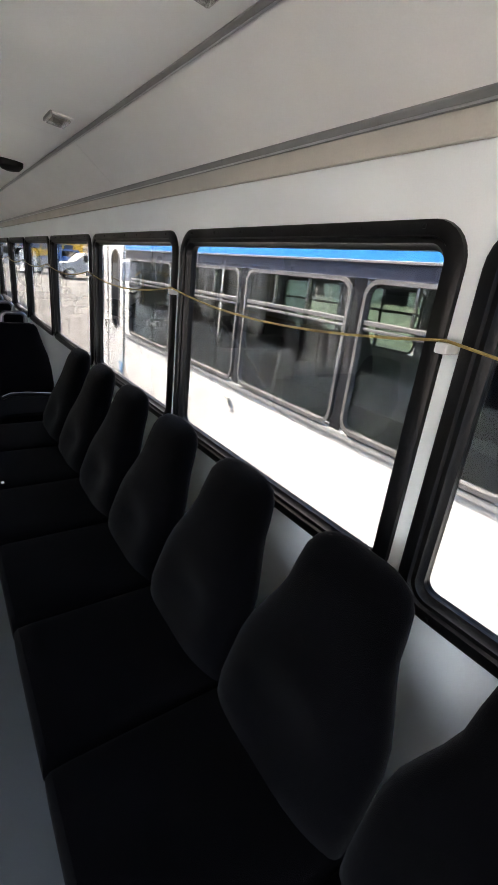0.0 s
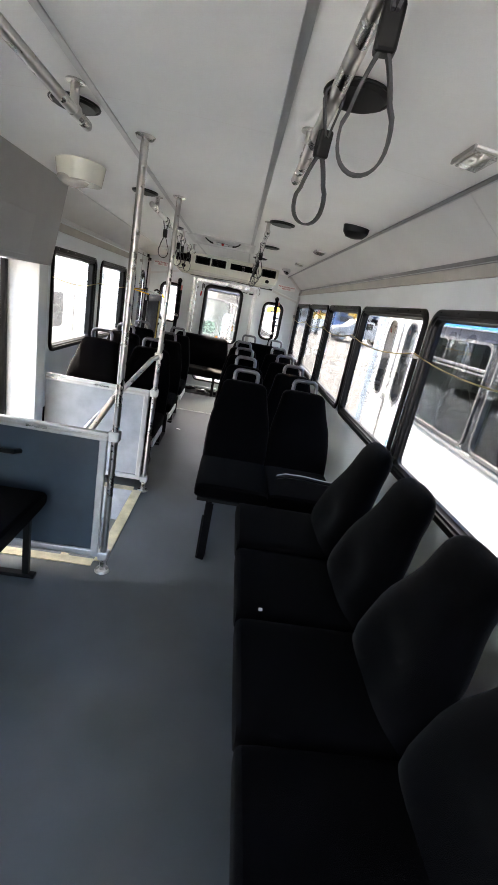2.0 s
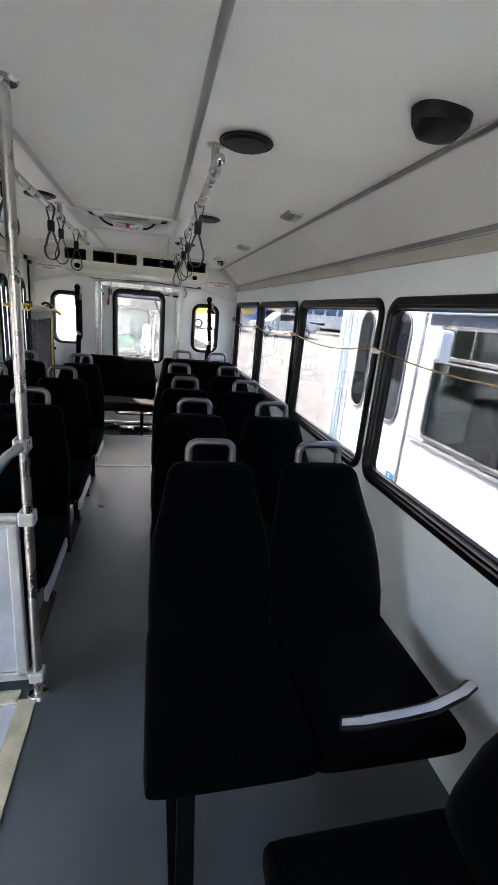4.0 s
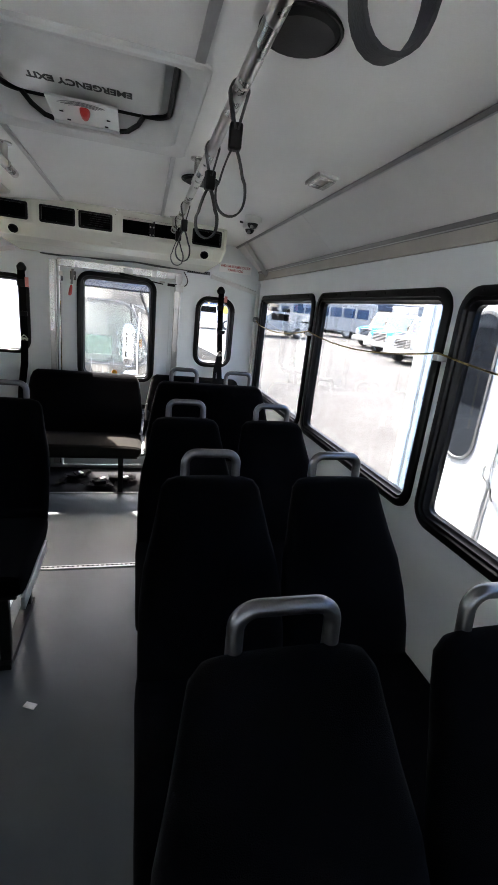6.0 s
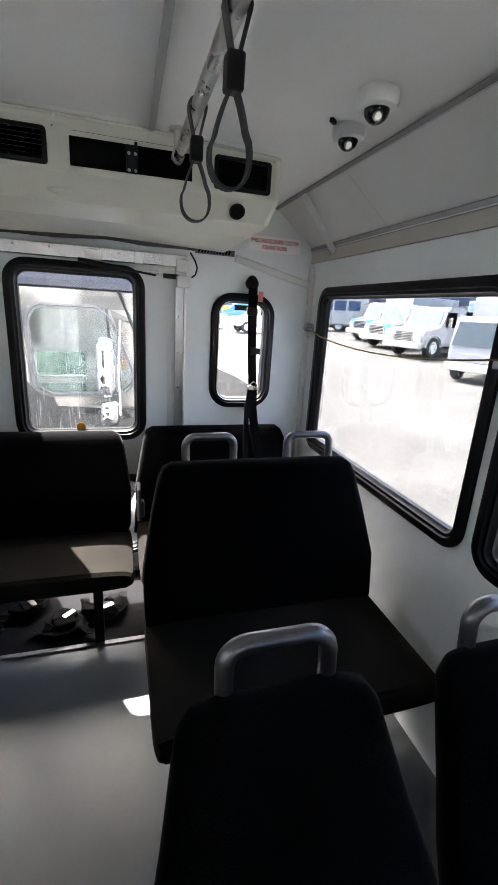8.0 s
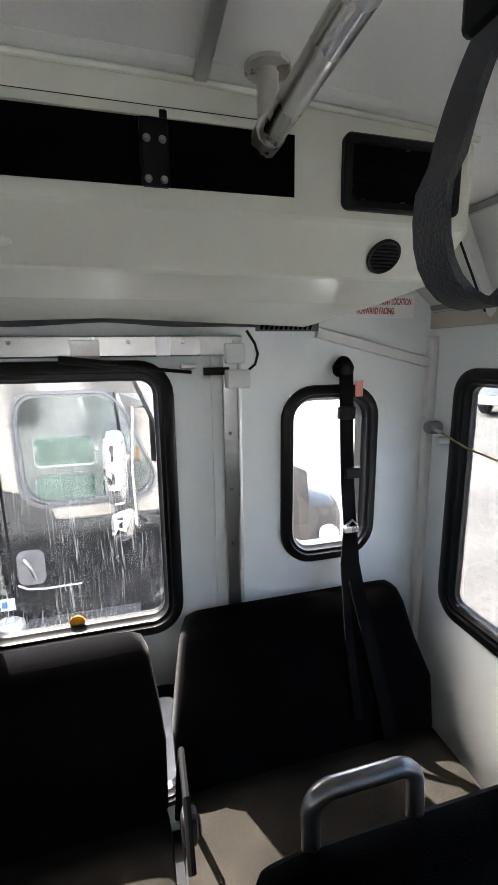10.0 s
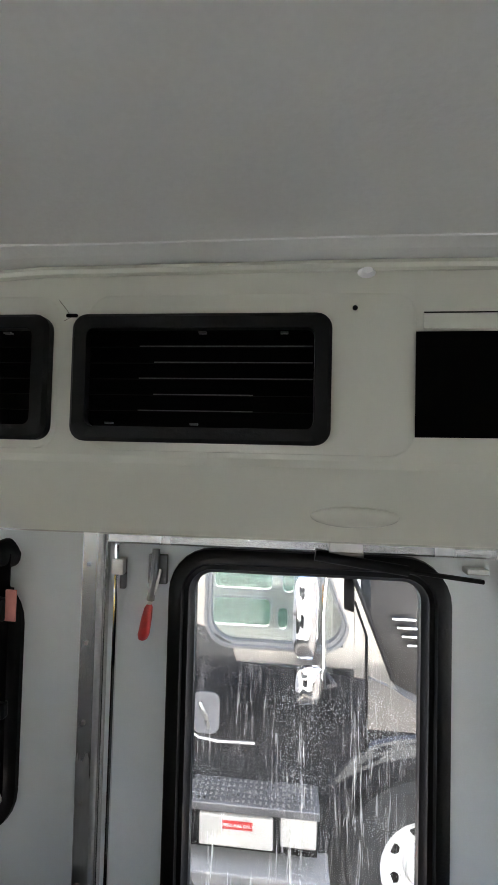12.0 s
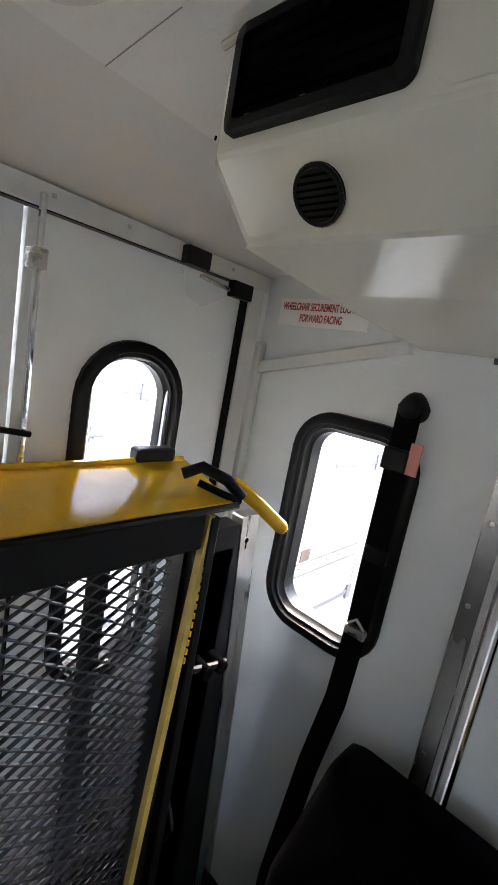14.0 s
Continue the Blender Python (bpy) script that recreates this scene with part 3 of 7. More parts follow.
lo = [[Vector((x, y, on_profile(x) - d)) for y, d in ((7.303 - 0.034 * max(0.0, -x - 0.25), -0.004), (7.305 - 0.034 * max(0.0, -x - 0.25), 0.0012), (7.318, 0.003), (AC_Y - 0.001, 0.002), (AC_Y - 0.001, -0.004))] for x in spots]
loft(bm, lo)
part("strip", bm, CEIL, seam)
part("joint", tubed([(-0.81, 7.286, on_profile(-0.81) - 0.0008), (-0.95, 7.284, on_profile(-0.95) - 0.0008)], 0.0007, 6), TAN, seam)
for xa, xb in ((-0.56, -0.297), (-0.272, -0.014)):
    bm = bmesh.new()
    r = loops(bm, put_ac, [(rrect(xa, xb, 1.858, 1.9835, 0.018), 0.0), (rrect(xa + 0.003, xb - 0.003, 1.8585, 1.9805, 0.017), 0.0012)])
    bm.faces.new(r[-1])
    part("raised_field", bm, HOUSING, ac, smooth=True)
bm = bmesh.new()
bmesh.ops.create_uvsphere(bm, u_segments=24, v_segments=12, radius=1.0, matrix=Matrix.Translation((-0.052, AC_Y + 0.0345, 1.8072)) @ Matrix.Rotation(radians(38), 4, "X") @ Matrix.Diagonal((0.037, 0.006, 0.0115, 1)))
part("moulded_boss", bm, HOUSING, ac, smooth=True)
VENTS = [(-0.776, -0.573), (-0.508, -0.301), (-0.2815, -0.077), (0.436, 0.636)]
for vi, (a, b) in enumerate(VENTS):
    # flat near-black sheet for the shade behind the slats
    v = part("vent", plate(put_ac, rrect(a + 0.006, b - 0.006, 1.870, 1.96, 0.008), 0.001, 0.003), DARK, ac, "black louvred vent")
    bm = bmesh.new()
    loops(bm, put_ac, [(rrect(a, b, 1.865, 1.966, 0.012), 0.0), (rrect(a, b, 1.865, 1.966, 0.012), 0.008), (rrect(a + 0.003, b - 0.003, 1.868, 1.963, 0.012), 0.011),
                       (rrect(a + 0.013, b - 0.013, 1.877, 1.954, 0.006), 0.011), (rrect(a + 0.013, b - 0.013, 1.877, 1.954, 0.006), 0.0)])
    part("vent_frame", bm, BLACK_PLASTIC, v, smooth=True)
    for k in range(5):
        z = 1.8895 + k * 0.0126
        sl = part("slat", boxed(a + 0.014, b - 0.014, AC_Y - 0.0072, AC_Y - 0.0035, z, z + 0.0007), DARK, v)
        # paler strips put the light caught on this vent's slats into colour
        if vi == 2:
            part("lit_edge", boxed(b - 0.014 - 0.135 + 0.012 * (k % 2), b - 0.014 - (0.045 if k < 2 else 0), AC_Y - 0.0082, AC_Y - 0.0074, z, z + 0.0007), STRAP, sl)
    for cx, cz in ((a + 0.105, 1.951), (b - 0.036, 1.951), (a + 0.032, 1.8795), (a + 0.1, 1.8795)):
        part("clip", boxed(cx - 0.003, cx + 0.003, AC_Y - 0.0085, AC_Y - 0.004, cz - 0.0006, cz + 0.0008), STRAP, v)
# flat near-black sheet on the shell for the shade in the slot
opening = part("opening", plate(put_ac, [(-0.014, 1.873), (0.363, 1.876), (0.363, 1.955), (-0.014, 1.953)], 0.001, 0.002), DARK, ac, "slot without its grille, its inner shade a black sheet")
part("lip", boxed(-0.009, 0.36, AC_Y - 0.0035, AC_Y - 0.0025, 1.955, 1.966), HOUSING, opening)
part("lip_edge", boxed(-0.009, 0.36, AC_Y - 0.0042, AC_Y - 0.0036, 1.9665, 1.9673), DARK, opening)
part("bracket", boxed(0.152, 0.189, AC_Y - 0.006, AC_Y - 0.0025, 1.873, 1.953, bevel=0.004), BLACK_PLASTIC, opening)
part("bracket_clip", boxed(0.178, 0.188, AC_Y - 0.008, AC_Y - 0.0025, 1.951, 1.963, bevel=0.002), BLACK_PLASTIC, opening)
for xa, xb in ((0.02, 0.142), (0.2, 0.345)):
    bm = bmesh.new()
    loops(bm, put_ac, [(rrect(xa, xb, 1.878, 1.944, 0.004), -0.022), (rrect(xa, xb, 1.878, 1.944, 0.004), -0.016), (rrect(xa + 0.003, xb - 0.003, 1.881, 1.941, 0.003), -0.016), (rrect(xa + 0.003, xb - 0.003, 1.881, 1.941, 0.003), -0.022)])
    part("inner_frame", bm, BLACK_PLASTIC, opening)
for x in (0.157, 0.177):
    for z in (1.882, 1.929):
        bm = bmesh.new()
        bmesh.ops.create_cone(bm, cap_ends=True, segments=10, radius1=0.0052, radius2=0.003, depth=0.004, matrix=pose(x + 0.004, AC_Y - 0.008, z, 90))
        part("bolt", bm, STEEL, opening)
for x in (0.529, -0.665):
    bm = bmesh.new()
    tilt = pose(x, AC_Y + 0.029, 1.811, 90 + 39, 0, 0)
    bmesh.ops.create_cone(bm, cap_ends=True, segments=24, radius1=0.028, radius2=0.026, depth=0.006, matrix=tilt)
    lv = part("round_louver", bm, BLACK_RUBBER, ac, "round black air nozzle", smooth=True)
    bm = bmesh.new()
    tube(bm, [tilt @ Vector((0.026 * math.cos(q * math.pi / 12), 0.026 * math.sin(q * math.pi / 12), 0.003)) for q in range(25)], 0.0028, 6)
    part("rim", bm, BLACK_RUBBER, lv, smooth=True)
    for k in range(-3, 4):
        bm = bmesh.new()
        wide = math.sqrt(0.024 ** 2 - (k * 0.006) ** 2)
        box(bm, -wide, wide, k * 0.006 - 0.0012, k * 0.006 + 0.0012, -0.002, 0.0042, turn=tilt)
        part("fin", bm, DARK, lv)
for x, z in ((-0.052, 1.997), (-0.501, 1.994), (0.646, 1.972), (0.612, 1.968)):
    bm = bmesh.new()
    bmesh.ops.create_cone(bm, cap_ends=True, segments=12, radius1=0.007 if z > 1.98 else 0.004, radius2=0.004 if z > 1.98 else 0.002, depth=0.005, matrix=pose(x, AC_Y - 0.008 if z > 1.98 else AC_Y - 0.002, z, 90) @ Matrix.Diagonal((1, 0.62 if z > 1.98 else 1, 1, 1)))
    part("screw", bm, STICKER if z > 1.98 else STEEL, ac)
for x0, x1, z0, z1 in ((-0.0615, -0.0575, 1.9695, 1.9735), (-0.291, -0.281, 1.9655, 1.9685), (-0.797, -0.793, 1.973, 1.977), (-0.796, -0.792, 1.868, 1.873)):
    part("hole", plate(put_ac, rrect(x0, x1, z0, z1, min(x1 - x0, z1 - z0) * 0.49), 0.0013, 0.0018), DARK, ac)
part("crack", tubed([(-0.293, AC_Y - 0.0005, 1.963), (-0.287, AC_Y - 0.0008, 1.966), (-0.291, AC_Y - 0.0008, 1.972), (-0.298, AC_Y - 0.0005, 1.98)], 0.00025, 4), BARK, ac)
cable = thing("cable_conduit", "grey corrugated cable conduit under the housing", "cable")
bm = bmesh.new()
tube(bm, [(-0.62 + 0.0185 * k, 7.928 + 0.003 * math.sin(k), 1.742 + 0.016 * max(0.0, 1 - abs(-0.62 + 0.0185 * k - 0.08) / 0.6) - 0.003 * math.sin(k * 0.3)) for k in range(64)], 0.016, 8)
part("conduit", bm, mat("grey_conduit", (0.075, 0.075, 0.08), 0.6, fine=60, bump=0.1), cable, smooth=True)
bm = boxed(0.47, 0.66, 7.90, 7.906, 1.722, 1.748, bevel=0.001)
part("slotted_strip", bm, mat("grey_slotted_strip", (0.16, 0.165, 0.17), 0.5, 0.4), cable, "grey slotted metal strip")
for k in range(11):
    bm = bmesh.new()
    box(bm, -0.004, 0.004, -0.001, 0.001, -0.009, 0.009, turn=pose(0.488 + 0.0145 * k, 7.8985, 1.735, 0, 22))
    part("slot", bm, DARK, cable)
part("wire", tubed([(0.45, 7.925, 1.725), (0.475, 7.93, 1.69), (0.487, 7.94, 1.66), (0.48, 7.945, 1.63), (0.462, 7.95, 1.615)], 0.004, 6), BLACK_PLASTIC, cable, smooth=True)

# ---- seats ----


def cushion_mesh(w, y0, y1, z0, z1):
    bm = bmesh.new()
    rings = []
    for y, q in ((y0, 0.55), (y0 + 0.012, 0.8), (y0 + 0.045, 0.97), (y0 + 0.12, 1.0), ((y0 + y1) / 2, 0.97), (y1 - 0.05, 1.0), (y1, 0.85)):
        h = (z1 - z0) / 2 * q
        rings.append(super_ring(Vector((0, y, z1 - 0.004 - h if q > 0.9 else (z0 + z1) / 2 + 0.004)), UX, UZ, w / 2 * (0.93 + 0.07 * q), h, 5.0, 28))
    loft(bm, rings)
    return bm


def back_mesh(rows, power=3.0, dish=0.0):
    """A padded backrest from rows of (height, half width, y of its middle, half thickness)."""
    bm = bmesh.new()
    loft(bm, [super_ring(Vector((0, y, z)), UX, UY, w, t, power, 36) for z, w, y, t in rows])
    if dish:
        mid = {round(z, 4): y for z, w, y, t in rows}
        for v in bm.verts:
            side, high = abs(v.co.x) / 0.2, (v.co.z - 0.56) / 0.13
            if v.co.y < mid.get(round(v.co.z, 4), 9) and side < 1 and abs(high) < 1:
                v.co.y += dish * (0.5 + 0.5 * math.cos(math.pi * side)) * (0.5 + 0.5 * math.cos(math.pi * high))
    return bm


# (height, half width, place, half thickness), of a seat whose cushion front is at y = 0
BACK = [(0.40, 0.205, 0.505, 0.035), (0.43, 0.217, 0.51, 0.045), (0.52, 0.219, 0.54, 0.05), (0.62, 0.217, 0.59, 0.05), (0.71, 0.207, 0.64, 0.048),
        (0.79, 0.185, 0.69, 0.045), (0.865, 0.168, 0.735, 0.042), (0.912, 0.158, 0.76, 0.036), (0.934, 0.14, 0.77, 0.026), (0.944, 0.105, 0.775, 0.012)]


LEG = mat("black_frame_paint", (0.002, 0.002, 0.0022), 0.75, vary=0.2, scale=12, fine=200, bump=0.01, spec=0.06)


def grab_handle(parent, x, y, z, half=0.083, high=0.088, r=0.0145):
    c = 0.035
    pts = [Vector((x - half, y - 0.01, z - 0.05))] + [Vector((x - half, y, z + high - c))]
    pts += arc((x - half + c, y, z + high - c), (-1, 0, 0), (0, 0, 1), c, 10, 90, 6)
    pts += arc((x + half - c, y, z + high - c), (1, 0, 0), (0, 0, 1), c, 90, 10, 6)
    pts += [Vector((x + half, y, z + high - c)), Vector((x + half, y - 0.01, z - 0.05))]
    h = part("grab_handle", tubed(pts, r, 12), HANDLE, parent, "dull chrome grab handle", smooth=True)
    for s in (-1, 1):
        bm = bmesh.new()
        bmesh.ops.create_uvsphere(bm, u_segments=8, v_segments=5, radius=0.0045, matrix=pose(x + s * half, y - r, z + 0.012))
        part("rivet", bm, STEEL, h, smooth=True)


def double_seat(at, xs, label, group, arm=None, turn=0.0):
    s = thing("double_seat", label, "bus seat", group, at)
    for x in xs:
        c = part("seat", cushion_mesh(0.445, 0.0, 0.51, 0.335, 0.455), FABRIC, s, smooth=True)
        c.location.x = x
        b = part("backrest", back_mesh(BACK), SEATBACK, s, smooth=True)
        b.location.x = x
        grab_handle(s, x, 0.795, 0.928)
    lo, hi = min(xs) - 0.2, max(xs) + 0.2
    part("seat_frame", boxed(lo, hi, 0.06, 0.44, 0.305, 0.337, bevel=0.006), BLACK_PLASTIC, s)
    for y0, y1 in ((-0.075, 0.05), (0.40, 0.42)):
        bm = bmesh.new()
        sweep(bm, [(lo + 0.075, y0, 0.002), (lo + 0.082, y0 + 0.002, 0.03), (lo + 0.085, y1, 0.306)], [(-0.022, -0.014), (0.022, -0.014), (0.022, 0.014), (-0.022, 0.014)], up=UY)
        part("leg", bm, LEG, s)
    part("foot_rail", boxed(lo + 0.05, lo + 0.10, -0.08, 0.45, 0.001, 0.012, bevel=0.003), LEG, s)
    part("wall_bracket", boxed(hi + 0.01, hi + 0.06, 0.1, 0.4, 0.29, 0.32, bevel=0.004), BLACK_PLASTIC, s)
    return s


ROW_Y = [3.12, 3.893, 4.645, 5.408]
for i, y in enumerate(ROW_Y):
    s = double_seat((0, y, 0), (0.325, 0.758) if i == 0 else (0.333, 0.769), "black cloth double bus seat with chrome grab handles", "forward-facing double seats")
    if i == 0:
        pts = [(0.56, -0.03, 0.575), (0.60, -0.055, 0.60), (0.70, -0.05, 0.60), (0.80, -0.03, 0.585), (0.93, 0.02, 0.56), (1.0, 0.06, 0.54)]
        bm = bmesh.new()
        sweep(bm, pts, [(0.02 * a, 0.013 * b) for a, b in circle(1.0, 10)])
        part("armrest", bm, BLACK_PLASTIC, s, "black armrest with a pale top", smooth=True)
        bm = bmesh.new()
        sweep(bm, [(x, y2 - 0.004, z + 0.012) for x, y2, z in pts], [(0.014 * a, 0.003 * b) for a, b in circle(1.0, 8)])
        part("armrest_top", bm, PIPING, s, smooth=True)

LROW = [3.98, 4.83, 5.66]
for i, y in enumerate(LROW):
    s = thing("double_seat", "black cloth double bus seat with chrome grab handles", "bus seat", "left double seats", (0, y, 0))
    for x in (-0.96, -0.51):
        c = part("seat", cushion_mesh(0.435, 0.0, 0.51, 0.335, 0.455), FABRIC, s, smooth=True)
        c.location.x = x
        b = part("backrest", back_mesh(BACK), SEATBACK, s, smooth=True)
        b.location.x = x
        grab_handle(s, x, 0.795, 0.928)
    part("seat_frame", boxed(-1.15, -0.33, 0.06, 0.44, 0.305, 0.337, bevel=0.006), BLACK_PLASTIC, s)
    part("side_rail", boxed(-0.306, -0.29, 0.02, 0.45, 0.29, 0.345, bevel=0.004), ALU, s)
    for y2 in (0.07, 0.42):
        part("leg", boxed(-0.40, -0.36, y2 - 0.012, y2 + 0.018, 0.022, 0.306, bevel=0.004), BLACK_PLASTIC, s)
    part("foot_rail", boxed(-0.405, -0.355, 0.03, 0.47, 0.001, 0.024, bevel=0.004), BLACK_PLASTIC, s)

# inward-facing seats along the right wall: the cushion front is at y = 0 of the seat, turned to face the aisle
SIDE_BACK = [(0.40, 0.215, 0.45, 0.04), (0.44, 0.223, 0.452, 0.055), (0.50, 0.2245, 0.463, 0.062), (0.56, 0.2245, 0.485, 0.062), (0.615, 0.2235, 0.505, 0.06), (0.665, 0.213, 0.524, 0.057),
             (0.71, 0.193, 0.542, 0.054), (0.755, 0.172, 0.558, 0.052), (0.80, 0.156, 0.573, 0.05), (0.85, 0.151, 0.588, 0.047), (0.895, 0.144, 0.601, 0.042), (0.925, 0.127, 0.610, 0.034), (0.942, 0.098, 0.615, 0.022), (0.949, 0.06, 0.617, 0.010)]
first = None
for i in range(8):
    y = 2.745 - 0.453 * i
    m = pose(0.353, y, 0, 0, 0, -90)
    if first is None:
        first = thing("side_seat", "black cloth side-facing bus seat with a contoured back", "bus seat", "side-facing seats along the wall")
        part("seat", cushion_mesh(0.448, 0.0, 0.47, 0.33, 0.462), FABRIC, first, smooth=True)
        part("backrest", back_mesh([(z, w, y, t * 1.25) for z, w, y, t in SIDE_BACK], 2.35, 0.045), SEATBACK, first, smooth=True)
        part("seat_frame", boxed(-0.2, 0.2, 0.05, 0.45, 0.27, 0.332, bevel=0.006), BLACK_PLASTIC, first)
        part("pedestal", boxed(-0.215, 0.215, 0.085, 0.115, 0.001, 0.27, bevel=0.004), BLACK_PLASTIC, first)
        first.matrix_world = m
    else:
        copy_thing(first, m)

# seats at the front left, before the partition
s = thing("side_seat", "black cloth folding side seat beside the partition", "bus seat")
part("seat", cushion_mesh(0.6, 0.0, 0.44, 0.36, 0.47), FABRIC, s, smooth=True)
part("backrest", back_mesh([(z, w * 1.3, y - 0.03, t) for z, w, y, t in SIDE_BACK], 4.0), SEATBACK, s, smooth=True)
part("seat_frame", boxed(-0.27, 0.27, 0.05, 0.42, 0.33, 0.362, bevel=0.006), BLACK_PLASTIC, s)
for x in (-0.24, 0.24):
    part("leg", boxed(x - 0.015, x + 0.015, 0.05, 0.08, 0.02, 0.332, bevel=0.004), BLACK_PLASTIC, s)
    part("foot_rail", boxed(x - 0.02, x + 0.02, 0.02, 0.42, 0.001, 0.021, bevel=0.004), BLACK_PLASTIC, s)
s.matrix_world = pose(-0.572, 2.43, 0, 0, 0, 90)


def bench(name, label, x0, x1, y, depth, top, group="", drop=0.0, taper=0.0):
    """A two-place bench with one wide back; the cushion front is at y."""
    s = thing(name, label, "bus seat", group)
    w, cx = x1 - x0, (x0 + x1) / 2
    # cushion cloth carries part of the sun patch's brightness in its colour
    c = part("seat", cushion_mesh(w, y, y + depth, 0.335 - drop, 0.455 - drop), DUSTY_LIT, s, smooth=True)
    c.location.x = cx
    back = [(0.40, w / 2 - 0.02, y + depth - 0.01, 0.035), (0.44, w / 2 - 0.004, y + depth, 0.048), (0.6, w / 2, y + depth + 0.035, 0.055), (top - 0.17, w / 2 - 0.012 - taper, y + depth + 0.1, 0.052),
            (top - 0.06, w / 2 - 0.03 - taper * 1.3, y + depth + 0.135, 0.046), (top - 0.018, w / 2 - 0.048 - taper * 1.3, y + depth + 0.145, 0.036), (top, w / 2 - 0.075 - taper * 1.3, y + depth + 0.15, 0.014)]
    b = part("backrest", back_mesh(back, 6.5), SEATBACK, s, smooth=True)
    b.location.x = cx
    part("seat_frame", boxed(x0 + 0.03, x1 - 0.03, y + 0.05, y + depth - 0.03, 0.30, 0.337 - drop, bevel=0.006), BLACK_PLASTIC, s)
    return s, cx


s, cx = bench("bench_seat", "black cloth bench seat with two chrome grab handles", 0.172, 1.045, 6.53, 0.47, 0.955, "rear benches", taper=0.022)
for x in (0.421, 0.806):
    grab_handle(s, x, 7.178, 0.95, half=0.088)
for y in (6.57, 6.92):
    part("leg", boxed(0.33, 0.37, y - 0.012, y + 0.018, 0.001, 0.302, bevel=0.004), BLACK_PLASTIC, s)
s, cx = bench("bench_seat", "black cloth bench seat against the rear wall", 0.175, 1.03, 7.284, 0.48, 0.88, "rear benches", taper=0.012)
for x in (0.33, 0.95):
    part("leg", boxed(x, x + 0.04, 7.34, 7.38, 0.001, 0.302, bevel=0.004), BLACK_PLASTIC, s)
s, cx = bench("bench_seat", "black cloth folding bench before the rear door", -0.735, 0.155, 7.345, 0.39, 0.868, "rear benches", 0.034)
for x in (0.0, -0.56):
    part("leg", boxed(x - 0.02, x + 0.02, 7.42, 7.455, 0.001, 0.302, bevel=0.004), BLACK_PLASTIC, s)
part("belt_buckle", boxed(0.168, 0.205, 7.48, 7.53, 0.575, 0.66, bevel=0.015), BLACK_PLASTIC, s, "black buckle end hanging by the seat")
bm = bmesh.new()
tube(bm, [(0.172, 7.70, 0.40), (0.182, 7.68, 0.58), (0.186, 7.64, 0.68), (0.182, 7.50, 0.70), (0.18, 7.42, 0.60)], 0.009, 8)
part("armrest", bm, LEG, s, "thin dark metal arm", smooth=True)

# ---- poles and partitions by the entry ----
PX = -0.30
for name_y, label in ((2.80, "dark"), (3.825, "pale")):
    p = thing("stanchion", "stainless steel floor-to-ceiling grab pole by the entry", "grab pole", "entry poles", (PX, name_y, 0))
    part("pole", tubed([(0, 0, 0.012), (0.005, -0.01, 1.0), (0.012, -0.02, 2.01)], 0.0165, 14), STEEL, p, smooth=True)
    for z0, z1, dx, dy in ((0.001, 0.012, 0, 0), (1.998, 2.008, 0.012, -0.02)):
        bm = bmesh.new()
        bmesh.ops.create_cone(bm, cap_ends=True, segments=20, radius1=0.04, radius2=0.034, depth=z1 - z0, matrix=pose(dx, dy, (z0 + z1) / 2, 0 if z0 < 1 else 180))
        part("flange", bm, STEEL, p, smooth=True)
    part("collar", boxed(-0.026, 0.026, -0.026, 0.026, 0.735, 0.785, bevel=0.006), ALU, p)
    part("collar", boxed(-0.026, 0.026, -0.026, 0.026, 0.075, 0.12, bevel=0.006), ALU, p)
for y, x0, material, lab in ((2.80, -1.22, PANEL_BLUE, "blue-grey partition panel in an aluminium frame"), (3.825, -1.045, PANEL_GREY, "pale grey partition panel in an aluminium frame")):
    p = thing("partition_panel", lab, "partition", "entry partitions", (0, y, 0))
    part("panel", boxed(x0, -0.357, -0.006, 0.006, 0.125, 0.735), material, p)
    part("top_rail", boxed(x0, -0.327, -0.016, 0.016, 0.728, 0.772, bevel=0.006), ALU, p)
    part("rail_bead", boxed(x0, -0.332, -0.021, -0.0165, 0.744, 0.756, bevel=0.002), STEEL, p)
    part("bottom_rail", boxed(x0, -0.327, -0.014, 0.014, 0.085, 0.122, bevel=0.005), ALU, p)
    part("post", boxed(-0.367, -0.33, -0.014, 0.014, 0.1, 0.75, bevel=0.005), ALU, p)
    if y < 3:
        part("grip", tubed([(-0.80, -0.012, 0.60), (-0.80, -0.05, 0.615), (-0.745, -0.055, 0.62), (-0.735, -0.012, 0.61)], 0.014, 8), BLACK_PLASTIC, p, smooth=True)
p = thing("entry_handrail", "slanting stainless steel handrail down into the step well", "handrail")
part("rail", tubed([(PX, 3.80, 1.02), (PX - 0.03, 3.76, 1.0), (-0.62, 3.50, 0.58), (-0.80, 3.34, 0.30), (-0.86, 3.28, 0.2)], 0.0155, 12), STEEL, p, smooth=True)
part("rail", tubed([(PX, 2.83, 1.02), (PX - 0.02, 2.88, 0.96), (-0.62, 3.14, 0.46)], 0.0155, 12), STEEL, p, smooth=True)
part("collar", boxed(PX - 0.024, PX + 0.024, 3.795, 3.845, 1.0, 1.045, bevel=0.006), STEEL, p)

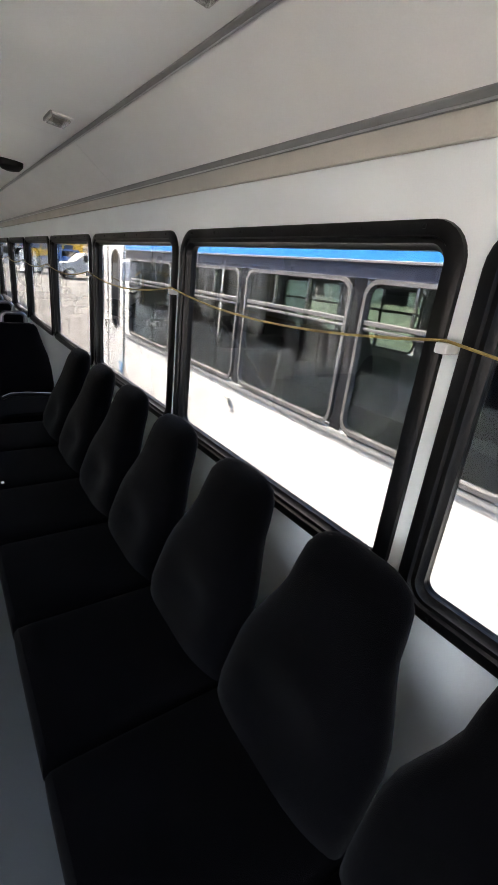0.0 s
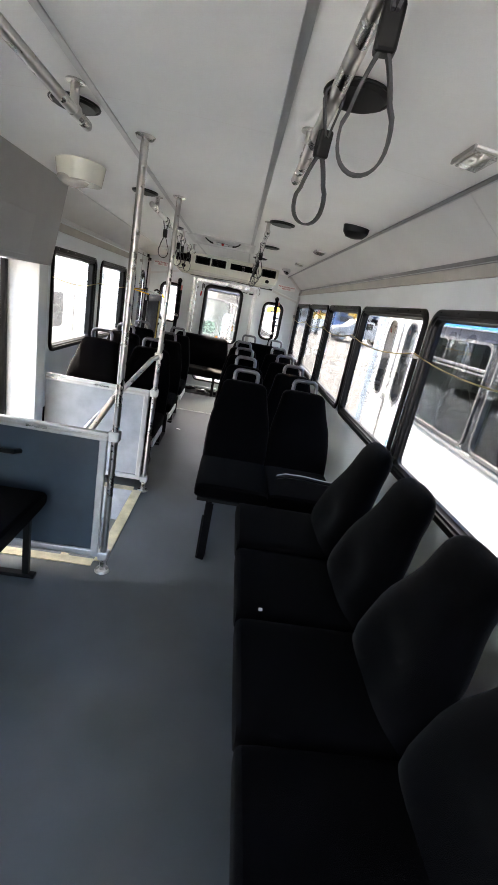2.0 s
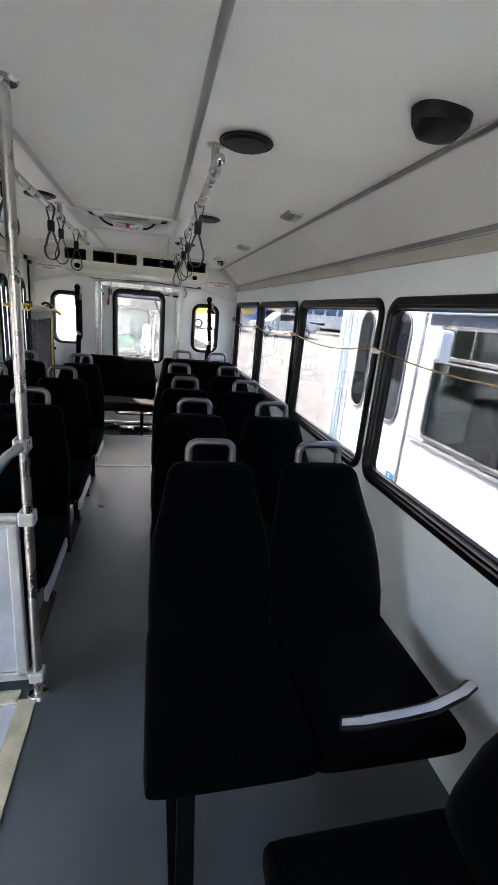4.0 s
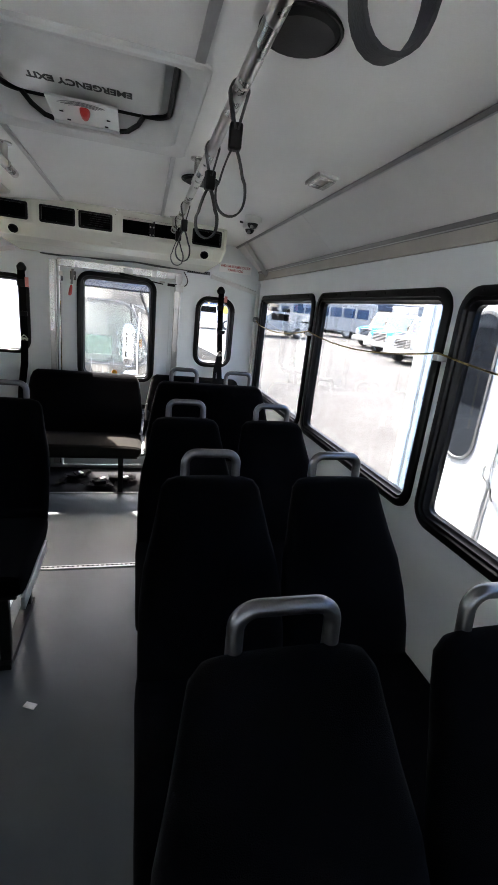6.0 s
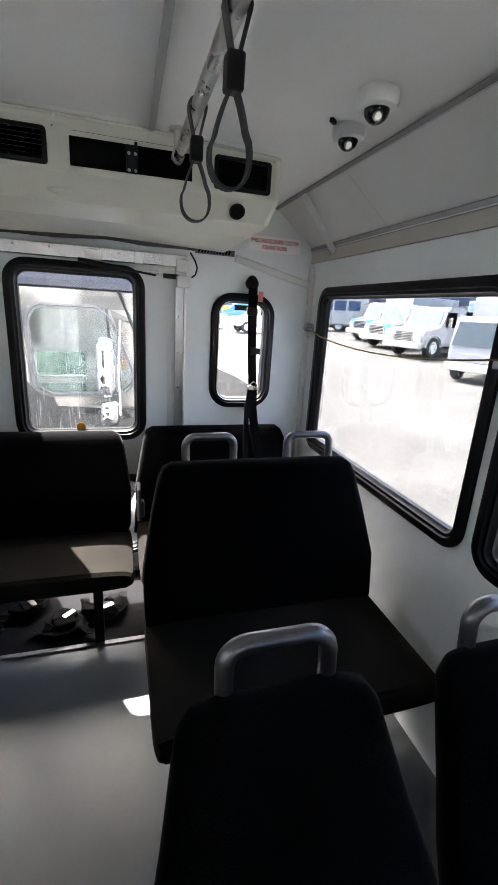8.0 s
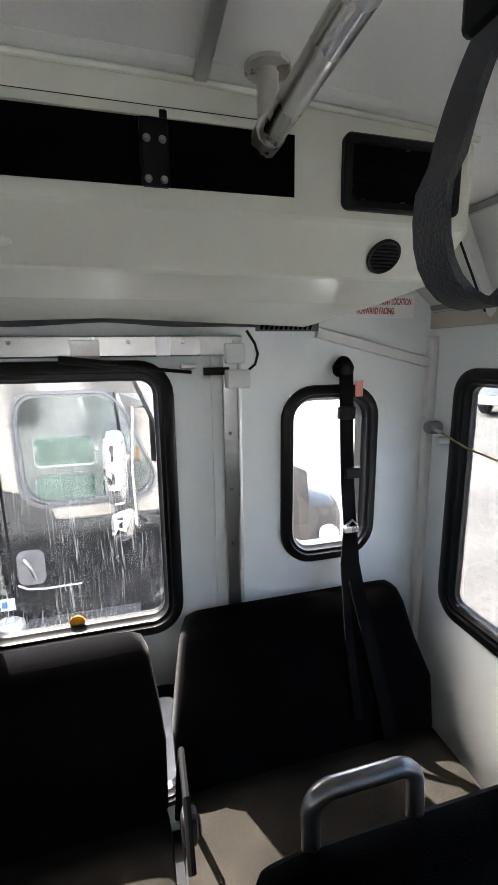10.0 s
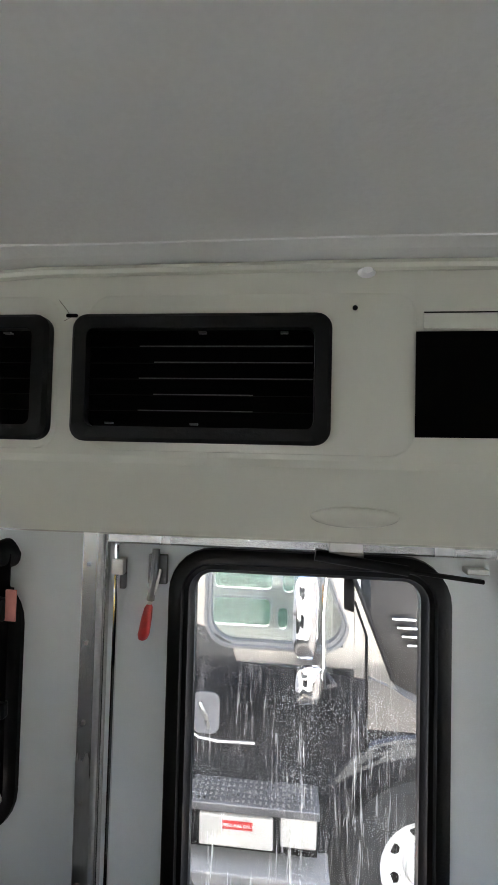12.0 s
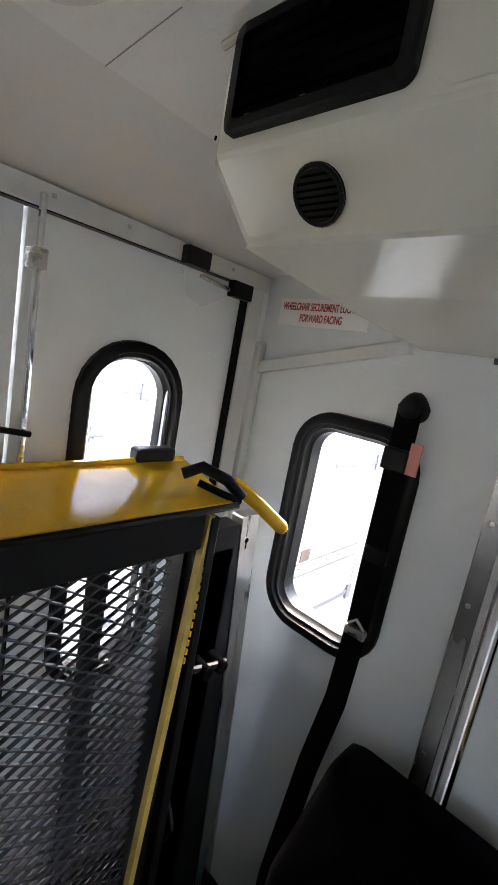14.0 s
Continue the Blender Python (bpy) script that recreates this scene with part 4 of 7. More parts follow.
# ---- overhead rails with hanging loops ----
def overhead_rail(xa, xb, y0, y1, posts):
    r = thing("overhead_rail", "stainless steel overhead grab rail on ceiling brackets", "grab rail", "overhead rails")
    at = lambda y: xa + (xb - xa) * (y - y0) / (y1 - y0)
    part("rail", tubed([(xa, y0, 1.925), ((xa + xb) / 2, (y0 + y1) / 2, 1.925), (xb, y1, 1.925)], 0.0165, 14), STEEL, r, smooth=True)
    for y in (y0, y1):
        bm = bmesh.new()
        bmesh.ops.create_uvsphere(bm, u_segments=12, v_segments=8, radius=0.0168, matrix=pose(at(y), y, 1.925))
        part("end_cap", bm, STEEL, r, smooth=True)
    for y in posts:
        x = at(y)
        p = part("bracket", tubed([(x, y, 1.935), (x, y, 1.998)], 0.0135, 10), STEEL, r, smooth=True)
        bm = bmesh.new()
        bmesh.ops.create_cone(bm, cap_ends=True, segments=18, radius1=0.029, radius2=0.029, depth=0.005, matrix=pose(x, y, on_profile(x) - 0.003))
        part("flange", bm, STEEL, p)
        part("stem", tubed([(x, y, 1.99), (x, y, on_profile(x) - 0.002)], 0.0132, 10), STEEL, p, smooth=True)
        bm = bmesh.new()
        bmesh.ops.create_cone(bm, cap_ends=True, segments=12, radius1=0.02, radius2=0.02, depth=0.03, matrix=pose(x, y, 1.928, 90))
        part("clamp", bm, STEEL, p, smooth=True)


overhead_rail(0.305, 0.305, -1.2, 2.595, (0.2, 2.36))
overhead_rail(0.286, 0.309, 3.86, 7.295, (4.0, 6.06, 7.292))
overhead_rail(-0.415, -0.415, -1.2, 2.50, (0.2, 2.38))
overhead_rail(-0.435, -0.435, 3.74, 6.45, (3.9, 5.3, 6.3))


def grab_loop(x, y, drop=0.145, wide=0.042, twist=0.0, slant=0.0):
    s = thing("hanging_strap", "grey webbing hand strap looped over the overhead rail", "hand strap", "hand straps", (x, y, 1.925))
    web = [(-0.0022, -0.012), (0.0022, -0.012), (0.0022, 0.012), (-0.0022, 0.012)]
    spin = Matrix.Rotation(radians(twist), 4, "Z") @ Matrix.Rotation(radians(slant), 4, "X")
    top = [(-0.003, 0, -0.075)] + [(0.021 * math.cos(radians(a)), 0, 0.021 * math.sin(radians(a))) for a in range(200, -21, -20)] + [(0.003, 0, -0.075)]
    bm = bmesh.new()
    sweep(bm, top, web, up=UY)
    part("upper_loop", bm, STRAP, s, smooth=True)
    part("buckle", boxed(-0.015, 0.015, -0.0165, 0.0165, -0.112, -0.058, bevel=0.005, turn=spin), BLACK_PLASTIC, s, "black plastic buckle")
    pts = []
    for k in range(33):
        w = k / 32
        a = radians(180 + 360 * w)
        depth = (1 - math.cos(2 * math.pi * w)) / 2
        px = -wide * math.sin(2 * math.pi * w) * (0.35 + 0.65 * depth) * (1.15 if depth > 0.5 else 1)
        pts.append(spin @ Vector((px, 0, -0.105 - drop * depth)))
    bm = bmesh.new()
    sweep(bm, pts[:-1], web, closed=True, up=spin.to_3x3() @ UY)
    part("lower_loop", bm, STRAP, s, smooth=True)


for x, y, tw, sl in ((0.305, 0.72, 6, 4), (0.305, 1.49, -8, 10), (0.305, 1.93, 10, 10), (0.290, 4.53, 5, 8), (0.296, 5.28, -6, 6), (0.299, 5.67, 8, 4), (0.305, 6.53, 3, 3), (0.307, 6.912, 0, 0),
                     (0.305, 0.1, 0, 0), (-0.435, 4.3, 4, 0), (-0.435, 5.05, -6, 0), (-0.435, 5.32, 5, 0), (-0.435, 5.85, 0, 0)):
    grab_loop(x, y, 0.137 if y > 6.9 else 0.145, twist=tw, slant=sl)

# ---- ceiling fittings ----
for x, y in ((0.375, 2.06), (0.37, 3.90), (0.385, 5.15), (0.345, 6.31), (-0.475, 2.545), (-0.497, 3.78), (-0.50, 5.1)):
    s = thing("ceiling_speaker", "flat round dark speaker grille in the ceiling", "speaker", "ceiling speakers", (x, y, 1.999 - abs(x) * 0.012))
    bm = bmesh.new()
    bmesh.ops.create_cone(bm, cap_ends=True, segments=28, radius1=0.068, radius2=0.08, depth=0.014, matrix=pose(0, 0, -0.004))
    part("grille", bm, BLACK_PLASTIC, s, smooth=True)
    part("rim", tubed([(0.081 * math.cos(radians(a)), 0.081 * math.sin(radians(a)), -0.001) for a in range(0, 360, 15)], 0.004, 6, True), BLACK_PLASTIC, s, smooth=True)
s = thing("wall_speaker", "black half-dome speaker on the ceiling", "speaker", at=(0.755, 3.46, 1.982))
bm = bmesh.new()
loft(bm, [super_ring(Vector((0, 0, 0.004)), UX, UY, 0.075, 0.05, 2.4), super_ring(Vector((0, 0.0, -0.03)), UX, UY, 0.07, 0.046, 2.4), super_ring(Vector((0, 0.01, -0.052)), UX, UY, 0.05, 0.03, 2.2), super_ring(Vector((0, 0.015, -0.058)), UX, UY, 0.02, 0.012, 2)])
part("dome", bm, BLACK_PLASTIC, s, smooth=True)
for y in (0.96, 2.2, 4.68, 5.93):
    s = thing("ceiling_light", "small clear rectangular ceiling lamp, unlit", "ceiling lamp", "ceiling lamps", (0.768, y, 1.978))
    tip = Matrix.Rotation(radians(5), 4, "Y")
    part("base", boxed(-0.042, 0.042, -0.066, 0.066, -0.005, 0.006, bevel=0.002, turn=tip), WHITE_PLASTIC, s)
    part("edge", boxed(-0.044, -0.037, -0.068, 0.068, -0.012, 0.004, bevel=0.001, turn=tip), DULL_STRIP, s)
    part("lens", boxed(-0.036, 0.036, -0.06, 0.06, -0.018, -0.0055, bevel=0.006, turn=tip), LENSCLEAR, s, "clear ribbed lens")
    bm = bmesh.new()
    loft(bm, [[tip @ Vector((x, y, z)) for x, z in ((-0.028, -0.0055), (0.028, -0.0055), (0.006, h), (-0.004, h))] for y, h in ((-0.05, -0.008), (-0.01, -0.018), (0.012, -0.018), (0.05, -0.008))])
    part("reflector", bm, mat("pale_reflector", (0.66, 0.62, 0.55), 0.22, 0.35) if y == 0.96 else bpy.data.materials["pale_reflector"], s, "pale metal reflector")
s = thing("dome_light", "round cream lamp over the entry, unlit", "ceiling lamp", at=(-0.71, 3.30, 1.965))
bm = bmesh.new()
bmesh.ops.create_cone(bm, cap_ends=True, segments=32, radius1=0.105, radius2=0.12, depth=0.09, matrix=pose(0, 0, -0.035))
part("housing", bm, HOUSING, s, smooth=True)
bm = bmesh.new()
bmesh.ops.create_uvsphere(bm, u_segments=20, v_segments=10, radius=0.075, matrix=Matrix.Translation((-0.025, -0.03, -0.078)) @ Matrix.Diagonal((1, 1, 0.42, 1)))
part("lens", bm, bpy.data.materials["pale_reflector"], s, smooth=True)
for x, y, q in ((0.716, 6.80, 1.0), (0.748, 7.0, 0.92)):
    s = thing("dome_camera", "white dome camera with a dark glass bubble under the ceiling", "camera unit", "dome cameras", (x, y, 1.984))
    bm = bmesh.new()
    loft(bm, [super_ring(Vector((0, 0, z * q)), UX, UY, r * q, r * q, 2, 28) for z, r in ((0.012, 0.05), (-0.026, 0.05), (-0.033, 0.047), (-0.036, 0.04), (-0.036, 0.028))])
    part("base", bm, WHITE_PLASTIC, s, smooth=True)
    bm = bmesh.new()
    bmesh.ops.create_uvsphere(bm, u_segments=20, v_segments=12, radius=0.031 * q, matrix=pose(0, 0, -0.034 * q))
    b = part("bubble", bm, BLACK_GLOSS, s, "glossy dark glass bubble", smooth=True)
    bm = bmesh.new()
    bmesh.ops.create_cone(bm, cap_ends=True, segments=16, radius1=0.011, radius2=0.009, depth=0.008, matrix=pose(-0.008, -0.022 * q, -0.056 * q, 120))
    part("lens", bm, STEEL, b, smooth=True)
part("clip", boxed(-0.012, 0.012, -0.006, 0.006, -0.008, 0.006, bevel=0.002, turn=pose(-0.06, -0.02, 0, 0, 0, 40)), BLACK_PLASTIC, s)

# moulded lamp panel over the lift doors
s = thing("ceiling_panel", "white moulded ceiling lamp panel with rounded corners, unlit", "ceiling lamp")
put_s = lambda u, v, d: Vector((u, v, on_profile(u) - d))
bm = bmesh.new()
q = lambda e: rrect(-0.915 + e, -0.626 - e, 6.80 + e, 7.236 - e, 0.07 - e * 0.5, 8)
r = loops(bm, put_s, [(q(0), -0.004), (q(0), 0.007), (q(0.005), 0.012), (q(0.014), 0.012), (q(0.02), 0.006), (q(0.04), 0.005), (q(0.046), 0.007), (q(0.055), 0.022), (q(0.075), 0.027)])
bm.faces.new(r[-1])
part("panel", bm, WHITE_PLASTIC, s, smooth=True)
for x, y in ((-0.656, 7.206), (-0.656, 6.83), (-0.885, 6.83)):
    bm = bmesh.new()
    bmesh.ops.create_cone(bm, cap_ends=True, segments=12, radius1=0.004, radius2=0.006, depth=0.004, matrix=pose(x, y, on_profile(x) - 0.008))
    part("screw", bm, STEEL, s)
lt = part("latch", boxed(-0.895, -0.835, 7.12, 7.15, on_profile(-0.87) - 0.022, on_profile(-0.87) - 0.004, bevel=0.003), STEEL, s, "small steel latch")
part("latch_arm", tubed([(-0.875, 7.13, 1.942), (-0.895, 7.14, 1.936), (-0.90, 7.15, 1.942)], 0.004, 8), STEEL, lt, smooth=True)

# roof hatch: a shallow well in the ceiling with its lid, release plate and stays
s = thing("roof_hatch", "white roof escape hatch with a red latch and black lettering", "roof hatch", kind="structure")
put_c = lambda u, v, d: Vector((u, v, 2.02 - d))
rim = lambda q: rrect(-0.425 + q, 0.25 - q, 5.378 + q, 6.068 - q, 0.03, 6)
well_edge = lambda q: rrect(-0.375 + q, 0.205 - q, 5.425 + q, 6.022 - q, 0.07, 6)
bm = bmesh.new()
loops(bm, put_c, [(rim(0), 0.002), (rim(0), 0.020), (rim(0.006), 0.026), (rim(0.014), 0.026), (rim(0.020), 0.022), (well_edge(-0.012), 0.020), (well_edge(0), 0.012), (well_edge(0.004), -0.03), (well_edge(0.03), -0.078)])
part("hatch_frame", bm, WHITE_PLASTIC, s, smooth=True)
bm = bmesh.new()
r = loops(bm, put_c, [(well_edge(0.028), -0.076), (well_edge(0.028), -0.082)])
bm.faces.new(r[0])
part("recess", bm, WHITE_PLASTIC, s)
part("seal", tubed([Vector((u, v, 2.072)) for u, v in rrect(-0.352, 0.178, 5.45, 5.955, 0.06, 6)], 0.009, 8, True), BLACK_RUBBER, s, "black rubber seal round the lid", smooth=True)
lid = lambda q: rrect(-0.322 + q, 0.146 - q, 5.45 + q, 5.905 - q, 0.05 - q * 0.4, 6)
bm = bmesh.new()
r = loops(bm, put_c, [(lid(0.02), -0.078), (lid(0), -0.066), (lid(0), -0.044), (lid(0.004), -0.036), (lid(0.014), -0.031)])
bm.faces.new(r[-1])
part("hatch_panel", bm, WHITE_PLASTIC, s, smooth=True)
words("lettering", "EMERGENCY EXIT", 0.054, Matrix.Translation((-0.092, 5.768, 2.0505)) @ pose(0, 0, 0, 180, 0, 180), BLACK_INK, s, wide=0.69, bold=0.034)
pl = part("latch_plate", boxed(-0.20, 0.013, 5.80, 6.0, 2.018, 2.026, bevel=0.003), WHITE_PLASTIC, s, "white release plate with fine printed lines")
bm = bmesh.new()
loft(bm, [super_ring(Vector((-0.09, 5.868, z)), UX, UY, a, b, 2.6, 16) for z, a, b in ((2.019, 0.016, 0.03), (2.01, 0.015, 0.03), (2.0, 0.010, 0.026), (1.997, 0.005, 0.02))])
part("latch", bm, RED, s, "red release latch", smooth=True)
for k in range(4):
    half = 0.085 - 0.012 * k
    part("instruction_line", tubed([(-0.093 + half * math.sin(radians(a)), 5.855 - (0.05 - 0.008 * k) * math.cos(radians(a)), 2.0172) for a in range(-62, 63, 14)], 0.0011, 4), FRAME_GREY, pl)
for x, y in ((-0.165, 5.9), (-0.15, 5.965), (-0.03, 5.965), (-0.02, 5.905)):
    part("screw", boxed(x - 0.006, x + 0.006, y - 0.003, y + 0.003, 2.015, 2.018, bevel=0.001), BLACK_PLASTIC, pl)
part("plate_edge", tubed([(-0.20, 5.995, 2.016), (0.013, 5.995, 2.016)], 0.0075, 8), ALU, pl, smooth=True)
for x, sx in ((-0.20, -1), (0.013, 1)):
    part("stay", tubed([(x, 5.99, 2.02), (x + sx * 0.028, 5.985, 2.024), (x + sx * 0.062, 5.945, 2.036), (x + sx * 0.082, 5.89, 2.05)], 0.008, 8), BLACK_PLASTIC, s, "black lid stay", smooth=True)

# floor track, rope along the windows
s = thing("floor_track", "aluminium seat-belt anchor track across the floor", "floor track", kind="structure")
part("track", boxed(-0.62, 0.24, 6.388, 6.418, 0.001, 0.007, bevel=0.002), ALU, s)
bm = bmesh.new()
box(bm, -0.62, 0.24, 6.4005, 6.4055, 0.0072, 0.0082)
for k in range(33):
    box(bm, -0.612 + 0.026 * k, -0.600 + 0.026 * k, 6.3975, 6.4085, 0.0073, 0.0084)
part("slot", bm, BLACK_PLASTIC, s)
rope = thing("pull_cord", "yellow stop-request cord strung along the windows", "cord")
gaps = PILLARS[1:]
pts = []
for a, b in zip(gaps, gaps[1:]):
    for k in range(10):
        w = k / 10
        pts.append((RX - 0.035, a + (b - a) * w, 1.393 - 0.045 * 4 * w * (1 - w)))
pts.append((RX - 0.025, 7.90, 1.408))
part("cord", tubed(pts, 0.0032, 6), ROPE, rope, smooth=True)
for y in gaps:
    part("clip", boxed(RX - 0.045, RX - 0.001, y - 0.014, y + 0.014, 1.367, 1.389, bevel=0.004), LENS, rope, "clear plastic clip")
lrope = thing("pull_cord", "yellow stop-request cord strung along the windows opposite", "cord")
part("cord", tubed([(LX + 0.035, 4.28, 1.39), (LX + 0.035, 4.7, 1.35), (LX + 0.035, 5.0, 1.345), (LX + 0.035, 5.465, 1.39), (LX + 0.035, 5.9, 1.355), (LX + 0.035, 6.63, 1.39)], 0.0032, 6), ROPE, lrope, smooth=True)



# ---- outside ----
def wheel(parent, at, r, width, axis, material_rim):
    """A tyre with a dished rim and hub, its axle along the given axis."""
    turn = Vector(axis).to_track_quat("Z", "Y").to_matrix().to_4x4()
    bm = bmesh.new()
    put = lambda rr, z: [Vector((rr * math.cos(2 * math.pi * k / 24), rr * math.sin(2 * math.pi * k / 24), z)) for k in range(24)]
    prof = [(0.58, -0.5), (0.9, -0.5), (0.98, -0.38), (1.0, -0.2), (1.0, 0.2), (0.98, 0.38), (0.9, 0.5), (0.58, 0.5)]
    loft(bm, [put(r * a, width * b) for a, b in prof], caps=False)
    bm.transform(Matrix.Translation(at) @ turn)
    tyre = part("tyre", bm, TYRE, parent, smooth=True)
    bm = bmesh.new()
    loft(bm, [put(r * a, width * b) for a, b in ((0.6, 0.49), (0.56, 0.40), (0.3, 0.30), (0.26, 0.42), (0.1, 0.46), (0.01, 0.46))], caps=False)
    bm.transform(Matrix.Translation(at) @ turn)
    rim = part("rim", bm, material_rim, tyre, smooth=True)
    for k in range(8):
        a = 2 * math.pi * (k + 0.5) / 8
        bm = bmesh.new()
        bmesh.ops.create_cone(bm, cap_ends=True, segments=10, radius1=r * 0.06, radius2=r * 0.06, depth=0.006, matrix=Matrix.Translation(at) @ turn @ Matrix.Translation((r * 0.43 * math.cos(a), r * 0.43 * math.sin(a), width * 0.352)))
        part("hand_hole", bm, DARK, rim)


# the ground: one sheet, level by the bus and rising gently across the yard
def yard_height(x, y):
    d = max(0.0, 0.5 * x + 0.866 * (y - 4) - 7.0)
    return -1.0 + min(1.35, 0.042 * d)


verts, faces, lines = [], [], [-1500, -400, -120, -60, -30] + [-20 + 2.0 * k for k in range(61)] + [140, 220, 500, 1500]
for gy in lines:
    for gx in lines:
        verts.append((gx, gy, yard_height(gx, gy)))
k = len(lines)
for i in range(k - 1):
    for j in range(k - 1):
        faces.append((i * k + j, i * k + j + 1, (i + 1) * k + j + 1, (i + 1) * k + j))
me = bpy.data.meshes.new("ground")
me.from_pydata(verts, [], faces)
me.materials.append(GROUND)
me.shade_smooth()
tagged(new("ground", me), "pale dusty gravel yard in full sun", "ground", kind="structure")


# the bus standing alongside: windows, lift doors, a corner with blue reflections coloured on
NX = 2.20
FRAME = mat("dull_window_frame", (0.13, 0.13, 0.135), 0.5, 0.3, vary=0.15, scale=8, fine=120, bump=0.004)
nb = thing("parked_bus", "white bus parked alongside, blue roof edge, tinted silver-framed windows", "bus")
NBW = [(-3.9, -2.8), (-2.7, -1.66), (-1.56, -0.52), (-0.42, 0.6), (0.68, 1.70), (1.79, 2.85), (2.94, 4.06), (4.16, 5.33)]
bm = bmesh.new()
grid_wall(bm, on_x(NX, -1), (-4.2, 7.12), (-0.62, 2.0), [(a, b, 0.665, 1.53) for a, b in NBW] + [(5.52, 6.78, -0.15, 1.86)], 0.05)
part("side", bm, BUSWHITE, nb)
bm = bmesh.new()
grid_wall(bm, on_x(NX + 2.35, -1), (-4.2, 7.12), (-0.62, 2.0), [(a, b, 0.86, 1.53) for a, b in NBW], 0.05)
part("side", bm, BUSWHITE, nb)
NBLUE = mat("deep_sky_blue_paint", (0.02, 0.21, 0.60), 0.25, vary=0.1, scale=2, fine=60, bump=0.003)
part("roof", boxed(NX - 0.005, NX + 2.4, -4.2, 7.25, 1.9, 2.12, bevel=0.1), NBLUE, nb, "bright blue roof edge")
part("blue_band", boxed(NX - 0.008, NX - 0.002, -4.2, 5.48, 1.615, 1.93), NBLUE, nb)
part("dark_band", boxed(NX - 0.006, NX - 0.001, -4.2, 5.48, 1.535, 1.613), mat("navy_band", (0.03, 0.035, 0.06), 0.3, bump=0), nb)
part("drip_rail", boxed(NX - 0.025, NX - 0.003, -4.2, 5.48, 1.606, 1.622, bevel=0.003), FRAME, nb)
part("inner_ceiling", boxed(NX + 0.05, NX + 2.3, -4.1, 7.1, 1.80, 1.83), CEIL, nb)
part("floor", boxed(NX + 0.05, NX + 2.34, -4.2, 7.2, 0.05, 0.1), FLOOR, nb)
part("end_wall", boxed(NX + 0.02, NX + 2.33, 7.14, 7.2, -0.6, 1.95), BUSWHITE, nb)
part("end_wall", boxed(NX + 0.02, NX + 2.33, -4.2, -4.1, -0.6, 1.95), BUSWHITE, nb)
# white corner post, ribbed; pale blue bands put its reflections into colour
bm = bmesh.new()
prof = [(NX - 0.004, 6.84), (NX - 0.004, 7.10), (NX + 0.02, 7.17), (NX + 0.09, 7.23), (NX + 0.3, 7.25), (NX + 0.3, 7.2), (NX + 0.02, 7.10), (NX + 0.02, 6.84)]
loft(bm, [[Vector((x, y, z)) for x, y in prof] for z in (-0.62, 1.96)])
part("corner", bm, BUSWHITE, nb, smooth=True)
for y, w, material in ((6.87, 0.035, PALEBLUE), (6.915, 0.016, ALU), (6.94, 0.055, PALEBLUE), (7.005, 0.012, ALU), (7.025, 0.04, PALEBLUE)):
    part("corner_band", boxed(NX - 0.014, NX - 0.005, y, y + w, -0.6, 1.9, bevel=0.003), material, nb)
NB_NEAR = glass_mat("light_tinted_glass", (0.82, 0.84, 0.83), 0.09)
NB_FAR = glass_mat("pale_green_far_glass", (0.66, 0.78, 0.66), 0.06)
for i, (a, b) in enumerate(NBW):
    for x, far in ((NX, False), (NX + 2.35, True)):
        put, zs = on_x(x, -1), (0.86 if far else 0.665)
        bm = bmesh.new()
        loops(bm, put, [(rrect(a + 0.0, b - 0.0, zs, 1.53, 0.09, 6), 0.004), (rrect(a, b, zs, 1.53, 0.09, 6), 0.018), (rrect(a + 0.022, b - 0.022, zs + 0.022, 1.508, 0.074, 6), 0.018), (rrect(a + 0.022, b - 0.022, zs + 0.022, 1.508, 0.074, 6), -0.03)])
        w = part("window", bm, FRAME if not far else BLACK_RUBBER, nb, smooth=True)
        g = part("pane", plate(put, rrect(a + 0.025, b - 0.025, zs + 0.025, 1.505, 0.07, 6), -0.02, -0.016), NB_NEAR if not far else NB_FAR, w)
        g.visible_shadow = False
        if far:
            part("mullion", boxed(x - 0.01, x + 0.02, a + 0.03, b - 0.03, 1.27, 1.30, bevel=0.004), BLACK_RUBBER, w)
            part("mullion", boxed(x - 0.01, x + 0.02, (a + b) / 2 - 0.014, (a + b) / 2 + 0.014, 0.88, 1.51, bevel=0.004), BLACK_RUBBER, w)
        if not far and a > -1.7:
            part("mullion", boxed(x - 0.012, x + 0.02, a + 0.03, b - 0.03, 1.292, 1.318, bevel=0.004), FRAME, w)
            part("mullion", boxed(x - 0.010, x + 0.02, a + 0.03, b - 0.03, 1.262, 1.279, bevel=0.004), FRAME, w)
            for f in (0.36, 0.68):
                part("mullion", boxed(x - 0.004, x + 0.02, a + (b - a) * f - 0.008, a + (b - a) * f + 0.008, 1.318, 1.51, bevel=0.003), STEEL, w)
            part("corner_clip", boxed(x - 0.004, x - 0.001, a - 0.05, a - 0.005, 0.65, 0.70), ALU, w)
for (a, b), (c, e) in zip(NBW, NBW[1:]):
    part("window_post", boxed(NX - 0.005, NX - 0.001, b + 0.001, c - 0.001, 0.665, 1.53), TRUCKBLACK, nb, "dark post between the windows")
part("trim_line", boxed(NX - 0.012, NX - 0.003, -4.2, 5.48, 0.62, 0.655, bevel=0.003), mat("grey_trim", (0.3, 0.31, 0.32), 0.5), nb)
